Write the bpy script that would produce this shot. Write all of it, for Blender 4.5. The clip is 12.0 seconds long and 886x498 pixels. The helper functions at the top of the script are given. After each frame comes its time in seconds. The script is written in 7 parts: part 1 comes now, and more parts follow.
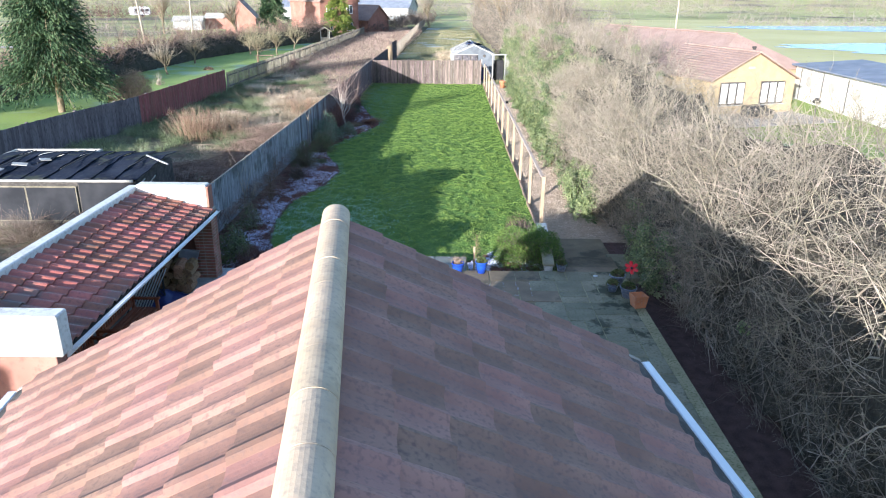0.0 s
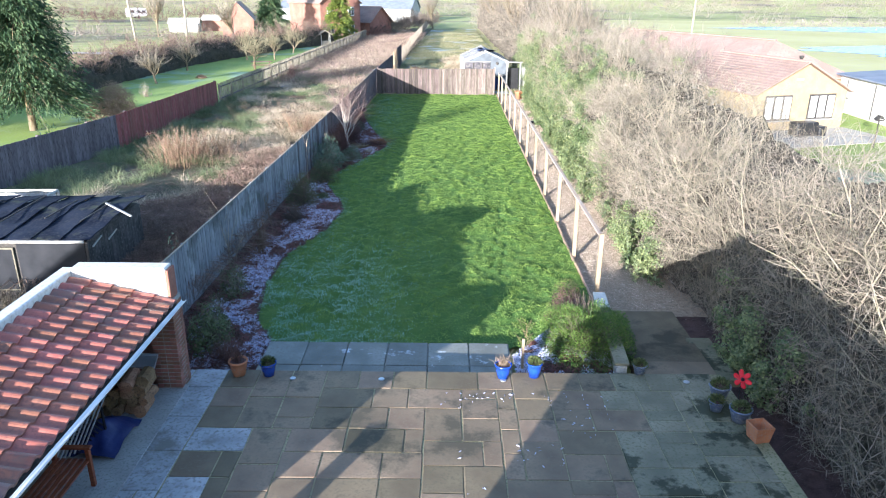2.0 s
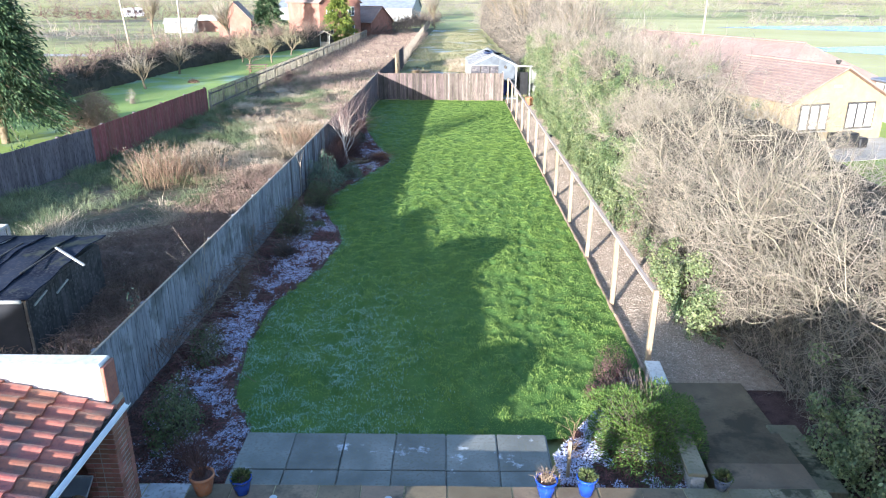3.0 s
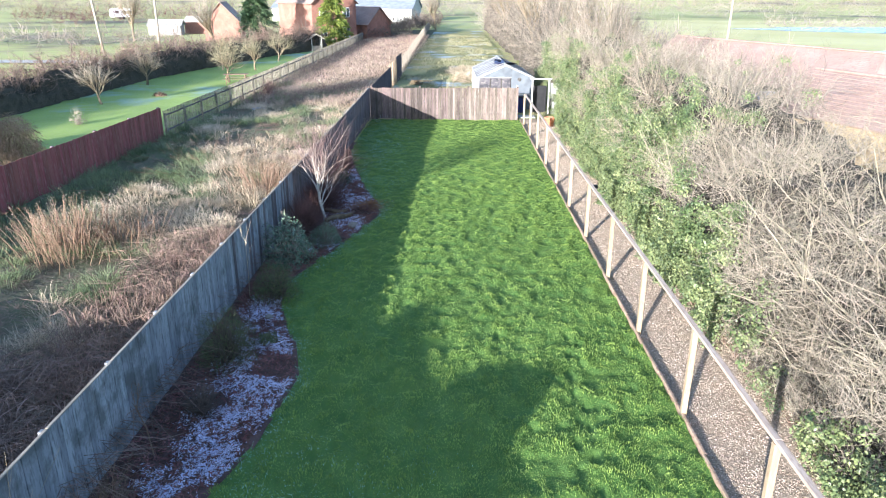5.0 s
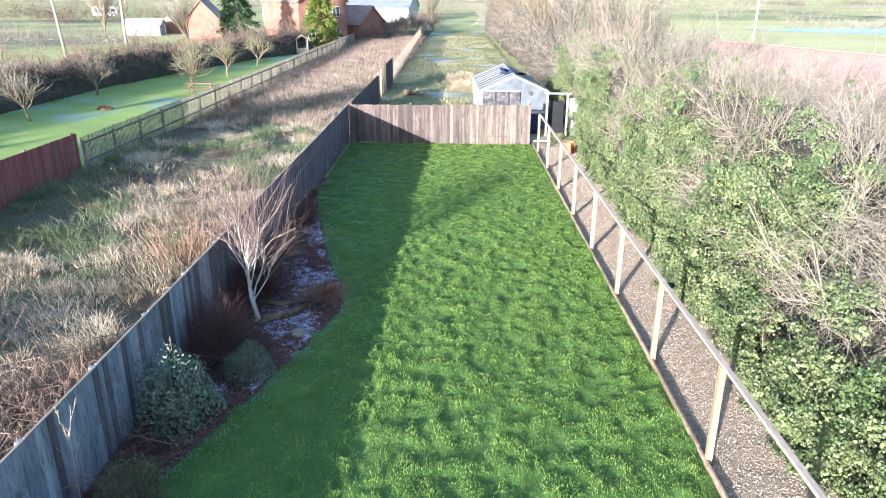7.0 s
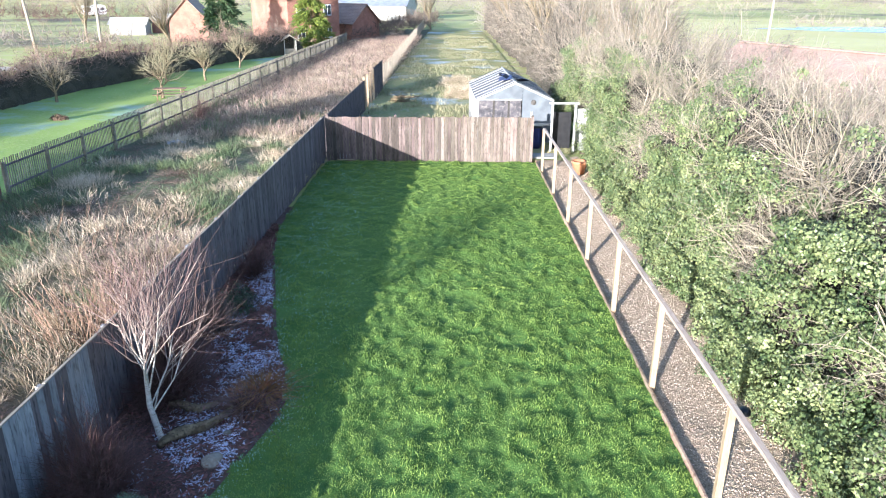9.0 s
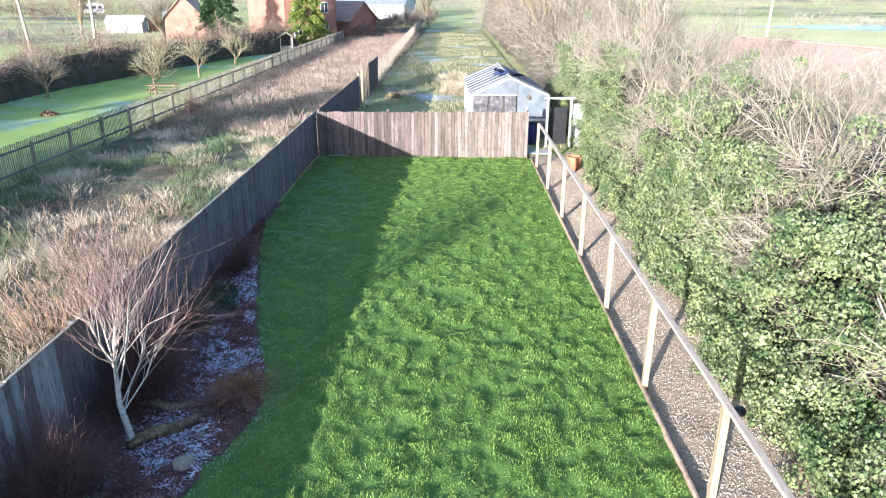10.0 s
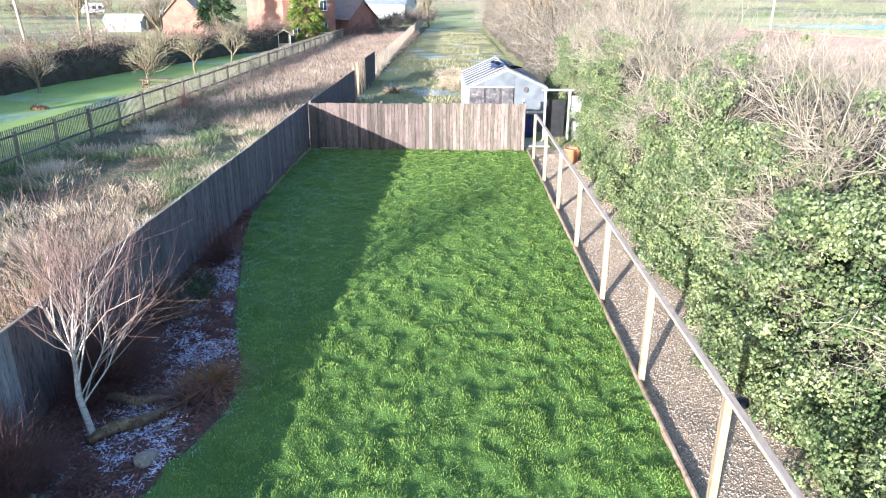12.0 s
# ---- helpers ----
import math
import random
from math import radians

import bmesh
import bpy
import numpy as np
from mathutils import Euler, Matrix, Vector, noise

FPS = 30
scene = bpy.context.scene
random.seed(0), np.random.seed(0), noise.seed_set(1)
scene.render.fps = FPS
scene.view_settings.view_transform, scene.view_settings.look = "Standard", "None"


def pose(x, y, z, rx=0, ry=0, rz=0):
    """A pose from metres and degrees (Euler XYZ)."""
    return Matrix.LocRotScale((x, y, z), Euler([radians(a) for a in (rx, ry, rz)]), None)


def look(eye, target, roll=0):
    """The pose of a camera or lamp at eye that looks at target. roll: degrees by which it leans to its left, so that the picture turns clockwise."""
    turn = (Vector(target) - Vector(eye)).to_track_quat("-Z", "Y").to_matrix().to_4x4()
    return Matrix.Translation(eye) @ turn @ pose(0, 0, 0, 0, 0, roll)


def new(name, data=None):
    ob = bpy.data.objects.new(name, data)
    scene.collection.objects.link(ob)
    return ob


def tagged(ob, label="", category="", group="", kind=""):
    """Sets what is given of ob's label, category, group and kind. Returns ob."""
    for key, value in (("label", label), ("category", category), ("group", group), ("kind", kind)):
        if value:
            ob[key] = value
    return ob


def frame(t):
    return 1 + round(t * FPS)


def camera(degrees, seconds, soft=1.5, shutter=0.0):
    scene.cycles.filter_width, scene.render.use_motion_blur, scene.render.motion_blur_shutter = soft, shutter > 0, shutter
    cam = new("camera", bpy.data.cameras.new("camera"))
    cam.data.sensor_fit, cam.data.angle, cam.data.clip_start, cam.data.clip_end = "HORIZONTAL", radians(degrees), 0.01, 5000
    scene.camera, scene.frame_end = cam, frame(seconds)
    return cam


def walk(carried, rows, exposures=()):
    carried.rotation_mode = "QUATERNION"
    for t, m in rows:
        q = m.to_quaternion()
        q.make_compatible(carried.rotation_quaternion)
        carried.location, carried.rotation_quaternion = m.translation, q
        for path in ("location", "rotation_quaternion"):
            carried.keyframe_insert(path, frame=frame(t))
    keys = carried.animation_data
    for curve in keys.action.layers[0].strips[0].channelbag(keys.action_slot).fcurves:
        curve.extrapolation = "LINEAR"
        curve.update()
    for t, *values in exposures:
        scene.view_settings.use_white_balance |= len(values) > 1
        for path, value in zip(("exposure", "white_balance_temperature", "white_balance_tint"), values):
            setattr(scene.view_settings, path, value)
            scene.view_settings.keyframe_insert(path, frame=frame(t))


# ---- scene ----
# ---- camera ----
cam = camera(64.5, 12.0, soft=1.1)
PATH = [
    (0.0, (0.30, -1.60, 6.75), (0.293, 0.279, 6.064), 0.5),
    (0.5, (0.10, -0.75, 6.83), (0.093, 1.129, 6.144), 0.5),
    (1.0, (-0.068, 0.248, 6.919), (-0.076, 2.127, 6.233), 0.5),
    (1.5, (-0.225, 1.551, 6.959), (-0.234, 3.43, 6.273), 0.5),
    (2.0, (-0.452, 2.91, 6.973), (-0.461, 4.788, 6.286), 0.4),
    (2.5, (-0.669, 4.428, 6.98), (-0.678, 6.306, 6.291), 0.4),
    (3.0, (-0.811, 6.054, 7.03), (-0.822, 7.931, 6.34), 0.3),
    (5.0, (-1.071, 13.809, 7.034), (-1.083, 15.686, 6.343), 0.3),
    (5.5, (-1.091, 15.691, 7.04), (-1.101, 17.568, 6.347), 0.3),
    (6.0, (-1.08, 17.767, 6.96), (-1.089, 19.644, 6.268), 0.3),
    (6.5, (-1.038, 19.787, 6.88), (-1.047, 21.664, 6.189), 0.4),
    (7.0, (-0.976, 21.658, 6.85), (-0.984, 23.534, 6.157), 0.45),
    (7.5, (-0.897, 23.486, 6.82), (-0.906, 25.362, 6.126), 0.4),
    (9.5, (-0.454, 26.38, 6.622), (-0.463, 28.255, 5.924), 0.4),
    (10.0, (-0.33, 26.526, 6.473), (-0.338, 28.4, 5.775), 0.4),
    (10.5, (-0.237, 26.666, 6.373), (-0.245, 28.541, 5.676), 0.45),
    (11.0, (-0.168, 26.758, 6.34), (-0.178, 28.633, 5.643), 0.42),
    (11.5, (-0.141, 26.84, 6.26), (-0.151, 28.715, 5.565), 0.45),
    (12.0, (-0.051, 27.069, 5.975), (-0.064, 28.945, 5.282), 0.4),
]
EXPOSURE, KELVIN, TINT = 1.97, 5850, 13.0
walk(cam, [(t, look(eye, target, roll)) for t, eye, target, roll in PATH],
     [(0.0, EXPOSURE - 0.3, KELVIN, TINT), (0.5, EXPOSURE - 0.6, KELVIN, TINT), (1.0, EXPOSURE - 0.4, KELVIN, TINT), (1.5, EXPOSURE, KELVIN, TINT), (12.0, EXPOSURE, KELVIN, TINT)])

# ---- light ----
SUN_EL, SUN_AZ = 10.6, 27.4   # height of the sun; the way its shadows point, to the right of +y
sd = Vector((math.sin(radians(SUN_AZ)) * math.cos(radians(SUN_EL)), math.cos(radians(SUN_AZ)) * math.cos(radians(SUN_EL)), -math.sin(radians(SUN_EL))))
sun = new("sun", bpy.data.lights.new("sun", "SUN"))
sun.data.energy, sun.data.angle, sun.data.color = 4.6, radians(0.5), (1.0, 0.95, 0.85)
sun.matrix_world = look((-40, -80, 40), Vector((-40, -80, 40)) + sd)
world = bpy.data.worlds.new("world")
scene.world = world
world.use_nodes = True
wn = world.node_tree.nodes
sky = wn.new("ShaderNodeTexSky")
sky.sky_type, sky.sun_disc = "NISHITA", False
sky.sun_elevation, sky.sun_rotation = radians(SUN_EL), radians(180 + SUN_AZ)
sky.ozone_density = 2.2
wn["Background"].inputs["Strength"].default_value = 0.15
world.node_tree.links.new(sky.outputs[0], wn["Background"].inputs["Color"])

# ---- tools ----
rng = np.random.default_rng(7)


def mat(name, c1, c2, c3=None, rough=0.8, scale=4.0, fine=40.0, bump=0.3, bump_dist=0.01, stretch=(1, 1, 1), vary="", amount=0.35,
        metal=0.0, spec=0.3, stain=None, stain_scale=0.6, stain_low=0.52, stain_high=0.62, trans=0.0, wave=None):
    """A two-scale noise material. c1..c3: linear colours; vary: 'island' or 'object' shifts the brightness piece by piece;
    stain: a colour laid on in patches."""
    m = bpy.data.materials.new(name)
    m.use_nodes = True
    nt = m.node_tree
    n, l = nt.nodes, nt.links
    b = n["Principled BSDF"]
    b.inputs["Roughness"].default_value, b.inputs["Metallic"].default_value = rough, metal
    b.inputs["Specular IOR Level"].default_value = spec
    geo = n.new("ShaderNodeNewGeometry")
    mp = n.new("ShaderNodeMapping")
    mp.inputs["Scale"].default_value = stretch
    l.new(geo.outputs["Position"], mp.inputs["Vector"])
    n1, n2 = n.new("ShaderNodeTexNoise"), n.new("ShaderNodeTexNoise")
    n1.inputs["Scale"].default_value, n1.inputs["Detail"].default_value = scale, 4
    n2.inputs["Scale"].default_value, n2.inputs["Detail"].default_value = fine, 3
    l.new(mp.outputs[0], n1.inputs["Vector"]), l.new(mp.outputs[0], n2.inputs["Vector"])
    r1 = n.new("ShaderNodeValToRGB")
    r1.color_ramp.elements[0].position, r1.color_ramp.elements[1].position = 0.34, 0.66
    r1.color_ramp.elements[0].color, r1.color_ramp.elements[1].color = (*c1[:3], 1), (*c2[:3], 1)
    l.new(n1.outputs["Fac"], r1.inputs["Fac"])
    col = r1.outputs["Color"]
    if c3:
        mx = n.new("ShaderNodeMix")
        mx.data_type = "RGBA"
        rr = n.new("ShaderNodeValToRGB")
        rr.color_ramp.elements[0].position, rr.color_ramp.elements[1].position = 0.5, 0.7
        l.new(n2.outputs["Fac"], rr.inputs["Fac"])
        l.new(rr.outputs["Color"], mx.inputs[0])
        l.new(col, mx.inputs[6])
        mx.inputs[7].default_value = (*c3[:3], 1)
        col = mx.outputs[2]
    if stain:
        n3 = n.new("ShaderNodeTexNoise")
        n3.inputs["Scale"].default_value, n3.inputs["Detail"].default_value, n3.inputs["Roughness"].default_value = stain_scale, 6, 0.65
        l.new(geo.outputs["Position"], n3.inputs["Vector"])
        rr = n.new("ShaderNodeValToRGB")
        rr.color_ramp.elements[0].position, rr.color_ramp.elements[1].position = stain_low, stain_high
        l.new(n3.outputs["Fac"], rr.inputs["Fac"])
        mx = n.new("ShaderNodeMix")
        mx.data_type = "RGBA"
        l.new(rr.outputs["Color"], mx.inputs[0])
        l.new(col, mx.inputs[6])
        mx.inputs[7].default_value = (*stain[:3], 1)
        col = mx.outputs[2]
    if vary:
        if vary == "island":
            rnd = geo.outputs["Random Per Island"]
        else:
            rnd = n.new("ShaderNodeObjectInfo").outputs["Random"]
        mr = n.new("ShaderNodeMapRange")
        mr.inputs["To Min"].default_value, mr.inputs["To Max"].default_value = 1 - amount, 1 + amount
        l.new(rnd, mr.inputs["Value"])
        hs = n.new("ShaderNodeHueSaturation")
        l.new(mr.outputs[0], hs.inputs["Value"])
        hu = n.new("ShaderNodeMapRange")
        hu.inputs["To Min"].default_value, hu.inputs["To Max"].default_value = 0.5 + amount * 0.05, 0.5 - amount * 0.05
        l.new(rnd, hu.inputs["Value"])
        l.new(hu.outputs[0], hs.inputs["Hue"])
        l.new(col, hs.inputs["Color"])
        col = hs.outputs["Color"]
    l.new(col, b.inputs["Base Color"])
    if trans:
        b.inputs["Transmission Weight"].default_value = 0.0
        ts = n.new("ShaderNodeBsdfTranslucent")
        l.new(col, ts.inputs["Color"])
        ms = n.new("ShaderNodeMixShader")
        ms.inputs[0].default_value = trans
        l.new(b.outputs[0], ms.inputs[1])
        l.new(ts.outputs[0], ms.inputs[2])
        l.new(ms.outputs[0], n["Material Output"].inputs["Surface"])
    if bump:
        ad = n.new("ShaderNodeMath")
        ad.operation = "ADD"
        l.new(n1.outputs["Fac"], ad.inputs[0]), l.new(n2.outputs["Fac"], ad.inputs[1])
        bp = n.new("ShaderNodeBump")
        bp.inputs["Strength"].default_value, bp.inputs["Distance"].default_value = bump, bump_dist
        l.new(ad.outputs[0], bp.inputs["Height"])
        l.new(bp.outputs[0], b.inputs["Normal"])
    return m


def data_np(name, verts, faces, material, smooth=False):
    """A mesh from arrays; faces (n, 3) or (n, 4)."""
    me = bpy.data.meshes.new(name)
    v, f = np.asarray(verts, np.float32), np.asarray(faces, np.int32)
    k = f.shape[1]
    me.vertices.add(len(v))
    me.vertices.foreach_set("co", v.ravel())
    me.loops.add(f.size)
    me.loops.foreach_set("vertex_index", f.ravel())
    me.polygons.add(len(f))
    me.polygons.foreach_set("loop_start", np.arange(len(f), dtype=np.int32) * k)
    me.polygons.foreach_set("use_smooth", np.full(len(f), smooth))
    me.update(calc_edges=True)
    me.validate()
    for mm in (material if isinstance(material, (list, tuple)) else [material]):
        me.materials.append(mm)
    return me


def data_bm(name, bm, material, smooth=False):
    me = bpy.data.meshes.new(name)
    bmesh.ops.recalc_face_normals(bm, faces=bm.faces[:])
    for f in bm.faces:
        f.smooth = smooth
    bm.to_mesh(me)
    bm.free()
    me.materials.append(material)
    return me


def part(name, me, parent, label="", m=None):
    """Links a mesh as one part under a thing or a part."""
    ob = new(name, me)
    ob.parent = parent
    if m is not None:
        ob.matrix_basis = m
    return tagged(ob, label)


def thing(name, label, category, m=None, group="", kind="", me=None):
    """A top-level thing: an Empty at its base, or a mesh."""
    ob = new(name, me)
    if m is not None:
        ob.matrix_basis = m
    return tagged(ob, label, category, group, kind)


def box_bm(sx, sy, sz, bevel=0.0, at=(0, 0, 0), bm=None, rot=None):
    """A bevelled box of that size, its centre at `at`."""
    b = bmesh.new()
    bmesh.ops.create_cube(b, size=1.0)
    bmesh.ops.scale(b, vec=(sx, sy, sz), verts=b.verts[:])
    if bevel:
        bmesh.ops.bevel(b, geom=b.edges[:], offset=bevel, segments=1, affect="EDGES")
    if rot is not None:
        bmesh.ops.transform(b, matrix=rot, verts=b.verts[:])
    bmesh.ops.translate(b, vec=at, verts=b.verts[:])
    if bm is None:
        return b
    me = bpy.data.meshes.new("tmp")
    b.to_mesh(me)
    b.free()
    bm.from_mesh(me)
    bpy.data.meshes.remove(me)
    return bm


def box(name, sx, sy, sz, material, parent, at=(0, 0, 0), bevel=0.006, label="", rot=None):
    return part(name, data_bm(name, box_bm(sx, sy, sz, bevel), material), parent, label,
                pose(*at) if rot is None else pose(*at, *rot))


def lathe_bm(profile, n=20):
    """A turned solid from (radius, height) pairs."""
    b = bmesh.new()
    rings = []
    for r, z in profile:
        rings.append([b.verts.new((r * math.cos(2 * math.pi * i / n), r * math.sin(2 * math.pi * i / n), z)) for i in range(n)])
    for p, q in zip(rings, rings[1:]):
        for i in range(n):
            b.faces.new((p[i], p[(i + 1) % n], q[(i + 1) % n], q[i]))
    b.faces.new(rings[0][::-1])
    b.faces.new(rings[-1])
    return b


def prism_bm(outline, depth):
    """An outline in x, z extruded along +y."""
    b = bmesh.new()
    lo = [b.verts.new((x, 0, z)) for x, z in outline]
    hi = [b.verts.new((x, depth, z)) for x, z in outline]
    b.faces.new(lo)
    b.faces.new(hi[::-1])
    for i in range(len(outline)):
        j = (i + 1) % len(outline)
        b.faces.new((lo[i], lo[j], hi[j], hi[i]))
    return b


def hash2(i, j, seed):
    h = np.sin(i * 127.1 + j * 311.7 + seed * 74.7) * 43758.5453
    return h - np.floor(h)


def vnoise(x, y, seed=0.0):
    """Smooth value noise, 0..1, on arrays."""
    i, j = np.floor(x), np.floor(y)
    u, v = x - i, y - j
    u, v = u * u * (3 - 2 * u), v * v * (3 - 2 * v)
    a, b = hash2(i, j, seed), hash2(i + 1, j, seed)
    c, d = hash2(i, j + 1, seed), hash2(i + 1, j + 1, seed)
    return (a * (1 - u) + b * u) * (1 - v) + (c * (1 - u) + d * u) * v


def fbm(x, y, seed=0.0, octaves=3):
    return sum(vnoise(x * 2 ** o, y * 2 ** o, seed + o) / 2 ** o for o in range(octaves)) / sum(1 / 2 ** o for o in range(octaves))


def unit(v):
    return v / np.maximum(np.linalg.norm(v, axis=-1, keepdims=True), 1e-6)


def tubes(p0, p1, p2, r0, r2, sides=3):
    """Bent tapering twigs as arrays of verts and quads."""
    n = len(p0)
    axis = unit(p2 - p0)
    ref = np.where(np.abs(axis[:, 2:3]) > 0.9, np.array([[1.0, 0, 0]]), np.array([[0, 0, 1.0]]))
    a = unit(np.cross(axis, ref))
    b = np.cross(axis, a)
    rings = []
    for p, r in ((p0, r0), (p1, (r0 + r2) / 2), (p2, r2)):
        for k in range(sides):
            t = 2 * math.pi * k / sides
            rings.append(p + (a * math.cos(t) + b * math.sin(t)) * np.asarray(r).reshape(-1, 1))
    v = np.stack(rings, 1).reshape(-1, 3)
    f = []
    for s in range(2):
        for k in range(sides):
            kk = (k + 1) % sides
            f.append([s * sides + k, s * sides + kk, (s + 1) * sides + kk, (s + 1) * sides + k])
    f = np.array(f)[None] + (np.arange(n) * 3 * sides)[:, None, None]
    return v, f.reshape(-1, 4)


def sticks(p0, p2, r0, r2):
    """Straight tapering twigs of three sides."""
    n = len(p0)
    axis = unit(p2 - p0)
    ref = np.where(np.abs(axis[:, 2:3]) > 0.9, np.array([[1.0, 0, 0]]), np.array([[0, 0, 1.0]]))
    a = unit(np.cross(axis, ref))
    b = np.cross(axis, a)
    rings = []
    for p, r in ((p0, r0), (p2, r2)):
        for k in range(3):
            t = 2 * math.pi * k / 3
            rings.append(p + (a * math.cos(t) + b * math.sin(t)) * np.asarray(r).reshape(-1, 1))
    v = np.stack(rings, 1).reshape(-1, 3)
    f = np.array([[0, 1, 4, 3], [1, 2, 5, 4], [2, 0, 3, 5]])[None] + (np.arange(n) * 6)[:, None, None]
    return v, f.reshape(-1, 4)


def slivers(p0, p1, p2, w0, w2):
    """Fine bent twiglets, two tapering faces each."""
    n = len(p0)
    side = unit(np.cross(p2 - p0, rng.normal(size=(n, 3))))
    w0, w2 = np.asarray(w0).reshape(-1, 1), np.asarray(w2).reshape(-1, 1)
    wm = (w0 + w2) / 2
    v = np.stack([p0 - side * w0, p0 + side * w0, p1 - side * wm, p1 + side * wm, p2 - side * w2, p2 + side * w2], 1).reshape(-1, 3)
    f = np.array([[0, 1, 3, 2], [2, 3, 5, 4]])[None] + (np.arange(n) * 6)[:, None, None]
    return v, f.reshape(-1, 4)


def leaf_mesh(p, along, length, width, lift=0.25):
    """Folded leaves (two triangles each) at p, pointing along."""
    n = len(p)
    along = unit(along)
    side = unit(np.cross(along, rng.normal(size=(n, 3))))
    up = np.cross(side, along)
    length, width = np.broadcast_to(length, n).reshape(-1, 1), np.broadcast_to(width, n).reshape(-1, 1)
    mid = p + along * length * 0.45
    v = np.stack([p, mid + side * width / 2 + up * width * lift, p + along * length, mid - side * width / 2 + up * width * lift], 1).reshape(-1, 3)
    f = np.array([[0, 1, 2], [0, 2, 3]])[None] + (np.arange(n) * 4)[:, None, None]
    return v, f.reshape(-1, 3)


def facing_leaves(p, facing, length, width, g):
    """Leaves whose blades look outward and hang a little, two triangles each."""
    n = len(p)
    up = unit(facing)
    along = unit(np.cross(up, g.normal(size=(n, 3))) - np.array([[0, 0, 0.45]]))
    side = unit(np.cross(along, up))
    length, width = np.broadcast_to(length, n).reshape(-1, 1), np.broadcast_to(width, n).reshape(-1, 1)
    mid = p + along * length * 0.4
    v = np.stack([p, mid + side * width / 2 - up * width * 0.16, p + along * length - up * length * 0.12, mid - side * width / 2 - up * width * 0.16], 1).reshape(-1, 3)
    f = np.array([[0, 1, 2], [0, 2, 3]])[None] + (np.arange(n) * 4)[:, None, None]
    return v, f.reshape(-1, 3)


def blade_mesh(p, lean, h, w):
    """Grass blades, each a bent sliver of two triangles; lean: how far the tip goes sideways."""
    n = len(p)
    t = rng.uniform(0, 2 * math.pi, n)
    side = np.stack([np.cos(t), np.sin(t), np.zeros(n)], 1)
    h, w = np.broadcast_to(h, n).reshape(-1, 1), np.broadcast_to(w, n).reshape(-1, 1)
    up = np.array([[0, 0, 1.0]])
    mid = p + up * h * 0.62 + lean * 0.35
    tip = p + up * h + lean
    v = np.stack([p - side * w / 2, mid + side * w / 2, tip, mid - side * w / 2], 1).reshape(-1, 3)
    f = np.array([[0, 1, 3], [3, 1, 2]])[None] + (np.arange(n) * 4)[:, None, None]
    return v, f.reshape(-1, 3)


def merge(*pieces):
    """Several (verts, faces) of one face size as one."""
    vs, fs, k = [], [], 0
    for v, f in pieces:
        vs.append(v), fs.append(f + k)
        k += len(v)
    return np.concatenate(vs), np.concatenate(fs)


def sheet(x0, x1, y0, y1, step, height):
    """A grid over a rectangle with heights from height(x, y)."""
    nx, ny = max(2, int((x1 - x0) / step) + 1), max(2, int((y1 - y0) / step) + 1)
    gx, gy = np.meshgrid(np.linspace(x0, x1, nx), np.linspace(y0, y1, ny))
    v = np.stack([gx, gy, height(gx, gy)], -1).reshape(-1, 3)
    i = np.arange(nx * ny).reshape(ny, nx)
    f = np.stack([i[:-1, :-1], i[:-1, 1:], i[1:, 1:], i[1:, :-1]], -1).reshape(-1, 4)
    return v, f


def branching(height, r, levels, spread, kids, seed, up=0.5, start=0.3, lean=(0, 0), shrink=0.62, thin=0.55, crook=1.0):
    """Limbs of a bare tree as arrays p0, p1, p2, r0, r2 and level."""
    g = np.random.default_rng(seed)
    out = []

    def grow(p, d, length, rad, lev):
        bend = d * length * 0.5 + g.normal(size=3) * length * 0.05 * crook
        p1 = p + bend
        d2 = unit(d + np.array([0, 0, up * 0.25]) + g.normal(size=3) * 0.12 * crook)
        p2 = p1 + d2 * length * 0.5
        r2 = rad * (0.45 if lev else 0.62)
        out.append((p, p1, p2, rad, r2, lev))
        if lev + 1 >= levels:
            return
        for k in range(kids[lev]):
            t = start + (1 - start) * (k + g.uniform(0, 0.8)) / kids[lev] if lev else 1 - (1 - start) * g.uniform(0, 1) ** 1.5
            t = min(t, 1)
            q = p + (p1 - p) * 2 * t if t < 0.5 else p1 + (p2 - p1) * (2 * t - 1)
            rv = unit(np.cross(d2, g.normal(size=3)))
            nd = unit(d2 + rv * spread * g.uniform(0.5, 1.2) + np.array([0, 0, up * g.uniform(0.2, 0.8)]))
            grow(q, nd, length * shrink * g.uniform(0.75, 1.2), max(rad * (thin if lev == 0 else 0.55) * g.uniform(0.7, 1), 0.0025), lev + 1)

    grow(np.zeros(3), unit(np.array([lean[0], lean[1], 1.0])), height, r, 0)
    a = [np.array([o[i] for o in out]) for i in range(6)]
    return a


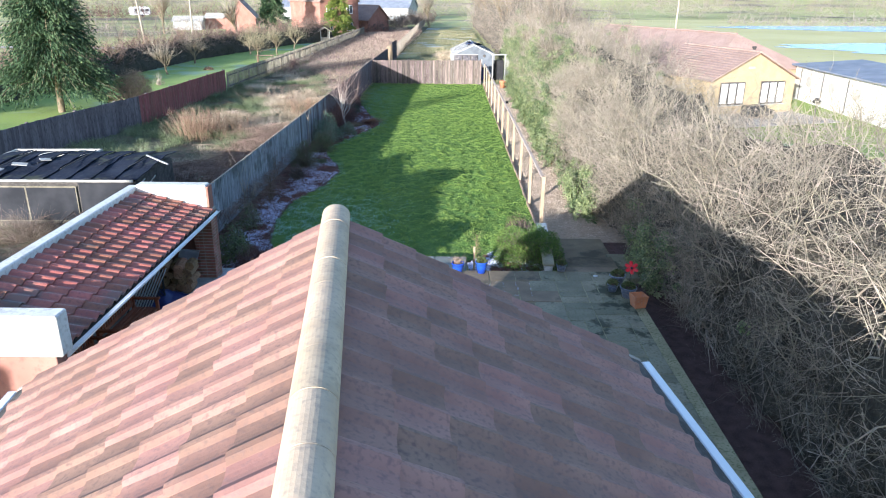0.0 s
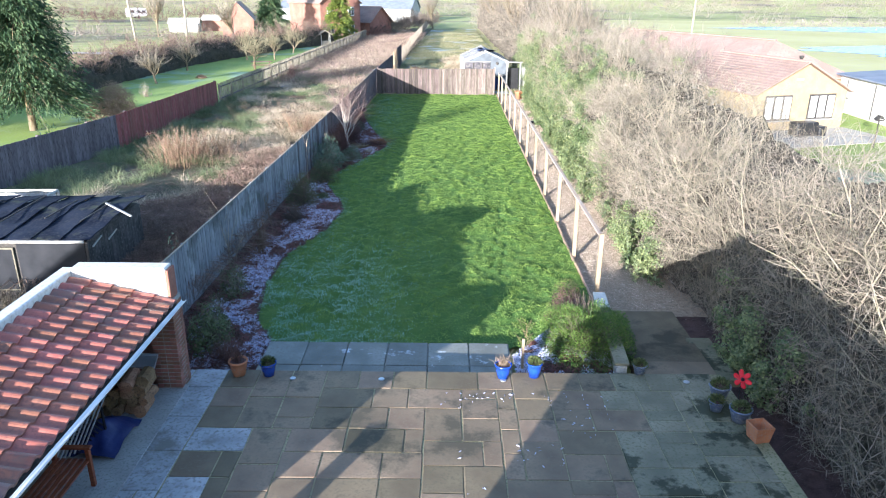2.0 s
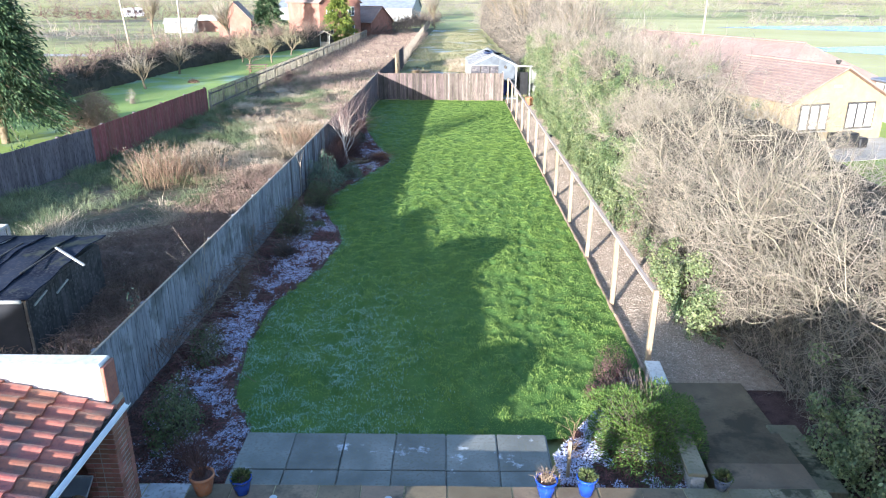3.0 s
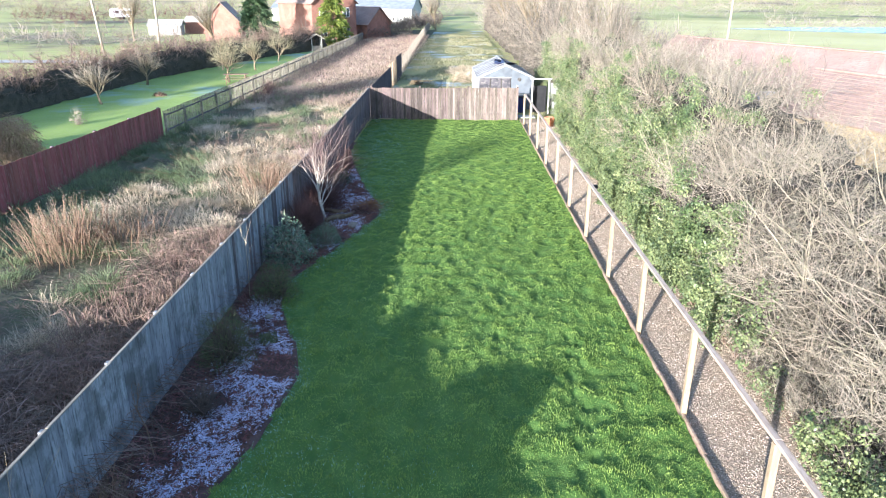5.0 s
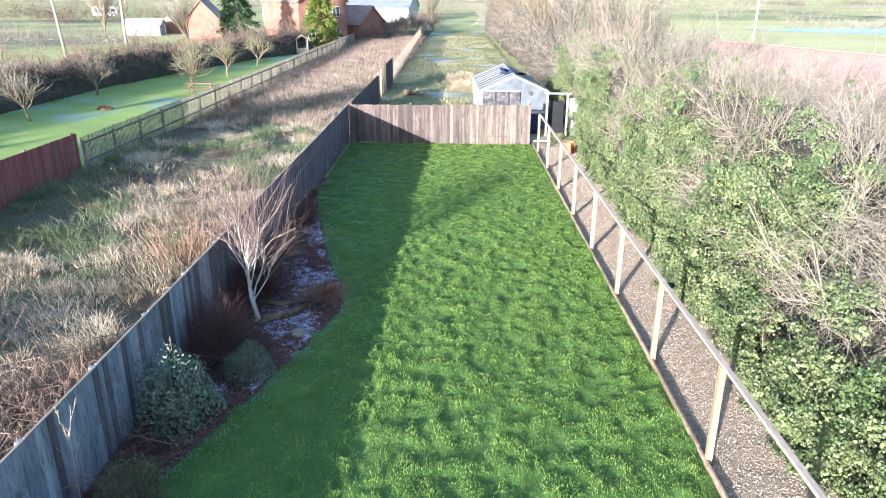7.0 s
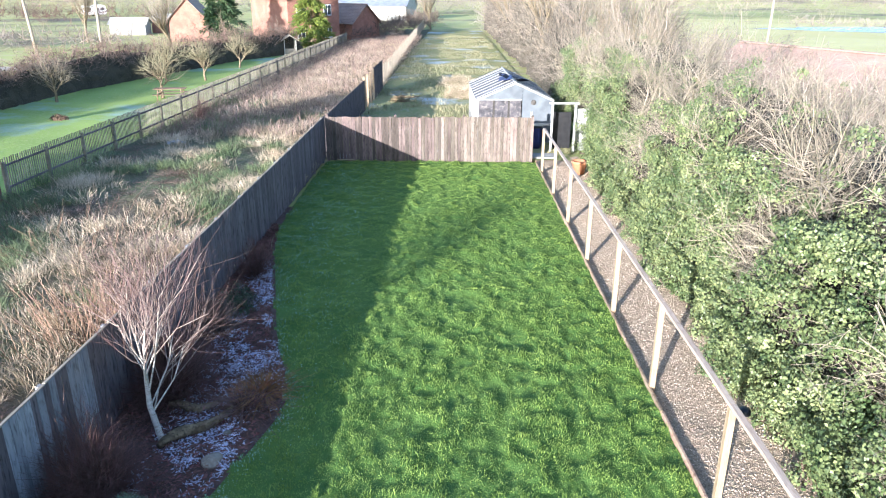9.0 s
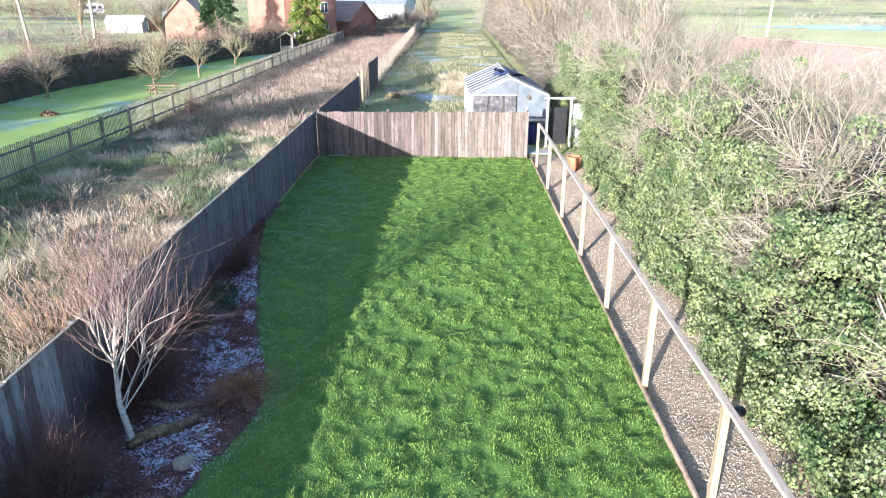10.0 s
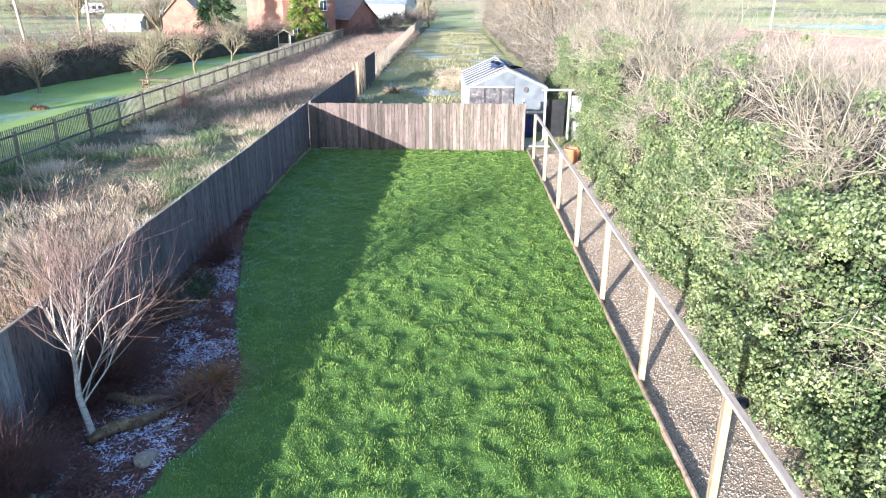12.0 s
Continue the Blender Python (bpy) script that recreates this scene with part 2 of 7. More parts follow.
def bare_tree(name, label, x, y, seed, trunk_h, r, spread, kids, bark, twig, levels=4, up=0.5, lean=(0, 0), category="tree", z=0.0, start=0.35, group="", shrink=0.62, thin=0.55, bark2=None, crook=1.0):
    p0, p1, p2, r0, r2, lev = branching(trunk_h, r, levels, spread, kids, seed, up, start, lean, shrink, thin, crook)
    t = thing(name, label, category, pose(x, y, z), group)
    k = lev == 0
    part("trunk", data_np("trunk", *tubes(p0[k], p1[k], p2[k], r0[k] * 1.1, r2[k], 9), bark, True), t)
    k = (lev > 0) & (lev < levels - 1) & ((lev == 1) | (bark2 is None))
    part("limb_frame", data_np("limb_frame", *tubes(p0[k], p1[k], p2[k], r0[k], r2[k], 5), bark, True), t)
    if bark2 is not None:
        k = lev == 2
        part("branch_frame", data_np("branch_frame", *tubes(p0[k], p1[k], p2[k], r0[k], r2[k], 4), bark2, True), t)
    k = lev == levels - 1
    part("twig_mass", data_np("twig_mass", *tubes(p0[k], p1[k], p2[k], r0[k], r2[k] * 0.7, 3), twig), t)
    return t


def bush_points(n, cx, cy, rx, ry, h, seed, z=0.0, hollow=0.5):
    """Points and outward ways in an uneven dome."""
    g = np.random.default_rng(seed)
    d = unit(g.normal(size=(n, 3)))
    d[:, 2] = np.abs(d[:, 2])
    lump = 0.75 + 0.5 * vnoise(d[:, 0] * 2.5 + seed, d[:, 1] * 2.5 + d[:, 2] * 2, seed)
    r = (hollow + (1 - hollow) * g.uniform(0, 1, n) ** 0.5) * lump
    p = np.stack([cx + d[:, 0] * rx * r, cy + d[:, 1] * ry * r, z + 0.02 + d[:, 2] * h * r], 1)
    return p, d


def leafy_bush(name, label, x, y, rx, ry, h, leaf_mat, twig_mat, seed, n=3500, size=0.05, width=0.03, z=0.0, droop=0.0, category="shrub"):
    t = thing(name, label, category, pose(x, y, z))
    p, d = bush_points(n, 0, 0, rx, ry, h, seed, hollow=0.45)
    a = d + rng.normal(size=d.shape) * 0.6
    a[:, 2] -= droop
    if droop == 0 and width > size * 0.25:
        sprig = d + rng.normal(size=d.shape) * 0.45 + np.array([[0, 0, 0.3]])
        leaves = facing_leaves(p, sprig, size * rng.uniform(0.6, 1.3, n), width, rng)
    else:
        leaves = leaf_mesh(p, a, size * rng.uniform(0.6, 1.3, n), width)
    part("foliage", data_np("foliage", *leaves, leaf_mat), t)
    m = max(60, n // 25)
    q, e = bush_points(m, 0, 0, rx, ry, h, seed + 1, hollow=0.7)
    o = np.stack([rng.normal(size=m) * rx * 0.15, rng.normal(size=m) * ry * 0.15, np.full(m, -0.02)], 1)
    part("stem_frame", data_np("stem_frame", *tubes(o, (o + q) / 2 + np.array([[0, 0, 0.06]]), q, np.full(m, 0.009), np.full(m, 0.003)), twig_mat), t)
    return t


def twiggy_bush(name, label, x, y, rx, ry, h, twig_mat, seed, n=500, r=0.006, z=0.0, category="shrub", kind=""):
    t = thing(name, label, category, pose(x, y, z), kind=kind)
    q, e = bush_points(n, 0, 0, rx, ry, h, seed, hollow=0.6)
    o = np.stack([rng.normal(size=n) * rx * 0.2, rng.normal(size=n) * ry * 0.2, np.full(n, -0.02)], 1)
    mid = o * 0.35 + q * 0.65 * np.array([[0.8, 0.8, 1.0]])
    part("stem_frame", data_np("stem_frame", *tubes(o, mid, q, np.full(n, r), np.full(n, r * 0.4)), twig_mat), t)
    k = rng.integers(0, n, n * 3)
    s = o[k] + (q[k] - o[k]) * rng.uniform(0.45, 1, (n * 3, 1))
    tip = s + (unit(q[k] - o[k]) + rng.normal(size=(n * 3, 3)) * 0.6) * h * 0.2
    tip[:, 2] = np.maximum(tip[:, 2], 0.01)
    part("twig_mass", data_np("twig_mass", *sticks(s, tip, np.full(n * 3, r * 0.55), np.full(n * 3, r * 0.25)), twig_mat), t)
    return t

# ---- materials ----
M_FARTWIG = mat("far_twig", (0.17, 0.14, 0.115), (0.26, 0.22, 0.185), rough=0.85, scale=0.1, fine=1, bump=0, vary="island", amount=0.25)
M_FARCORE = mat("far_wood_floor", (0.09, 0.078, 0.055), (0.15, 0.13, 0.09), (0.12, 0.13, 0.07), rough=0.95, scale=0.2, fine=1.5, bump=0.6, bump_dist=0.3)
M_GROUND = mat("field_ground", (0.30, 0.32, 0.10), (0.40, 0.40, 0.16), (0.40, 0.34, 0.20), rough=0.95, scale=0.05, fine=0.6, bump=0.2, stain=(0.16, 0.135, 0.09), stain_scale=0.02)
M_SOIL = mat("soil", (0.058, 0.034, 0.03), (0.11, 0.066, 0.058), (0.14, 0.085, 0.072), rough=0.95, scale=5, fine=60, bump=0.8, bump_dist=0.02)
M_TURF = mat("turf", (0.055, 0.125, 0.025), (0.09, 0.17, 0.035), (0.09, 0.145, 0.038), rough=0.9, scale=1.2, fine=45, bump=0.8, bump_dist=0.03)
M_BLADE = mat("grass_blade", (0.132, 0.212, 0.041), (0.262, 0.37, 0.083), rough=0.6, scale=2.3, fine=9, bump=0, vary="island", amount=0.22, trans=0.35)
M_FROSTBLADE = mat("frosted_blade", (0.21, 0.39, 0.29), (0.40, 0.55, 0.50), rough=0.7, scale=3, fine=9, bump=0, vary="island", amount=0.4, trans=0.2)
M_NTURF = mat("neighbour_turf", (0.205, 0.285, 0.065), (0.29, 0.38, 0.09), (0.29, 0.34, 0.13), rough=0.9, scale=0.25, fine=6, bump=0.6, bump_dist=0.05, stain=(0.28, 0.38, 0.34), stain_scale=0.10, stain_low=0.54, stain_high=0.66)
M_ROUGH = mat("rough_grass_floor", (0.10, 0.082, 0.055), (0.09, 0.11, 0.05), (0.17, 0.13, 0.09), rough=0.95, scale=0.35, fine=5, bump=0.9, bump_dist=0.08)
M_STRAW = mat("dead_grass", (0.35, 0.28, 0.19), (0.60, 0.505, 0.375), rough=0.8, scale=0.5, fine=4, bump=0, vary="island", amount=0.4, trans=0.25)
M_GREENLONG = mat("long_grass", (0.10, 0.145, 0.065), (0.23, 0.26, 0.14), rough=0.7, scale=0.5, fine=4, bump=0, vary="island", amount=0.4, trans=0.25)
M_BRAMBLE = mat("bramble", (0.14, 0.095, 0.072), (0.25, 0.175, 0.135), rough=0.8, scale=2, fine=9, bump=0, vary="island", amount=0.4)
M_STALK = mat("dry_stalk", (0.13, 0.08, 0.05), (0.225, 0.15, 0.10), rough=0.8, scale=3, fine=9, bump=0, vary="island", amount=0.35)
M_SEED = mat("seed_head", (0.2, 0.14, 0.09), (0.42, 0.36, 0.28), rough=0.9, scale=6, fine=30, bump=0, vary="island", amount=0.4)
M_TWIG = mat("hedge_twig", (0.155, 0.13, 0.098), (0.285, 0.248, 0.195), rough=0.75, scale=0.6, fine=5, bump=0, vary="island", amount=0.5)
M_SCRUB = mat("scrub_twig", (0.115, 0.097, 0.077), (0.225, 0.193, 0.155), rough=0.85, scale=0.3, fine=3, bump=0, vary="island", amount=0.5)
M_TWIGDARK = mat("dark_twig", (0.09, 0.068, 0.055), (0.16, 0.125, 0.10), rough=0.85, scale=0.6, fine=5, bump=0, vary="island", amount=0.4)
M_TWIGRED = mat("red_twig", (0.085, 0.045, 0.04), (0.145, 0.08, 0.068), rough=0.7, scale=2, fine=9, bump=0, vary="island", amount=0.4)
# near-black colour for the shade deep inside hedges
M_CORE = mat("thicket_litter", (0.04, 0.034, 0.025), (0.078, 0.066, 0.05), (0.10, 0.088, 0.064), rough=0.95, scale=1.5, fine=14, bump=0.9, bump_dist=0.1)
M_IVY = mat("ivy_leaf", (0.074, 0.114, 0.042), (0.215, 0.25, 0.11), rough=0.4, scale=1.6, fine=11, bump=0, vary="island", amount=0.42, spec=0.4, trans=0.2)
M_BARK = mat("bark", (0.16, 0.115, 0.075), (0.27, 0.21, 0.14), (0.1, 0.11, 0.05), rough=0.85, scale=6, fine=40, bump=0.5)
M_BIRCH = mat("birch_bark", (0.42, 0.375, 0.32), (0.55, 0.505, 0.45), (0.2, 0.155, 0.12), rough=0.6, scale=5, fine=26, bump=0.2, stretch=(1, 1, 4))
M_BIRCHTWIG = mat("birch_twig", (0.085, 0.05, 0.045), (0.15, 0.095, 0.085), rough=0.6, scale=3, fine=20, bump=0, vary="island", amount=0.3)
M_CONIFER = mat("conifer_needles", (0.026, 0.06, 0.026), (0.08, 0.125, 0.055), rough=0.6, scale=1.2, fine=9, bump=0, vary="island", amount=0.4, trans=0.15)
M_YEW = mat("golden_needles", (0.09, 0.14, 0.025), (0.17, 0.20, 0.04), rough=0.6, scale=1.2, fine=9, bump=0, vary="island", amount=0.4, trans=0.15)
M_LEAFGREY = mat("variegated_leaf", (0.065, 0.115, 0.07), (0.19, 0.245, 0.165), rough=0.5, scale=9, fine=40, bump=0, vary="island", amount=0.4, trans=0.15)
M_LEAFDARK = mat("dark_leaf", (0.02, 0.035, 0.016), (0.05, 0.07, 0.03), rough=0.5, scale=5, fine=30, bump=0, vary="island", amount=0.4)
M_LEAFOLIVE = mat("olive_leaf", (0.07, 0.10, 0.035), (0.16, 0.175, 0.075), rough=0.6, scale=5, fine=30, bump=0, vary="island", amount=0.4, trans=0.15)
M_LEAFBRIGHT = mat("bright_leaf", (0.06, 0.13, 0.025), (0.15, 0.22, 0.05), rough=0.5, scale=4, fine=30, bump=0, vary="island", amount=0.4, trans=0.2)
M_CHIP = mat("bark_chip", (0.12, 0.055, 0.045), (0.22, 0.115, 0.095), rough=0.9, scale=3, fine=30, bump=0, vary="island", amount=0.5)
M_FROST = mat("frost", (0.46, 0.465, 0.61), (0.66, 0.665, 0.81), rough=0.75, scale=9, fine=60, bump=0.4, vary="island", amount=0.22)
M_SEDGE = mat("sedge", (0.17, 0.07, 0.03), (0.32, 0.17, 0.06), rough=0.7, scale=4, fine=20, bump=0, vary="island", amount=0.4, trans=0.2)
M_SLAB = mat("sandstone_slab", (0.155, 0.113, 0.074), (0.255, 0.195, 0.125), (0.175, 0.14, 0.092), rough=0.75, scale=1.6, fine=22, bump=0.25, vary="object", amount=0.26, stain=(0.085, 0.072, 0.048), stain_scale=0.8)
M_SLABDAMP = mat("algae_slab", (0.165, 0.148, 0.098), (0.265, 0.24, 0.16), (0.15, 0.15, 0.082), rough=0.7, scale=1.6, fine=20, bump=0.25, vary="object", amount=0.22, stain=(0.05, 0.052, 0.028), stain_scale=1.2, stain_low=0.54, stain_high=0.60)
M_SLABICE = mat("frosted_slab", (0.26, 0.265, 0.27), (0.40, 0.405, 0.42), (0.20, 0.19, 0.175), rough=0.7, scale=2.2, fine=18, bump=0.25, vary="object", amount=0.15, stain=(0.2, 0.19, 0.17), stain_scale=1.4)
M_STEP = mat("step_slab", (0.135, 0.14, 0.125), (0.215, 0.22, 0.20), (0.16, 0.155, 0.12), rough=0.7, scale=1.8, fine=20, bump=0.2, vary="object", amount=0.15, stain=(0.5, 0.53, 0.56), stain_scale=1.6, stain_low=0.6, stain_high=0.66)
M_JOINT = mat("pale_mortar", (0.27, 0.235, 0.135), (0.38, 0.33, 0.20), (0.15, 0.155, 0.07), rough=0.95, scale=2, fine=25, bump=0.5)
M_GRAVEL = mat("gravel_bed", (0.32, 0.235, 0.165), (0.46, 0.355, 0.26), (0.17, 0.12, 0.085), rough=0.9, scale=9, fine=55, bump=1.0, bump_dist=0.02)
M_PEBBLE = mat("pebble", (0.35, 0.265, 0.19), (0.52, 0.42, 0.32), rough=0.7, scale=3, fine=40, bump=0, vary="island", amount=0.5)
M_FENCEGREY = mat("weathered_fence", (0.205, 0.21, 0.23), (0.335, 0.34, 0.36), (0.13, 0.132, 0.142), rough=0.8, scale=1.5, fine=9, bump=0.3, stretch=(3, 3, 0.5), vary="object", amount=0.18, stain=(0.12, 0.123, 0.125), stain_scale=0.9)
M_FENCEBROWN = mat("brown_fence", (0.085, 0.062, 0.055), (0.155, 0.118, 0.105), (0.05, 0.038, 0.035), rough=0.8, scale=2.5, fine=14, bump=0.3, stretch=(3, 3, 0.5), vary="object", amount=0.42)
M_FENCETAN = mat("bleached_fence", (0.115, 0.09, 0.075), (0.20, 0.16, 0.135), (0.075, 0.057, 0.047), rough=0.8, scale=2.5, fine=14, bump=0.3, stretch=(3, 3, 0.5), vary="object", amount=0.35)
M_FENCEDARK = mat("dark_fence", (0.112, 0.093, 0.098), (0.18, 0.152, 0.158), (0.06, 0.05, 0.052), rough=0.85, scale=1.5, fine=9, bump=0.3, stretch=(3, 3, 0.5), vary="object", amount=0.22)
M_FENCERED = mat("red_fence", (0.18, 0.05, 0.043), (0.26, 0.085, 0.07), (0.26, 0.13, 0.11), rough=0.75, scale=1.5, fine=9, bump=0.3, stretch=(3, 3, 0.4), vary="object", amount=0.2)
M_PICKET = mat("picket_wood", (0.155, 0.135, 0.10), (0.255, 0.225, 0.17), (0.12, 0.11, 0.08), rough=0.8, scale=2, fine=9, bump=0.2, vary="object", amount=0.25)
M_TIMBER = mat("new_timber", (0.30, 0.22, 0.14), (0.375, 0.285, 0.19), (0.25, 0.175, 0.11), rough=0.65, scale=3, fine=14, bump=0.15, stretch=(4, 4, 0.6), vary="object", amount=0.08)
M_RAIL = mat("rail_timber", (0.40, 0.305, 0.24), (0.50, 0.40, 0.325), (0.32, 0.235, 0.18), rough=0.65, scale=3, fine=14, bump=0.15, stretch=(4, 0.5, 4))
M_EDGE = mat("edging_board", (0.29, 0.20, 0.14), (0.40, 0.29, 0.21), (0.21, 0.13, 0.09), rough=0.8, scale=3, fine=14, bump=0.3, vary="object", amount=0.2)
M_TILE = mat("terracotta_pantile", (0.26, 0.088, 0.058), (0.35, 0.13, 0.088), (0.21, 0.08, 0.062), rough=0.43, scale=2.5, fine=24, bump=0.2, vary="object", amount=0.25, stain=(0.17, 0.10, 0.075), stain_scale=1.1, spec=0.5)
M_TILEOWN = mat("concrete_roof_tile", (0.23, 0.125, 0.098), (0.31, 0.18, 0.14), (0.19, 0.115, 0.10), rough=0.8, scale=2.0, fine=30, bump=0.2, vary="object", amount=0.2)
M_RIDGE = mat("ridge_tile", (0.42, 0.32, 0.22), (0.52, 0.41, 0.29), (0.36, 0.29, 0.22), rough=0.8, scale=4, fine=30, bump=0.2, vary="object", amount=0.08)
M_FARTILE = mat("far_roof_tile", (0.27, 0.185, 0.15), (0.33, 0.235, 0.195), (0.25, 0.17, 0.14), rough=0.8, scale=1.0, fine=6, bump=0.3, vary="island", amount=0.06)
M_WHITE = mat("white_paint", (0.60, 0.58, 0.53), (0.70, 0.68, 0.63), (0.5, 0.47, 0.41), rough=0.6, scale=2, fine=14, bump=0.12, stain=(0.52, 0.48, 0.40), stain_scale=1.6, stain_low=0.58, stain_high=0.7)
M_UPVC = mat("white_plastic", (0.78, 0.78, 0.78), (0.84, 0.84, 0.84), rough=0.35, scale=2, fine=14, bump=0)
M_BRICK = mat("brick", (0.24, 0.10, 0.065), (0.34, 0.16, 0.105), (0.2, 0.1, 0.08), rough=0.85, scale=5, fine=40, bump=0.3, vary="object", amount=0.25)
M_BRICKFAR = mat("far_brick", (0.25, 0.115, 0.085), (0.34, 0.17, 0.13), (0.22, 0.11, 0.085), rough=0.85, scale=1.2, fine=9, bump=0.2)
M_MORTAR = mat("brick_mortar", (0.30, 0.27, 0.23), (0.38, 0.35, 0.3), rough=0.95, scale=9, fine=60, bump=0.3)
M_YELLOW = mat("yellow_brick", (0.31, 0.23, 0.135), (0.38, 0.29, 0.175), (0.29, 0.22, 0.135), rough=0.85, scale=2, fine=18, bump=0.2)
M_FELT = mat("roof_felt", (0.010, 0.013, 0.024), (0.026, 0.032, 0.05), (0.045, 0.048, 0.055), rough=0.8, scale=1.5, fine=16, bump=0.4, stain=(0.05, 0.055, 0.045), stain_scale=0.9, stain_low=0.56, spec=0.05)
M_DARKWOOD = mat("tarred_board", (0.035, 0.032, 0.03), (0.075, 0.068, 0.062), (0.11, 0.10, 0.09), rough=0.85, scale=2, fine=14, bump=0.3, vary="object", amount=0.2)
M_GREYWOOD = mat("bleached_batten", (0.35, 0.33, 0.29), (0.48, 0.45, 0.4), rough=0.8, scale=4, fine=30, bump=0.2)
M_SEATWOOD = mat("stained_hardwood", (0.19, 0.05, 0.022), (0.29, 0.09, 0.04), (0.14, 0.04, 0.02), rough=0.5, scale=4, fine=24, bump=0.15)
M_LOG = mat("cut_log", (0.24, 0.13, 0.065), (0.36, 0.22, 0.12), (0.13, 0.08, 0.05), rough=0.9, scale=6, fine=36, bump=0.5, vary="object", amount=0.35)
M_BLUEPOT = mat("blue_glaze", (0.012, 0.045, 0.30), (0.02, 0.085, 0.45), rough=0.18, scale=5, fine=20, bump=0.05, spec=0.6)
M_GREYPOT = mat("grey_glaze", (0.07, 0.10, 0.17), (0.14, 0.17, 0.25), (0.28, 0.28, 0.30), rough=0.3, scale=8, fine=22, bump=0.05, spec=0.5)
M_TERRA = mat("terracotta", (0.42, 0.16, 0.075), (0.52, 0.22, 0.11), (0.4, 0.22, 0.15), rough=0.8, scale=5, fine=30, bump=0.1)
M_RED = mat("red_petal", (0.60, 0.02, 0.03), (0.72, 0.035, 0.05), rough=0.35, scale=5, fine=20, bump=0)
M_BLACK = mat("black_plastic", (0.012, 0.012, 0.014), (0.022, 0.022, 0.024), rough=0.4, scale=5, fine=20, bump=0)
M_TARP = mat("blue_tarp", (0.012, 0.02, 0.085), (0.025, 0.035, 0.13), rough=0.45, scale=4, fine=20, bump=0.3)
M_METAL = mat("galvanised_metal", (0.42, 0.44, 0.46), (0.55, 0.57, 0.6), rough=0.4, scale=4, fine=30, bump=0.1, metal=0.7)
M_STONE = mat("field_stone", (0.17, 0.145, 0.115), (0.25, 0.215, 0.175), (0.28, 0.25, 0.215), rough=0.85, scale=5, fine=30, bump=0.4)
M_DRIFT = mat("driftwood", (0.10, 0.07, 0.04), (0.27, 0.20, 0.12), (0.06, 0.042, 0.025), rough=0.85, scale=7, fine=26, bump=1.0, bump_dist=0.03)
M_LANE = mat("pale_lane", (0.33, 0.31, 0.28), (0.42, 0.40, 0.36), rough=0.9, scale=1, fine=12, bump=0.2)
M_CONCRETE = mat("concrete", (0.27, 0.265, 0.25), (0.37, 0.36, 0.34), (0.22, 0.22, 0.2), rough=0.85, scale=2, fine=24, bump=0.2)
M_POLE = mat("pole_wood", (0.24, 0.20, 0.155), (0.34, 0.29, 0.23), rough=0.8, scale=2, fine=12, bump=0.2)
M_CLAD = mat("pale_cladding", (0.25, 0.25, 0.245), (0.34, 0.34, 0.33), rough=0.6, scale=2, fine=14, bump=0.1)
M_PANEL = mat("blue_roof_sheet", (0.16, 0.18, 0.22), (0.23, 0.25, 0.29), rough=0.75, scale=1, fine=9, bump=0.1)
M_FARMUCK = mat("far_meadow", (0.44, 0.40, 0.16), (0.53, 0.49, 0.23), (0.48, 0.42, 0.25), rough=0.95, scale=0.06, fine=1.2, bump=0.2)
M_GARDENFAR = mat("far_garden_floor", (0.17, 0.20, 0.065), (0.28, 0.26, 0.11), (0.36, 0.28, 0.17), rough=0.95, scale=0.5, fine=7, bump=0.8, bump_dist=0.05, stain=(0.40, 0.45, 0.46), stain_scale=0.22, stain_low=0.54, stain_high=0.64)


def plain(name, colour, rough=0.1, metal=0.0, trans=0.0):
    m = bpy.data.materials.new(name)
    m.use_nodes = True
    b = m.node_tree.nodes["Principled BSDF"]
    b.inputs["Base Color"].default_value = (*colour, 1)
    b.inputs["Roughness"].default_value, b.inputs["Metallic"].default_value = rough, metal
    b.inputs["Transmission Weight"].default_value = trans
    return m


M_GLASS = plain("window_glass", (0.05, 0.06, 0.07), 0.04)
# shed front: its shade is put into this near-black colour
M_SHEDSHADE = mat("tar_panel", (0.018, 0.019, 0.023), (0.034, 0.035, 0.04), rough=0.7, scale=2, fine=14, bump=0.1, spec=0.1)
M_DUSTY = mat("dusty_glass", (0.05, 0.048, 0.055), (0.13, 0.12, 0.13), (0.20, 0.18, 0.17), rough=0.3, scale=2.4, fine=7, bump=0)
M_BLIND = plain("pale_blind", (0.75, 0.73, 0.7), 0.7)
M_WATER = plain("flood_water", (0.10, 0.20, 0.42), 0.25)
M_ROOFGLASS = mat("dirty_roof_glass", (0.06, 0.065, 0.08), (0.10, 0.105, 0.125), (0.2, 0.21, 0.23), rough=0.75, scale=1.5, fine=9, bump=0.1)
M_GABLE = mat("pale_blue_board", (0.09, 0.102, 0.118), (0.135, 0.15, 0.168), rough=0.6, scale=2, fine=14, bump=0.1)
M_HAW = mat("hawthorn_bark", (0.20, 0.165, 0.125), (0.31, 0.265, 0.205), (0.16, 0.16, 0.09), rough=0.8, scale=2, fine=14, bump=0.2)
M_BRACKEN = mat("matted_bracken", (0.13, 0.088, 0.068), (0.25, 0.175, 0.13), rough=0.85, scale=0.9, fine=6, bump=0, vary="island", amount=0.45, trans=0.15)
M_HEDGEBROWN = mat("brown_hedge_twig", (0.13, 0.09, 0.07), (0.22, 0.16, 0.125), rough=0.85, scale=0.4, fine=4, bump=0, vary="island", amount=0.45)
M_ORCHARD = mat("lichened_twig", (0.17, 0.15, 0.09), (0.26, 0.23, 0.145), rough=0.8, scale=1, fine=9, bump=0, vary="island", amount=0.3)
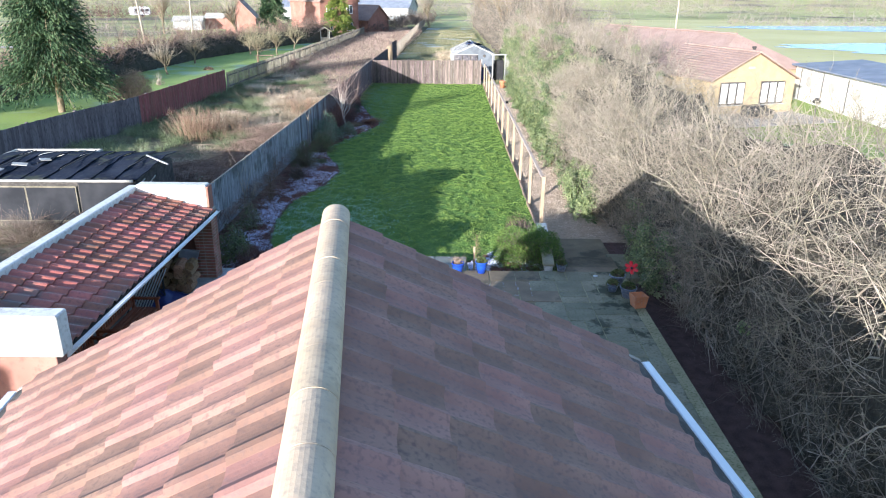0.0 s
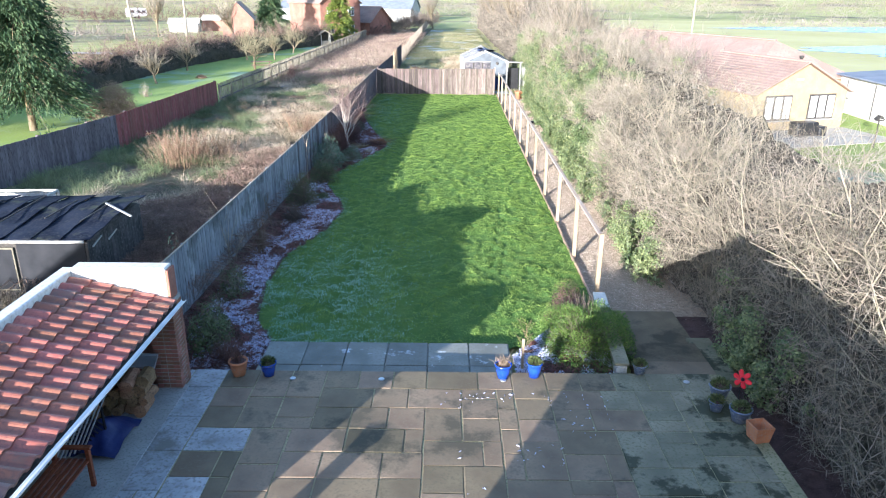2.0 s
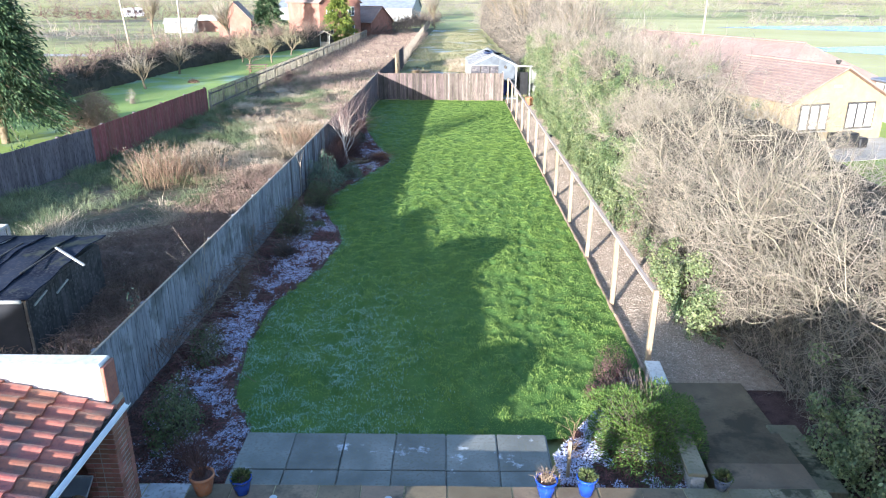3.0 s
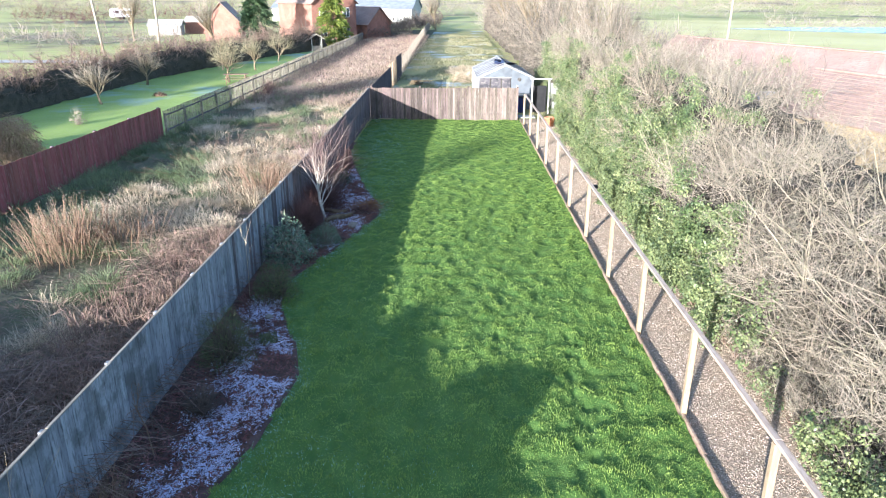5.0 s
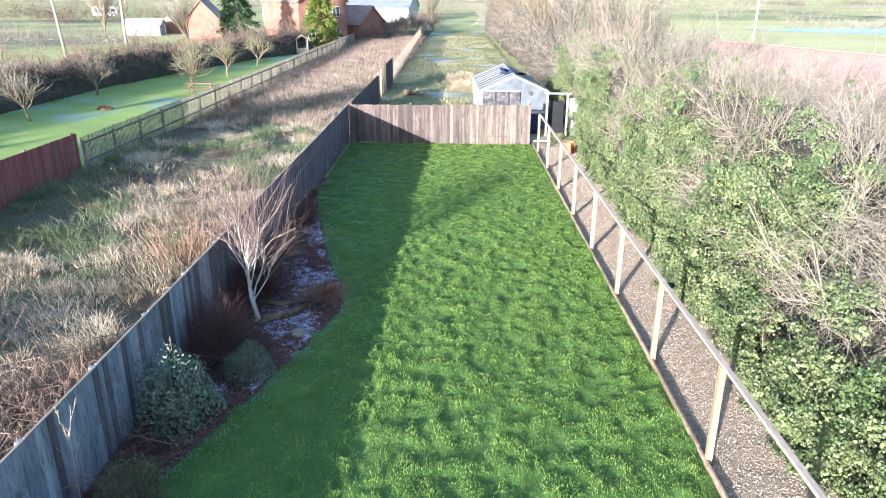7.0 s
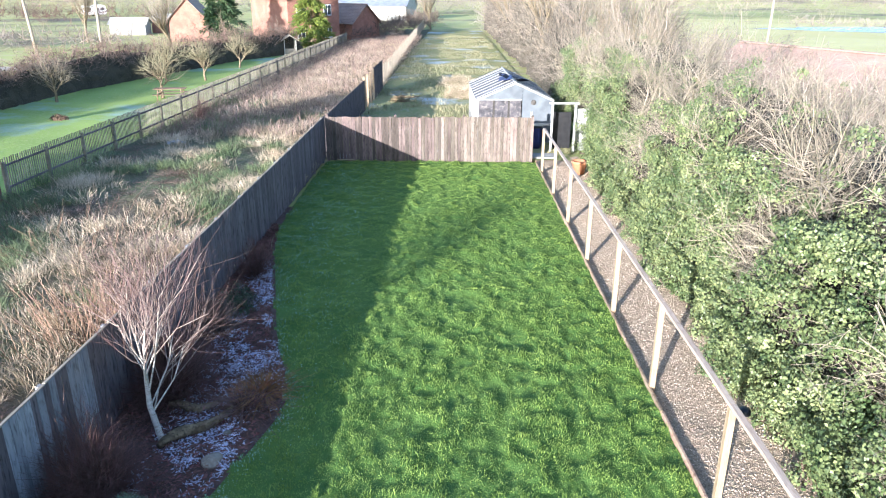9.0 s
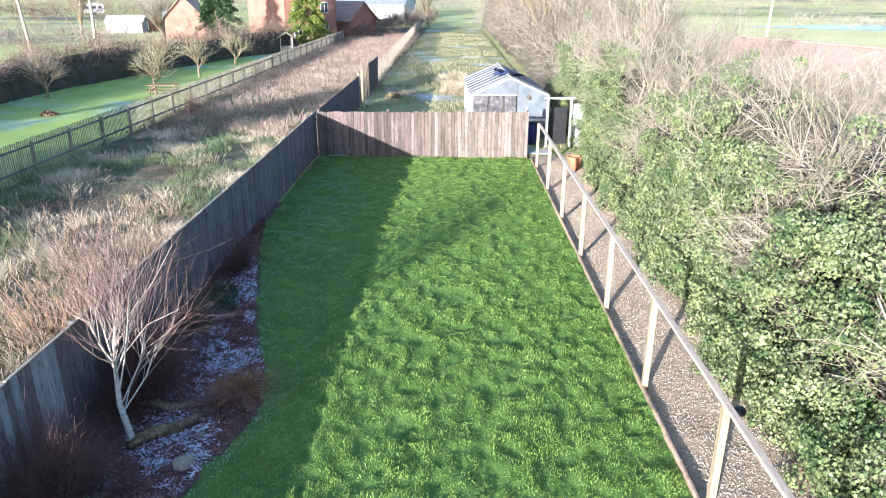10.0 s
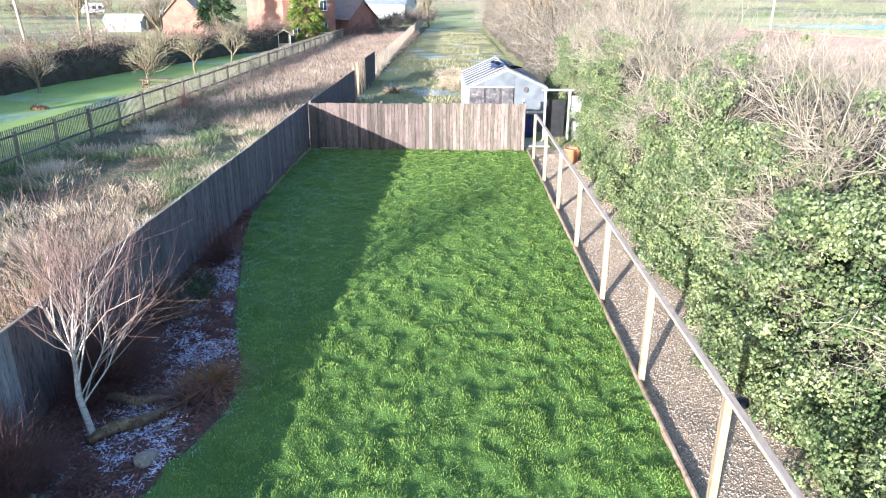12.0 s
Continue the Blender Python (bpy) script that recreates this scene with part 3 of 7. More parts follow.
M_PLASTIC = mat("old_plastic_sheet", (0.26, 0.27, 0.285), (0.40, 0.41, 0.43), (0.2, 0.2, 0.19), rough=0.4, scale=3, fine=12, bump=0.2)
M_SHEETING = mat("stained_roof_sheet", (0.11, 0.108, 0.125), (0.20, 0.198, 0.215), (0.05, 0.048, 0.062), rough=0.55, scale=2.2, fine=16, bump=0.2, vary="object", amount=0.4)
M_DOME = mat("brown_dome_twig", (0.20, 0.145, 0.10), (0.30, 0.225, 0.16), rough=0.8, scale=2, fine=9, bump=0, vary="island", amount=0.35)

# ---- ground ----
ring = np.concatenate([-np.geomspace(1800, 20, 40), np.linspace(-18, 18, 13), np.geomspace(20, 1800, 40)])
gx, gy = np.meshgrid(ring, ring + 40)
dist = np.hypot(gx, gy - 40)
gz = -0.10 + np.clip(dist - 260, 0, 900) * 0.035 * (0.5 + vnoise(gx / 300, gy / 300, 3)) + np.where((gy > 230), np.clip(gy - 230, 0, 400) * 0.02, 0)
i = np.arange(gx.size).reshape(gx.shape)
ground = thing("ground", "winter farmland of grass and bare soil", "ground", kind="structure",
               me=data_np("ground", np.stack([gx, gy, gz], -1).reshape(-1, 3), np.stack([i[:-1, :-1], i[:-1, 1:], i[1:, 1:], i[1:, :-1]], -1).reshape(-1, 4), M_GROUND, True))

BED_Y = [15.9, 17.3, 19.0, 21.0, 23.4, 25.7, 27.0, 28.5, 30.3, 32.3, 34.4, 36.3, 37.6, 39.0, 41.7, 44.0, 46.0, 55.0]
BED_X = [-4.0, -4.75, -5.0, -5.0, -4.25, -3.98, -4.3, -4.9, -5.2, -4.5, -3.85, -3.35, -3.55, -4.1, -4.75, -5.3, -5.6, -5.6]
FX0, FXS = -6.82, 0.0217     # the line of the left fence


def fence_x(y):
    return FX0 + FXS * y


def bed_x(y):
    return np.maximum(np.interp(y, BED_Y, BED_X), fence_x(y) + 0.12)


LAWN_R, LAWN_0, LAWN_1 = 3.05, 15.95, 54.55


TRACKS = [(-3.0, 17.0, -3.1, 30.5), (-2.3, 25.5, -2.5, 37.0), (-1.0, 16.6, -2.7, 24.0), (0.6, 17.5, 1.9, 30.0)]
STEPS = []
for tk, (ax, ay, bx, by) in enumerate(TRACKS):
    gs = random.Random(tk)
    n = int(math.hypot(bx - ax, by - ay) / 0.38)
    for q in range(n):
        STEPS.append((ax + (bx - ax) * q / n + (0.13 if q % 2 else -0.13) + gs.uniform(-0.05, 0.05), ay + (by - ay) * q / n + gs.uniform(-0.08, 0.08)))


def trodden(x, y):
    """1 inside a footprint, 0 outside."""
    t = np.zeros_like(np.asarray(x, float))
    for sx, sy in STEPS:
        t = np.maximum(t, np.clip(1.6 - ((x - sx) / 0.07) ** 2 - ((y - sy) / 0.15) ** 2, 0, 1))
    return t


def lawn_z(x, y):
    return -0.05 * trodden(x, y) + 0.105 * fbm(x * 4.6, y * 3.8, 5, 3) ** 1.3 + 0.03 * vnoise(x * 0.6, y * 0.6, 8) + 0.03 * (vnoise(x * 8.0, y * 6.5, 9) - 0.5) - 0.04


u, w = np.meshgrid(np.linspace(0, 1, 130), np.linspace(LAWN_0, LAWN_1, 580))
xs = bed_x(w) + (LAWN_R - bed_x(w)) * u
i = np.arange(u.size).reshape(u.shape)
lawn = thing("lawn", "tufted green lawn with footprints and frosted edges", "lawn", kind="structure",
             me=data_np("lawn", np.stack([xs, w, lawn_z(xs, w)], -1).reshape(-1, 3), np.stack([i[:-1, :-1], i[:-1, 1:], i[1:, 1:], i[1:, :-1]], -1).reshape(-1, 4), M_TURF, True))


def lawn_points(n, seed):
    g = np.random.default_rng(seed)
    y = LAWN_0 + (LAWN_1 - LAWN_0) * g.uniform(0, 1, n)
    x = bed_x(y) + (LAWN_R - bed_x(y)) * g.uniform(0, 1, n)
    return x, y


def frost_amount(x, y):
    """Frost lingers where the lawn stays shaded, by the bed and the step."""
    near = np.clip((24 - y) / 5, 0, 1) * np.clip((-0.6 - x) / 2.4, 0, 1)
    far = np.clip((y - 33) / 6, 0, 1) * np.clip((-2.4 - x) / 2.0, 0, 1) * 0.35
    rim = 0.75 * np.clip(1 - (x - bed_x(y)) / 0.45, 0, 1) * np.clip((46 - y) / 3, 0, 1)
    return np.maximum(np.maximum(near, far), rim) * np.clip((vnoise(x * 2.2, y * 2.2, 21) - 0.22) * 3, 0, 1)


x, y = lawn_points(390000, 11)
tuft = np.clip(fbm(x * 4.6, y * 3.8, 5, 3) * 1.9 - 0.45, 0, 1)
fr = rng.uniform(0, 1, len(x)) < frost_amount(x, y)
p = np.stack([x, y, lawn_z(x, y) - 0.008], 1)
h = (0.022 + 0.055 * tuft * rng.uniform(0.4, 1.2, len(x))) * (0.6 + 0.7 * vnoise(x * 8.0, y * 6.5, 9)) * (1 - 0.75 * trodden(x, y))
lean = np.stack([(vnoise(x * 3.1, y * 3.1, 31) - 0.5) * 0.05 + rng.normal(size=len(x)) * 0.024, (vnoise(x * 3.1, y * 3.1, 37) - 0.5) * 0.05 + rng.normal(size=len(x)) * 0.024, np.zeros(len(x))], 1)
thing("lawn_grass", "short green grass blades of the lawn", "grass", kind="stuff",
      me=data_np("lawn_grass", *blade_mesh(p[~fr], lean[~fr], h[~fr], 0.009), M_BLADE))
thing("frosted_grass", "grass blades whitened by frost", "grass", kind="stuff",
      me=data_np("frosted_grass", *blade_mesh(p[fr], lean[fr] * 0.7, h[fr] * 0.75, 0.012), M_FROSTBLADE))

# planting bed along the fence
u, w = np.meshgrid(np.linspace(0, 1, 30), np.linspace(14.3, 48, 300))
xl = fence_x(w) + 0.03
xr = np.where(w < 15.95, -4.0, bed_x(w)) + 0.06
xs = xl + (xr - xl) * u
i = np.arange(u.size).reshape(u.shape)


def bed_z(x, y):
    return -0.02 + 0.06 * fbm(x * 2, y * 2, 3) + 0.03 * vnoise(x * 9, y * 9, 4)


planting_bed = thing("planting_bed", "dark soil planting bed along the fence", "flower bed", kind="structure",
                     me=data_np("planting_bed", np.stack([xs, w, bed_z(xs, w)], -1).reshape(-1, 3), np.stack([i[:-1, :-1], i[:-1, 1:], i[1:, 1:], i[1:, :-1]], -1).reshape(-1, 4), M_SOIL, True))


def chips(n, seed, y0, y1, keep, size, material, name, label):
    """Flat bark flakes scattered over the bed."""
    g = np.random.default_rng(seed)
    y = g.uniform(y0, y1, n)
    xl, xr = fence_x(y) + 0.1, np.where(y < 15.95, -4.1, bed_x(y)) - 0.03
    x = xl + (xr - xl) * g.uniform(0, 1, n)
    k = keep(x, y) > g.uniform(0, 1, n)
    x, y = x[k], y[k]
    p = np.stack([x, y, bed_z(x, y) + g.uniform(0.004, 0.03, len(x))], 1)
    a = g.normal(size=(len(x), 3)) * np.array([[1, 1, 0.3]])
    v, f = leaf_mesh(p, a, size * g.uniform(0.6, 1.9, len(x)), size * 0.36 * g.uniform(0.6, 1.3, len(x)), 0.2)
    thing(name, label, "mulch", kind="stuff", me=data_np(name, v, f, material))


def frost_bed(x, y):
    e = np.clip((x - fence_x(y)) / np.maximum(bed_x(y) - fence_x(y), 0.3), 0, 1)
    near = np.clip((29.5 - y) / 1.0, 0, 1) * np.clip(e * 2.8 - 0.6, 0, 1.5)
    far = np.clip((y - 32.2) / 0.8, 0, 1) * np.clip((43.5 - y) / 1.5, 0, 1) * np.clip(e * 2.4 - 0.7, 0, 0.8)
    return np.maximum(near, far) * np.clip((fbm(x * 1.9, y * 1.9, 51) - 0.34) * 5, 0, 1) * np.clip((vnoise(x * 8, y * 8, 53) - 0.22) * 2.2, 0.1, 1)


chips(60000, 3, 14.4, 46, lambda x, y: 0.9 + 0 * x, 0.07, M_CHIP, "bark_mulch", "reddish brown bark mulch on the bed")
chips(270000, 4, 14.4, 46, frost_bed, 0.046, M_FROST, "frosted_mulch", "bark mulch whitened by frost")

# paddock between the two left fences, neighbour's lawn, far garden, gravel path
def paddock_z(x, y):
    return -0.08 + 0.22 * fbm(x * 0.8, y * 0.8, 61) + 0.12 * fbm(x * 2.5, y * 2.5, 62)


u, w = np.meshgrid(np.linspace(0, 1, 34), np.linspace(8, 150, 400))


def outer_x(y):
    return np.interp(y, [8, 27, 35, 48, 105, 150], [-18.0, -16.8, -15.6, -15.1, -13.6, -12.5])


xs = outer_x(w) + (fence_x(w) - 0.06 - outer_x(w)) * u
i = np.arange(u.size).reshape(u.shape)
quads = np.stack([i[:-1, :-1], i[:-1, 1:], i[1:, 1:], i[1:, :-1]], -1).reshape(-1, 4)
paddock = thing("paddock", "overgrown strip of matted rough grass", "grassland", kind="structure",
                me=data_np("paddock", np.stack([xs, w, paddock_z(xs, w)], -1).reshape(-1, 3), quads, M_ROUGH, True))


def paddock_points(n, seed, y0, y1, power=1.0):
    g = np.random.default_rng(seed)
    y = y0 + (y1 - y0) * g.uniform(0, 1, n) ** power
    x = outer_x(y) + 0.1 + (fence_x(y) - 0.35 - outer_x(y)) * g.uniform(0, 1, n)
    return x, y, g


def tussocks():
    """Grass in leaning tussocks: pale straw, green towards the outer fence, flattened brown weeds along the near one."""
    cx, cy, g = paddock_points(3500, 71, 14, 125, 1.35)
    count = np.interp(cy, [14, 45, 64, 125], [110, 80, 56, 40]).astype(int)
    j = np.repeat(np.arange(len(cx)), count)
    n = len(j)
    edge, rim = fence_x(cy) - cx, cx - outer_x(cy)
    wob = fbm(cx * 0.5, cy * 0.5, 77)
    brown = (edge < 0.7 + 2.6 * wob) & (cy < 40) | (vnoise(cx * 0.45, cy * 0.45, 83) > 0.62) & (cy < 60)
    green = ~brown & ((rim < 0.8 + 9.0 * wob * np.clip((50 - cy) / 20, 0, 1)) | (wob > 0.55)) & (cy < 70)
    size = g.uniform(0.6, 1.25, len(cx)) * np.where(brown, 0.75, 1.0) * (0.65 + 0.8 * fbm(cx * 0.9, cy * 0.9, 79, 2))
    tilt = 2 * math.pi * vnoise(cx * 0.4, cy * 0.4, 73)
    r = np.abs(g.normal(size=n)) * 0.25 * size[j]
    a = g.uniform(0, 2 * math.pi, n)
    x, y = cx[j] + np.cos(a) * r, cy[j] + np.sin(a) * r
    flat = np.where(brown[j], 0.42, 0.24)
    lean = np.stack([np.cos(a) * flat + np.cos(tilt[j]) * 0.1 + g.normal(size=n) * 0.13, np.sin(a) * flat + np.sin(tilt[j]) * 0.1 + g.normal(size=n) * 0.13, np.zeros(n)], 1) * (size[j] * g.uniform(0.5, 1.2, n))[:, None]
    h = np.where(brown[j], 0.12, 0.36) * size[j] * g.uniform(0.45, 1.1, n)
    p = np.stack([x, y, paddock_z(x, y) - 0.03], 1)
    straw = ~(brown | green)
    wide = np.interp(y, [20, 40, 60], [0.008, 0.013, 0.019]) * g.uniform(0.7, 1.3, n)
    for kind_of, name, label, cat, m in ((straw, "dead_grass", "matted straw-coloured dead grass", "grass", M_STRAW), (brown, "bracken", "flattened brown bracken and weeds along the fence", "weeds", M_BRACKEN), (green, "long_grass", "long green grass in tussocks", "grass", M_GREENLONG)):
        k = kind_of[j]
        thing(name, label, cat, kind="stuff", me=data_np(name, *blade_mesh(p[k], lean[k], h[k], wide[k]), m))


tussocks()
# red-brown seed stems further off
x, y, g = paddock_points(26000, 81, 58, 130)
p = np.stack([x, y, paddock_z(x, y)], 1)
lean = g.normal(size=(len(x), 3)) * np.array([[0.28, 0.28, 0]])
thing("dock_stems", "brown dead weed stems", "weeds", kind="stuff", me=data_np("dock_stems", *blade_mesh(p, lean, g.uniform(0.2, 0.75, len(x)), 0.024), mat("weed_stem", (0.18, 0.125, 0.10), (0.30, 0.22, 0.18), rough=0.85, scale=0.6, fine=5, bump=0, vary="island", amount=0.35)))

neighbour_lawn = thing("neighbour_lawn", "mown green lawn beyond the picket fence", "lawn", kind="structure",
                       me=data_np("neighbour_lawn", *sheet(-27.5, -15.0, 20, 104, 1.2, lambda a, b: -0.03 + 0.06 * vnoise(a * 0.3, b * 0.3, 3)), M_NTURF, True))
for o in (neighbour_lawn,):
    co = np.empty(len(o.data.vertices) * 3, np.float32)
    o.data.vertices.foreach_get("co", co)
    co = co.reshape(-1, 3)
    e = (co[:, 0] + 27.5) / 12.5
    co[:, 0] = -27.5 + (outer_x(co[:, 1]) - 0.05 + 27.5) * e
    o.data.vertices.foreach_set("co", co.ravel())
    o.data.update()

far_garden = thing("far_garden", "rough unmown garden ground with frost patches", "garden", kind="structure",
                   me=data_np("far_garden", *sheet(-5.4, 5.2, 54.9, 150, 0.35, lambda a, b: -0.05 + 0.14 * fbm(a * 0.8, b * 0.8, 5)), M_GARDENFAR, True))
g = np.random.default_rng(5)
n = 30000
x, y = g.uniform(-5.2, 4.8, n), 56 + 80 * g.uniform(0, 1, n) ** 1.5
k = vnoise(x * 0.5, y * 0.5, 9) > 0.42
x, y = x[k], y[k]
p = np.stack([x, y, -0.06 + 0.14 * fbm(x * 0.8, y * 0.8, 5)], 1)
thing("garden_grass", "yellowish rough grass in the far garden", "grass", kind="stuff",
      me=data_np("garden_grass", *blade_mesh(p, g.normal(size=(len(x), 3)) * np.array([[0.1, 0.1, 0]]), g.uniform(0.08, 0.3, len(x)), 0.03), mat("yellow_grass", (0.17, 0.165, 0.085), (0.29, 0.255, 0.15), rough=0.8, scale=0.6, fine=5, bump=0, vary="island", amount=0.35)))

gravel_path = thing("gravel_path", "gravel path between timber edging and hedge", "path", kind="structure",
                    me=data_np("gravel_path", *sheet(3.10, 5.6, 17.6, 60, 0.12, lambda a, b: -0.02 + 0.03 * vnoise(a * 3, b * 3, 2)), M_GRAVEL, True))
n = 52000
g = np.random.default_rng(15)
x, y = g.uniform(3.13, 5.1, n), 18.0 + 36 * g.uniform(0, 1, n) ** 1.15
c = np.stack([x, y, -0.014 + 0.03 * vnoise(x * 3, y * 3, 2)], 1)
heap = np.array([[1, 0, 0], [0, 1, 0], [-1, 0, 0], [0, -1, 0], [0.2, 0.1, 0.75]], float)
sc = g.uniform(0.007, 0.017, (n, 1, 1)) * g.uniform(0.6, 1.4, (n, 1, 3))
ang = g.uniform(0, 6.28, n)
rot = np.stack([np.stack([np.cos(ang), -np.sin(ang), 0 * ang], -1), np.stack([np.sin(ang), np.cos(ang), 0 * ang], -1), np.stack([0 * ang, 0 * ang, 1 + 0 * ang], -1)], 1)
pv = (np.einsum("nij,nkj->nki", rot, heap[None] * sc) + c[:, None]).reshape(-1, 3)
pf = np.array([[0, 1, 4], [1, 2, 4], [2, 3, 4], [3, 0, 4]])[None] + (np.arange(n) * 5)[:, None, None]
thing("gravel", "loose brown and grey gravel stones", "gravel", kind="stuff", me=data_np("gravel", pv, pf.reshape(-1, 3), M_PEBBLE))

thing("hedge_floor", "dark leaf litter and soil under the hedge", "soil", kind="structure",
      me=data_np("hedge_floor", *sheet(4.62, 13.5, 3.0, 68, 0.3, lambda a, b: -0.065 + 0.05 * fbm(a * 1.7, b * 1.7, 12)), M_SOIL, True))

# flood water and meadows on the right, lane on the left
for k, (ax, ay, bx, by, zz) in enumerate(((64, 138, 230, 178, 0.0), (45, 80, 150, 112, 0.0))):
    g = np.random.default_rng(90 + k)
    n = 40
    b = bmesh.new()
    ring_v = []
    for q in range(n):
        t = 2 * math.pi * q / n
        rr = 1 + 0.14 * math.sin(3 * t + k) + g.uniform(-0.05, 0.05)
        ring_v.append(b.verts.new(((ax + bx) / 2 + (bx - ax) / 2 * math.cos(t) * rr, (ay + by) / 2 + (by - ay) / 2 * math.sin(t) * rr, zz - 0.02)))
    b.faces.new(ring_v)
    thing("flood_water", "still flood water lying on the meadow", "water", kind="structure", me=data_bm("flood_water", b, M_WATER))
thing("meadow", "pale green meadow beyond the bungalow", "meadow", kind="structure",
      me=data_np("meadow", *sheet(11, 330, 24, 210, 6, lambda a, b: -0.06 + 0 * a), M_FARMUCK))
thing("lane", "pale narrow lane behind the hedge", "lane", kind="structure", me=data_np("lane", *sheet(-60, -31.5, 86.0, 89.0, 1.5, lambda a, b: 0.02 + 0 * a), M_LANE))
# ---- hedges and thickets ----
def forked(p, d, length, r, g, kids, fine, sag=0.1):
    """Crooked limbs with side branches and fine twigs, as three pieces."""
    n = len(p)
    L = length * g.uniform(0.5, 1.25, (n, 1))
    p1 = p + d * L * 0.5 + g.normal(size=(n, 3)) * 0.14 * L
    p2 = p1 + unit(d + g.normal(size=(n, 3)) * 0.65 + np.array([[0, 0, sag]])) * L * 0.5
    rr = r * g.uniform(0.6, 1.5, n)
    limbs = tubes(p, p1, p2, rr, rr * 0.45)
    m = n * kids
    k = g.integers(0, n, m)
    e = g.uniform(0.25, 1.0, (m, 1))
    q0 = np.where(e < 0.5, p[k] + (p1[k] - p[k]) * 2 * e, p1[k] + (p2[k] - p1[k]) * (2 * e - 1))
    dd = unit(unit(p2[k] - p[k]) + g.normal(size=(m, 3)) * 0.95)
    ll = L[k] * g.uniform(0.3, 0.7, (m, 1))
    q1 = q0 + dd * ll * 0.5 + g.normal(size=(m, 3)) * 0.08 * ll
    q2 = q1 + unit(dd + g.normal(size=(m, 3)) * 0.5) * ll * 0.5
    side = tubes(q0, q1, q2, rr[k] * 0.42, rr[k] * 0.18)
    m2 = m * fine
    j = g.integers(0, m, m2)
    e = g.uniform(0.2, 1.0, (m2, 1))
    t0 = q0[j] + (q2[j] - q0[j]) * e
    td = unit(unit(q2[j] - q0[j]) + g.normal(size=(m2, 3)) * 0.8)
    tl = ll[j] * g.uniform(0.25, 0.7, (m2, 1))
    t1 = t0 + td * tl * 0.5
    t2 = t1 + unit(td + g.normal(size=(m2, 3)) * 0.6) * tl * 0.5
    return limbs, side, slivers(t0, t1, t2, rr[k][j] * 0.2, rr[k][j] * 0.09)


def thicket(name, label, path, front, height, density, twig, core_mat, seed, length=0.9, radius=0.006, leaf=None, leaf_n=0, leaf_keep=None,
            leaf_size=0.09, shoots=0, shoot_len=1.6, core_scale=0.78, twig2=None, category="hedge", subs=3, z0=0.0, heart=True):
    """An uneven mass of bare twigs round a dark sheet that stands in for its inner shade. path(s) gives x, y of its
    middle line for s in 0..1 with half width front(s), height(s, a).
    """
    g = np.random.default_rng(seed)
    s0 = np.linspace(0, 1, 200)
    px, py = path(s0)
    seg = np.hypot(np.diff(px), np.diff(py))
    total = seg.sum()
    tx, ty = np.gradient(px), np.gradient(py)
    tl = np.hypot(tx, ty)
    tx, ty = tx / tl, ty / tl

    def at(s, a, scale=1.0):
        cx, cy = np.interp(s, s0, px), np.interp(s, s0, py)
        nx, ny = np.interp(s, s0, ty), -np.interp(s, s0, tx)
        wd, hh = front(s), height(s)
        lump = 0.72 + 0.56 * vnoise(s * total * 0.42 + seed, a * 6, seed) + 0.3 * (vnoise(s * total * 1.3, a * 13, seed + 3) - 0.5)
        ca, sa = np.cos(math.pi * a), np.sin(math.pi * a)
        off = -np.sign(ca) * np.abs(ca) ** 0.6 * wd * (0.76 + 0.24 * lump) * (1 - (1 - scale) * 0.4)
        zz = np.abs(sa) ** 0.75 * hh * lump * scale
        n = np.stack([-ca * nx, -ca * ny, sa * 0.9 + 0.1], -1)
        return np.stack([cx + off * nx, cy + off * ny, z0 + zz], -1), unit(n)

    mid = 0.5
    area = total * (front(np.array(mid)) * 2 + height(np.array(mid)) * 1.6)
    n = int(area * density)
    t = thing(name, label, category, kind="stuff")
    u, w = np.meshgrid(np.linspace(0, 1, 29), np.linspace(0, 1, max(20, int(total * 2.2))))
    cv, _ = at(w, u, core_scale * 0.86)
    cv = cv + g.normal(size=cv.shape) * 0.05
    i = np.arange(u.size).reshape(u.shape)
    # dark inner sheet: shade between the twigs, put into its colour
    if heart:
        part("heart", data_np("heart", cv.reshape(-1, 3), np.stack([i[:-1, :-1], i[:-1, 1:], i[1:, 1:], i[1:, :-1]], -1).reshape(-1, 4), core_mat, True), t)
    s, a = g.uniform(0, 1, n), g.uniform(0.02, 0.85, n)
    p, nn = at(s, a, core_scale - 0.02)
    L = length * g.uniform(0.45, 1.3, n)[:, None]
    d = unit(nn * 0.55 + g.normal(size=(n, 3)) * 0.75 + np.array([[0, 0, 0.2]]))
    p1 = p + d * L * 0.5 + g.normal(size=(n, 3)) * 0.13 * L
    p2 = p1 + unit(d + g.normal(size=(n, 3)) * 0.6 + np.array([[0, 0, 0.1]])) * L * 0.5
    r = radius * g.uniform(0.6, 1.5, n)
    mass = tubes(p, p1, p2, r, r * 0.4)
    m = n * subs
    k = g.integers(0, n, m)
    e = g.uniform(0.3, 0.95, (m, 1))
    q0 = np.where(e < 0.5, p[k] + (p1[k] - p[k]) * 2 * e, p1[k] + (p2[k] - p1[k]) * (2 * e - 1))
    dd = unit(unit(p2[k] - p[k]) + g.normal(size=(m, 3)) * 0.8)
    ll = L[k] * g.uniform(0.25, 0.65, (m, 1))
    q1 = q0 + dd * ll * 0.5
    q2 = q1 + unit(dd + g.normal(size=(m, 3)) * 0.7) * ll * 0.5
    part("twig_mass", data_np("twig_mass", *merge(mass, slivers(q0, q1, q2, r[k] * 0.6, r[k] * 0.25)), twig), t)
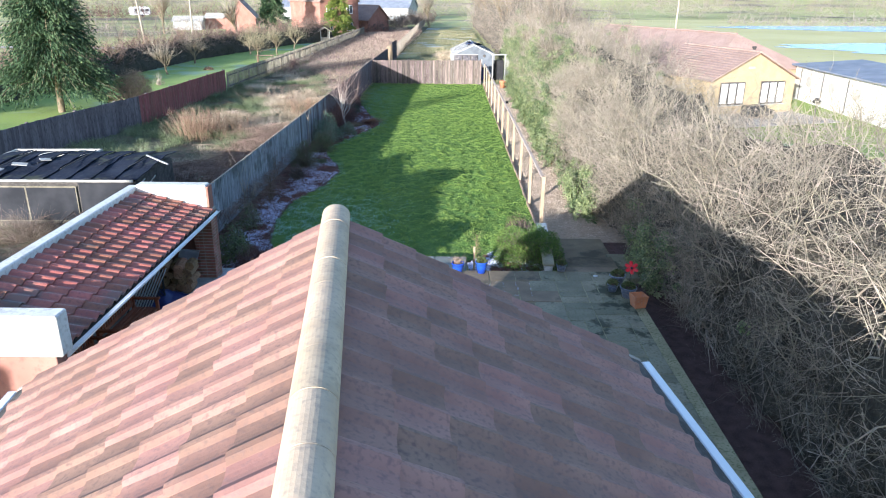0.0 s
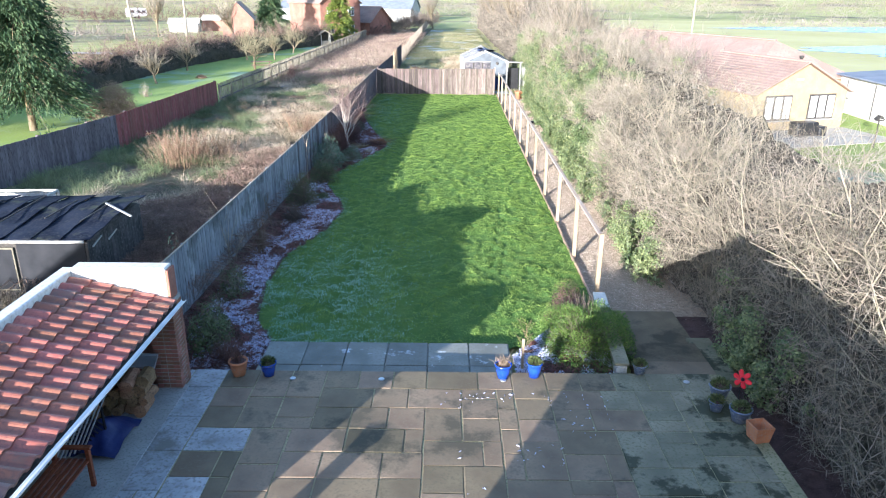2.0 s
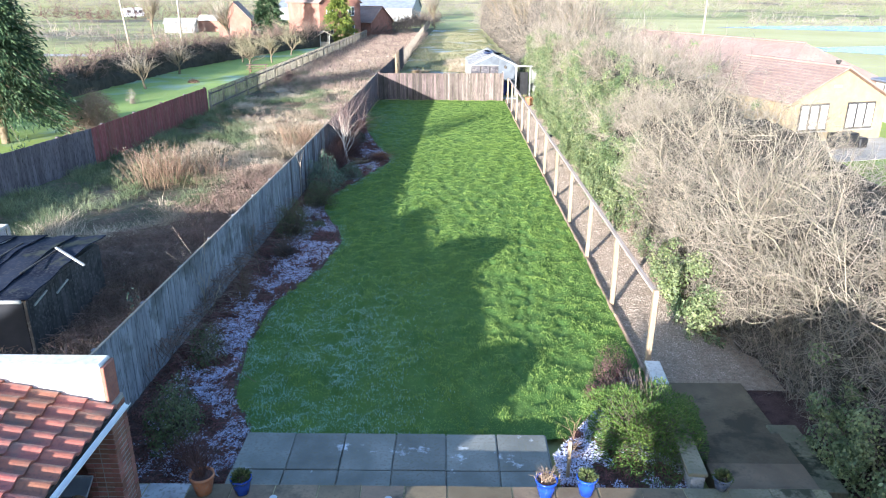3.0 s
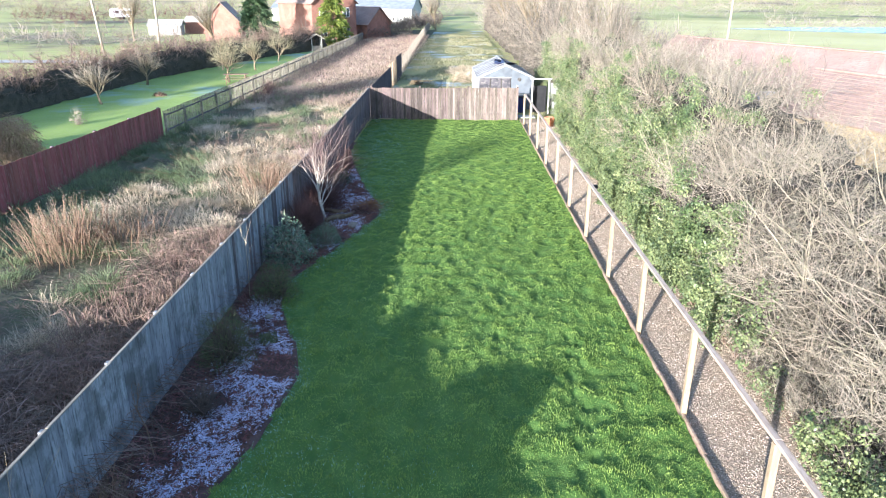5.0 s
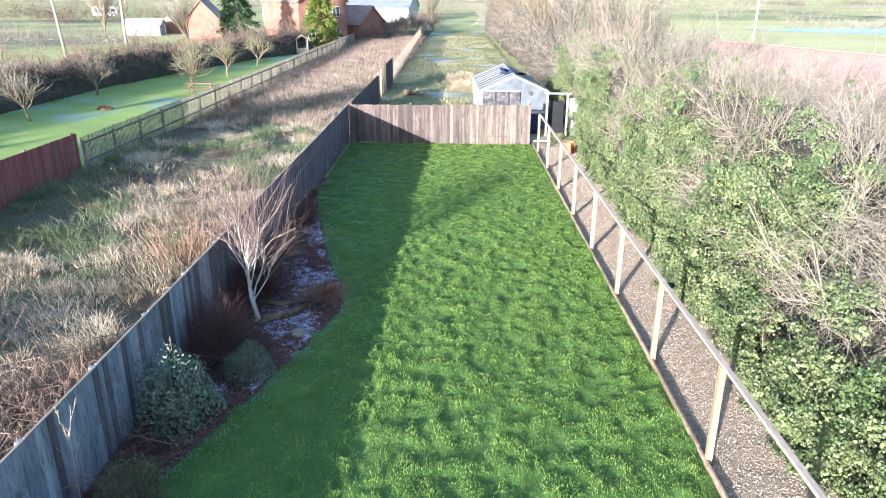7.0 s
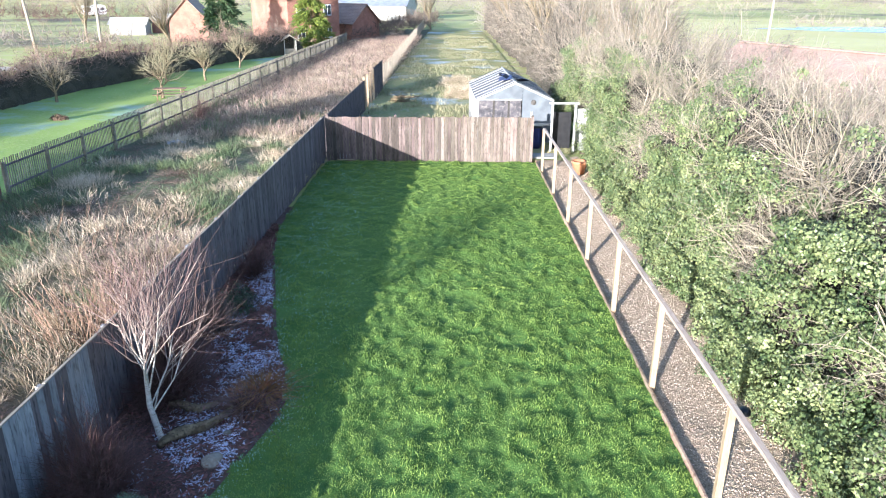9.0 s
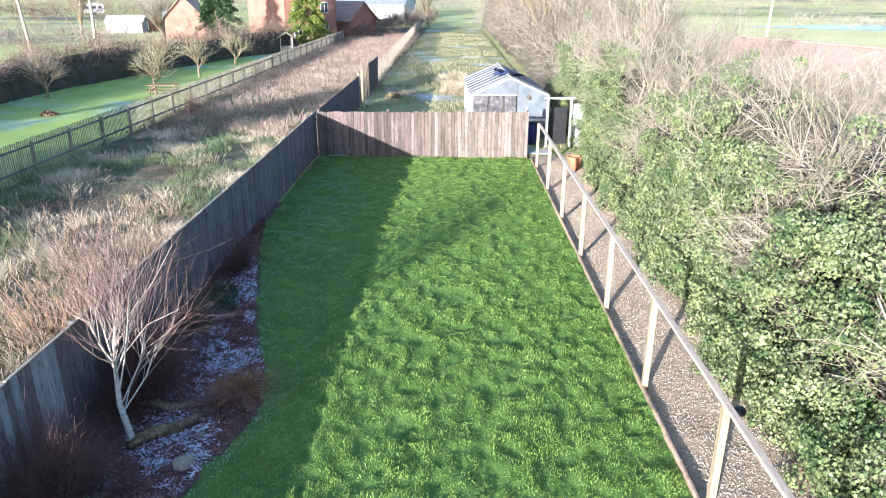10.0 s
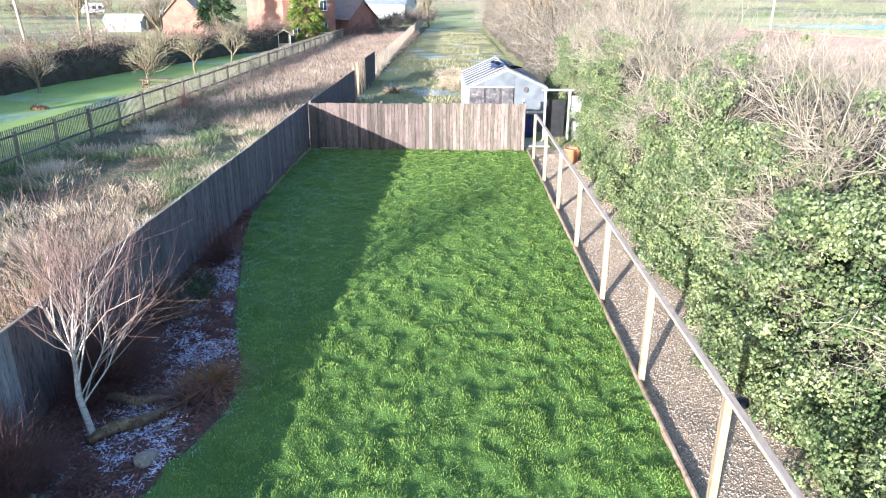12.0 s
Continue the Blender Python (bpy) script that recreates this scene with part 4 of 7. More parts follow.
    if shoots:
        s, a = g.uniform(0, 1, shoots), g.uniform(0.2, 0.7, shoots)
        p, nn = at(s, a, core_scale * 0.85)
        d = unit(nn * 0.35 + g.normal(size=(shoots, 3)) * 0.3 + np.array([[0, 0, 0.9]]))
        part("shoot_mass", data_np("shoot_mass", *merge(*forked(p, d, shoot_len * 1.15, radius * 2.4, g, 5, 3, 0.3)), twig2 or twig), t)
    if leaf is not None and leaf_n:
        s, a = g.uniform(0, 1, leaf_n), g.uniform(0.01, 0.75, leaf_n)
        p, nn = at(s, a, core_scale + 0.02)
        p = p + nn * g.uniform(0, 0.42, (leaf_n, 1)) * (0.4 + vnoise(p[:, 1] * 1.7, p[:, 2] * 1.7 + p[:, 0], seed + 9))[:, None]
        k = leaf_keep(p[:, 0], p[:, 1], p[:, 2]) > g.uniform(0, 1, leaf_n)
        p, nn = p[k], nn[k]
        al = nn * 0.5 + g.normal(size=p.shape) * 0.7 - np.array([[0, 0, 0.35]])
        part("leaf_mass", data_np("leaf_mass", *leaf_mesh(p, al, leaf_size * g.uniform(0.6, 1.4, len(p)), leaf_size * 0.8), leaf), t)
    return t


def ivy_cover(x, y, z):
    """Share of ivy: nearly all of the face past the first bushes, a little at their foot."""
    n1 = fbm(y * 0.34 + 3, z * 0.55 + x * 0.3, 5)
    far = np.clip((y - 20.5 - 3.2 * (z - 0.7)) / 4, 0, 1) * np.clip((n1 - 0.35) * 6, 0, 1) * np.clip((10.4 - x) / 2.6, 0.05, 1) * np.clip((4.6 - z) / 1.4, 0.12, 1)
    near = 0.5 * np.clip((1.7 - z) / 0.7, 0, 1) * np.clip((n1 - 0.42) * 8, 0, 1) * (y > 9)
    foot = 0.9 * np.clip((y - 26) / 3, 0, 1) * np.clip((1.9 - z) / 0.5, 0, 1) * np.clip((6.6 - x) / 0.6, 0, 1)
    return np.maximum(np.maximum(far, near), foot)


HY0, HY1 = 3.0, 66.0


def hedge_height(y):
    return np.interp(y, [3, 14, 18, 24, 29, 34, 40, 46, 56, 66], [4.7, 4.3, 3.6, 3.4, 3.8, 4.35, 4.6, 4.7, 4.7, 4.8])


def hedge_skin(y, a, depth):
    """Point and outward way on the hedge: a runs from the path side (0) over the top (0.5) to the far side (1); depth 1 is its leafy face."""
    cx, wd = np.interp(y, [3, 16, 22, 35, 66], [9.1, 8.75, 8.45, 8.42, 8.8]), np.interp(y, [3, 16, 22, 35, 50, 66], [3.7, 3.45, 3.75, 3.75, 3.45, 3.4])
    lump = 0.66 + 0.42 * vnoise(y * 0.45, a * 6, 3) + 0.26 * vnoise(y * 1.15, a * 13, 4) + 0.16 * (vnoise(y * 2.6, a * 27, 6) - 0.5)
    ca, sa = np.cos(math.pi * a), np.sin(math.pi * a)
    out = 1 - (1 - depth) * 0.4
    off = -np.sign(ca) * np.abs(ca) ** 0.5 * wd * (0.72 + 0.28 * lump) * out
    z = np.abs(sa) ** 0.62 * hedge_height(y) * lump * depth
    return np.stack([cx + off, y, z], -1), unit(np.stack([-ca, 0 * ca, sa * 0.9 + 0.1], -1))


def hedge_spots(n, g, a1, depth):
    """Random spots over the hedge, thinner where it is far off."""
    y = g.uniform(HY0, HY1, n)
    y = y[g.uniform(0, 1, n) < np.interp(y, [3, 9, 12, 44, 66], [0.3, 0.6, 1, 1, 0.5])]
    return hedge_skin(y, a1 * g.uniform(0, 1, len(y)) ** 1.75, depth)


def path_hedge():
    """The wide hedge beside the path: a dark inner sheet for the shade in its gaps, crooked pale limbs, fine twigs, and
    ivy in hanging lobes with gaps between them.
    """
    g = np.random.default_rng(3)
    t = thing("hedge", "wide overgrown hedge of bare twigs and ivy", "hedge", kind="stuff")
    # hidden dark sheet that paints the shade seen through the hedge's gaps
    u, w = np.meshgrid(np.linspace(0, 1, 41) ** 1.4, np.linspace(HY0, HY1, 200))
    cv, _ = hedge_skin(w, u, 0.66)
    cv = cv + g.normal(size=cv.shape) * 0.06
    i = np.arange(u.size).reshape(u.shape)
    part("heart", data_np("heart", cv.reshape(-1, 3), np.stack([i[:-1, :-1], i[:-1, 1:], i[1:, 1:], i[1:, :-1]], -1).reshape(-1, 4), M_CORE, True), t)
    # fine tangle
    p, nn = hedge_spots(19000, g, 0.64, 0.8)
    bare = 1 - 0.93 * ivy_cover(*p.T)
    k = np.maximum(bare, 0.16) > g.uniform(0, 1, len(p))
    p, nn = p[k], nn[k]
    d = unit(nn * 0.5 + g.normal(size=p.shape) * 0.75 + np.array([[0, 0, 0.25]]))
    d[:, 0] = np.where((p[:, 2] < 1.3) & (p[:, 0] < 6), np.abs(d[:, 0]) * 0.4 - 0.1, d[:, 0])
    a, b, c = forked(p, d, 0.72, 0.0062, g, 3, 3)
    part("twig_mass", data_np("twig_mass", *merge(a, b, c), M_TWIG), t)
    # crooked limbs that stand out of the face
    p, nn = hedge_spots(1200, g, 0.6, 0.72)
    k = 1 - 0.9 * ivy_cover(*p.T) > g.uniform(0, 1, len(p))
    p, nn = p[k], nn[k]
    d = unit(nn * 0.55 + g.normal(size=p.shape) * 0.45 + np.array([[0, 0, 0.55]]))
    d[:, 0] = np.where((p[:, 2] < 1.6) & (p[:, 0] < 6), np.abs(d[:, 0]) * 0.4 - 0.1, d[:, 0])
    a, b, c = forked(p, d, 1.45, 0.013, g, 6, 6, 0.3)
    part("limb_mass", data_np("limb_mass", *merge(a, b, c), M_HAW), t)
    # ivy, lobe by lobe
    p, nn = hedge_spots(8200, g, 0.58, 0.93)
    k = ivy_cover(*p.T) > g.uniform(0, 1, len(p))
    p, nn = p[k], nn[k]
    p = p + nn * (0.45 * g.uniform(-0.8, 1, (len(p), 1)) ** 3)
    lobe = 0.13 + 0.27 * g.uniform(0, 1, len(p)) ** 1.6
    count = (38 + 760 * lobe ** 1.6).astype(int)
    j = np.repeat(np.arange(len(p)), count)
    dd = unit(g.normal(size=(len(j), 3)) + nn[j] * 0.95)
    q = p[j] + dd * (lobe[j] * g.uniform(0.55, 1.08, len(j)))[:, None] * np.array([[1, 1.1, 0.85]]) - np.array([[0, 0, 1]]) * (lobe[j] * g.uniform(0, 0.5, len(j)))[:, None]
    q[:, 2] = np.maximum(q[:, 2], 0.02)
    face = dd + g.normal(size=q.shape) * 0.38 + np.array([[-0.1, -0.1, 0.25]])
    size = 0.050 * g.uniform(0.5, 1.5, len(q))
    part("leaf_mass", data_np("leaf_mass", *facing_leaves(q, face, size, size * 0.85, g), M_IVY), t)


path_hedge()
thicket("hedge", "tall bare thicket behind the path hedge", lambda s: (np.interp(s, [0, 1], [14.0, 13.2]), 44 + 40 * s),
        lambda s: 2.6 + 0 * s, lambda s: np.interp(s, [0, 0.3, 1], [2.6, 4.0, 5.0]), 5, M_SCRUB, M_CORE, 13, length=1.1, radius=0.009, shoots=330, shoot_len=1.6)
thicket("hedge", "tall bare scrub along the far garden", lambda s: (np.interp(s, [0, 1], [9.5, 9.0]), 64 + 90 * s),
        lambda s: 3.6 + 0 * s, lambda s: np.interp(s, [0, 0.5, 1], [4.6, 6.0, 7.0]), 3, M_SCRUB, M_CORE, 23, length=1.7, radius=0.013, shoots=480, shoot_len=3.0)
thicket("hedge", "dark clipped field hedge with frosted top", lambda s: (np.interp(s, [0, 0.3, 0.62, 0.85, 1], [-31, -28.3, -26.8, -22.0, -17.6]), np.interp(s, [0, 0.3, 0.62, 0.85, 1], [30, 50, 75, 96, 106])),
        lambda s: 1.5 + 0 * s, lambda s: 2.75 + 0 * s, 8, M_HEDGEBROWN, M_CORE, 33, length=0.9, radius=0.011, shoots=500, shoot_len=1.3, core_scale=0.7, leaf=M_BRACKEN, leaf_n=12000, leaf_keep=lambda x, y, z: 0.8 + 0 * x, leaf_size=0.14)

# ---- patio and steps ----
PZ = 0.40
patio = thing("patio", "riven sandstone slab patio with pale joints", "patio", kind="structure")
PX0, PX1, PY0, PY1 = -6.9, 4.62, 2.4, 14.3
part("joint_bed", data_bm("joint_bed", box_bm(PX1 - PX0, PY1 - PY0, 0.5, 0, ((PX0 + PX1) / 2, (PY0 + PY1) / 2, PZ - 0.25 - 0.012)), M_JOINT), patio)


def layout(nx, ny, seed):
    """A random ashlar pattern on a 0.3 m grid."""
    g = random.Random(seed)
    taken = [[False] * ny for _ in range(nx)]
    out = []
    for j in range(ny):
        for i in range(nx):
            if taken[i][j]:
                continue
            sizes = [(3, 2), (2, 2), (2, 3), (2, 2), (2, 1), (3, 2), (2, 2)]
            g.shuffle(sizes)
            for w, h in sizes + [(1, 2), (2, 1), (1, 1)]:
                if i + w <= nx and j + h <= ny and not any(taken[i + a][j + b] for a in range(w) for b in range(h)):
                    break
            for a in range(w):
                for b in range(h):
                    taken[i + a][j + b] = True
            out.append((i, j, w, h))
    return out


SLABS = {}


def slab_mesh(w, h, material, variant):
    """A riven slab with an uneven chipped outline."""
    key = (w, h, material.name, variant)
    if key not in SLABS:
        g = random.Random(repr(key))
        b = box_bm(w - 0.020, h - 0.020, 0.05, 0.008)
        for q in b.verts:
            q.co.x += g.uniform(-0.011, 0.011)
            q.co.y += g.uniform(-0.011, 0.011)
            q.co.z += g.uniform(-0.002, 0.002)
        SLABS[key] = data_bm("slab", b, material)
    return SLABS[key]


U = 0.305
g = random.Random(4)
for i, j, w, h in layout(int((PX1 - PX0) / U), int((PY1 - PY0) / U), 9):
    cx, cy = PX0 + 0.02 + (i + w / 2) * U, PY1 - (j + h / 2) * U
    m = M_SLABICE if cx < -4.2 + g.uniform(-0.35, 0.35) else (M_SLABDAMP if cx > 2.2 + g.uniform(-0.5, 0.5) else M_SLAB)
    part("slab", slab_mesh(w * U, h * U, m, g.randrange(3)), patio, m=pose(cx, cy, PZ - 0.025 + g.uniform(-0.003, 0.003), g.uniform(-0.3, 0.3), g.uniform(-0.3, 0.3), 0))

step = thing("garden_step", "grey slab step between patio and lawn", "step", kind="structure")
box("riser", 4.95, 1.58, 0.3, M_MORTAR, step, (-1.62, 15.13, -0.045), 0.004)
for k in range(6):
    part("slab", slab_mesh(0.82, 0.62, M_STEP, k % 3), step, m=pose(-3.68 + k * 0.822, 14.64, 0.125))
    part("slab", slab_mesh(0.82, 0.95, M_STEP, k % 3), step, m=pose(-3.68 + k * 0.822, 15.43, 0.127))

side_path = thing("side_path", "dark mossy stone steps beside the patio wall", "path", kind="structure")
for k in range(4):
    box("slab", 1.5, 0.86, 0.3, M_SLAB, side_path, (3.98 + 0.03 * k, 14.75 + k * 0.87, 0.02 - k * 0.045), 0.012)
for k in range(2):
    box("slab", 0.5, 0.86, 0.24, M_SLABDAMP, side_path, (4.9, 15.0 + k * 0.87, 0.0), 0.012)

low_wall = thing("low_wall", "low rendered wall with pale stone coping", "wall", kind="structure")
box("wall", 0.2, 3.35, 0.56, M_CONCRETE, low_wall, (2.95, 16.1, 0.18), 0.01, rot=(0, 0, -4))
for k in range(4):
    box("coping", 0.28, 0.82, 0.06, M_WHITE if k > 2 else M_SLABDAMP, low_wall, (2.865 + 0.058 * k, 14.86 + k * 0.83, 0.49), 0.01, rot=(0, 0, -4))
bedr = thing("corner_bed", "small frosted bed of bark and plants beside the wall", "flower bed", kind="structure",
             me=data_np("corner_bed", *sheet(0.86, 2.86, 14.32, 18.0, 0.1, lambda a, b: 0.02 + 0.16 * np.clip((17.5 - b) / 3, 0, 1) + 0.05 * fbm(a * 3, b * 3, 3)), M_SOIL, True))


def corner_x(y):
    """The slanting lawn side of the corner bed."""
    return 0.9 + np.maximum(0, y - 15.3) * 0.68


for q in bedr.data.vertices:
    q.co.x = max(q.co.x, min(2.86, float(corner_x(q.co.y))))
g = np.random.default_rng(55)
n = 14000
y = g.uniform(14.35, 17.9, n)
x = corner_x(y) + g.uniform(0, 1, n) ** 1.3 * np.maximum(0.05, 2.8 - corner_x(y))
p = np.stack([x, y, 0.05 + 0.16 * np.clip((17.5 - y) / 3, 0, 1) + 0.05 * fbm(x * 3, y * 3, 3)], 1)
k = fbm(x * 2, y * 2, 91) > 0.38
thing("frosted_mulch", "bark mulch whitened by frost", "mulch", kind="stuff", me=data_np("frosted_mulch", *leaf_mesh(p[k], g.normal(size=(k.sum(), 3)) * [1, 1, 0.3], 0.05, 0.016, 0.15), M_FROST))
thing("bark_mulch", "reddish brown bark mulch on the bed", "mulch", kind="stuff", me=data_np("bark_mulch", *leaf_mesh(p[~k], g.normal(size=((~k).sum(), 3)) * [1, 1, 0.3], 0.06, 0.018, 0.15), M_CHIP))

# ---- post and rail beside the path ----
rail_fence = thing("post_and_rail", "pale new timber posts with a single top rail", "fence")
post_me = data_bm("post", box_bm(0.095, 0.095, 1.80, 0.006), M_TIMBER)
POST_Y = [18.15 + 3.15 * k for k in range(12)]
for k, y in enumerate(POST_Y):
    part("post", post_me, rail_fence, m=pose(3.11, y, 0.80 + (0.10 if k == 0 else 0), 0, random.Random(k).uniform(-0.5, 0.5), 0))
for a, b in zip(POST_Y, POST_Y[1:]):
    box("rail", 0.09, b - a - 0.004, 0.05, M_RAIL, rail_fence, (3.115, (a + b) / 2, 1.728), 0.006)
spot = thing("post_lamp", "small dark round lamp fixed to a fence post", "lamp", pose(3.20, POST_Y[5] + 0.03, 1.60))
box("bracket", 0.06, 0.04, 0.05, M_BLACK, spot, (0, 0, 0.0), 0.004)
part("housing", data_bm("housing", lathe_bm([(0.05, 0), (0.075, 0.02), (0.08, 0.07), (0.06, 0.10), (0.02, 0.11)], 16), M_BLACK, True), spot, m=pose(0.09, 0, -0.03))
edging = thing("timber_edging", "worn timber edging boards along the lawn", "edging", kind="structure")
for k in range(14):
    box("board", 0.045, 2.58, 0.17, M_EDGE, edging, (3.07 + random.Random(k).uniform(-0.012, 0.012), 19.35 + k * 2.6, 0.015), 0.005, rot=(random.Random(k).uniform(-0.3, 0.3), 0, random.Random(k + 50).uniform(-0.25, 0.25)))
edging2 = thing("brick_edging", "line of old bricks along the hedge foot", "edging", kind="structure")
brick_me = data_bm("brick", box_bm(0.1, 0.215, 0.08, 0.006), M_EDGE)
for k in range(145):
    g = random.Random(k)
    part("brick", brick_me, edging2, m=pose(4.86 + g.uniform(-0.03, 0.03) + 0.06 * math.sin(k * 0.09), 21.0 + k * 0.226, -0.03, g.uniform(-3, 3), g.uniform(-5, 5), g.uniform(-4, 4)))

# ---- far board fence of the lawn ----
fence_far = thing("board_fence", "weathered brown vertical board fence across the lawn end", "fence")
bw = 0.135
# brown boards on the left, lighter tan ones towards the right end
board_me = [data_bm("board", box_bm(bw - 0.006, 0.02, 1.80 + 0.02 * k, 0.004), M_FENCETAN if k > 2 else M_FENCEBROWN) for k in range(6)]
n = int((2.95 + 5.62) / bw)
for k in range(n):
    g = random.Random(k)
    part("board", board_me[g.randrange(3) + (3 if g.uniform(-1.2, 1.2) < (k - 0.62 * n) * 0.08 else 0)], fence_far, m=pose(-5.55 + (k + 0.5) * bw, 54.75 + (0.011 if k % 2 else 0), 0.88 + g.uniform(-0.01, 0.01), 0, g.uniform(-0.4, 0.4), 0))
for z in (0.3, 1.45):
    box("rail", 8.5, 0.05, 0.08, M_FENCEBROWN, fence_far, (-1.33, 54.80, z))
for k in range(4):
    box("post", 0.1, 0.1, 1.95, M_FENCEBROWN, fence_far, (-5.5 + k * 2.8, 54.88, 0.9))

# ---- left boundary fence ----
fence_left = thing("panel_fence", "grey weathered close-boarded garden fence", "fence")
yaw = -math.degrees(math.atan(FXS))
bw = 0.15


def fence_top(y):
    return float(np.interp(y, [12, 32, 48, 55], [1.56, 1.60, 1.72, 1.80]))


board_me = [data_bm("board", box_bm(0.018, bw - 0.004, 1.74, 0.003), M_FENCEDARK if k == 2 else M_FENCEGREY) for k in range(3)]
n = int((55 - 12.5) / bw)
for k in range(n):
    y = 12.5 + (k + 0.5) * bw
    g = random.Random(k)
    part("board", board_me[2 if g.uniform(0, 1) < (y - 29) / 10 else k % 2], fence_left, m=pose(fence_x(y) + (0.008 if k % 2 else 0), y, fence_top(y) - 0.885 + g.uniform(-0.008, 0.008), g.uniform(-0.3, 0.3), 0, yaw))
for k in range(24):
    y = 12.5 + k * 1.83
    box("post", 0.09, 0.09, 1.9, M_FENCEGREY, fence_left, (fence_x(y) - 0.06, y, fence_top(y) - 0.985))
    if k < 23:
        box("capping", 0.045, 1.82, 0.022, M_POLE, fence_left, (fence_x(y + 0.9), y + 0.915, fence_top(y + 0.9) - 0.012), 0.004, rot=(0, 0, yaw))
for k in range(23):
    y = 12.5 + k * 1.83
    for z in (0.35, 1.35):
        box("rail", 0.04, 1.82, 0.07, M_FENCEGREY, fence_left, (fence_x(y + 0.9) - 0.045, y + 0.915, z), 0.004, rot=(0, 0, yaw))


def board_run(y0, y1, fx, h, bw, thick=0.018, z=0.0, wob=0.012, seed=1, cover=0.98):
    """A run of upright boards as arrays, along a line fx(y)."""
    g = np.random.default_rng(seed)
    y = np.arange(y0, y1, bw)
    cx = fx(y + bw / 2) + np.where(np.arange(len(y)) % 2, 0.009, 0.0)
    hh = h + g.uniform(-wob, wob, len(y))
    o = np.array([[-1, 0, 0], [1, 0, 0], [1, 1, 0], [-1, 1, 0], [-1, 0, 1], [1, 0, 1], [1, 1, 1], [-1, 1, 1]], float)
    v = np.empty((len(y), 8, 3))
    v[:, :, 0] = cx[:, None] + o[None, :, 0] * thick / 2
    v[:, :, 1] = y[:, None] + o[None, :, 1] * bw * cover + 0.003
    v[:, :, 2] = z - 0.05 + o[None, :, 2] * (hh[:, None] + 0.05)
    f = np.array([[0, 3, 2, 1], [4, 5, 6, 7], [0, 1, 5, 4], [1, 2, 6, 5], [2, 3, 7, 6], [3, 0, 4, 7]])[None] + (np.arange(len(y)) * 8)[:, None, None]
    return v.reshape(-1, 3), f.reshape(-1, 4)


fence_left2 = thing("panel_fence", "dark weathered boards continuing past the lawn end", "fence")
tagged(part("boarding", data_np("boarding", *board_run(55.05, 67, fence_x, 1.75, 0.15), M_FENCEDARK), fence_left2), kind="stuff")
tagged(part("boarding", data_np("boarding", *board_run(71.5, 76.5, fence_x, 2.0, 0.15), M_FENCEDARK), fence_left2), kind="stuff")
for y in (67.1, 68.6, 70.0, 71.4):
    box("post", 0.12, 0.12, 1.95, M_TIMBER, fence_left2, (float(fence_x(y)), y, 0.95))
fence_left3 = thing("board_fence", "pale new boards running into the distance", "fence")
tagged(part("boarding", data_np("boarding", *board_run(76.6, 165, lambda y: np.interp(y, [76, 165], [-5.25, -4.8]), 1.5, 0.55, 0.03, wob=0.15, cover=0.5), M_POLE), fence_left3), kind="stuff")

outer = thing("panel_fence", "dark stained board fence with a red stained end", "fence")
outer_me = {m.name: data_bm("board", box_bm(0.02, 0.148, 1.70, 0.003), m) for m in (M_FENCEDARK, M_FENCERED)}
for k in range(258):
    y = 12 + (k + 0.5) * 0.14
    g = random.Random(k)
    part("board", outer_me["red_fence" if y > 35 else "dark_fence"], outer, "red stained board" if y > 35 else "", pose(float(outer_x(y)) + (0.009 if k % 2 else 0), y, 0.77 + g.uniform(-0.012, 0.012), g.uniform(-0.4, 0.4), 0, -math.degrees(math.atan((float(outer_x(y + 1)) - float(outer_x(y - 1))) / 2))))
for k in range(13):
    y = 12 + k * 3.0
    box("post", 0.1, 0.1, 1.7, M_FENCEDARK, outer, (float(outer_x(y)) - 0.07, y, 0.8))

picket = thing("picket_fence", "grey-brown pale picket fence with two rails", "fence")
picket_me = data_bm("pale", box_bm(0.02, 0.052, 1.36, 0.004), M_PICKET)
n = 290
for k in range(n):
    y = 48.4 + k * 0.118
    g = random.Random(k)
    part("pale", picket_me, picket, m=pose(float(outer_x(y)), y, 0.74 + g.uniform(-0.02, 0.02), g.uniform(-1, 1), 0, 0))
tagged(part("paling", data_np("paling", *board_run(48.4 + n * 0.118, 118, outer_x, 1.42, 0.13, 0.02, cover=0.6), M_PICKET), picket), kind="stuff")
for k in range(28):
    y = 48.4 + k * 2.5
    box("post", 0.1, 0.1, 1.4, M_PICKET, picket, (float(outer_x(y)) + 0.06, y, 0.62))
    for z in (0.45, 1.18):
        box("rail", 0.04, 2.49, 0.07, M_FENCEDARK, picket, (float(outer_x(y + 1.25)) + 0.035, y + 1.25, z), 0.004, rot=(0, 0, -math.degrees(math.atan((float(outer_x(y + 2.5)) - float(outer_x(y))) / 2.5))))
# ---- the house wing under the camera ----
RY = 6.5        # the wing is turned a little against the garden
wing = thing("house_wing", "house wing with brown concrete tile roof and pale ridge", "house", pose(-0.69, 4.45, 0, 0, 0, RY))
SL, HALF, RZ = 0.53, 3.0, 4.86
pitch = math.degrees(math.atan(SL))
slope_len = HALF / math.cos(radians(pitch))
part("wall", data_bm("wall", prism_bm([(-2.75, 0.0), (2.75, 0.0), (2.75, RZ - 2.75 * SL - 0.16), (0, RZ - 0.16), (-2.75, RZ - 2.75 * SL - 0.16)], 10.0), M_BRICKFAR), wing, "brick gable wall", pose(0, -10.1, 0))
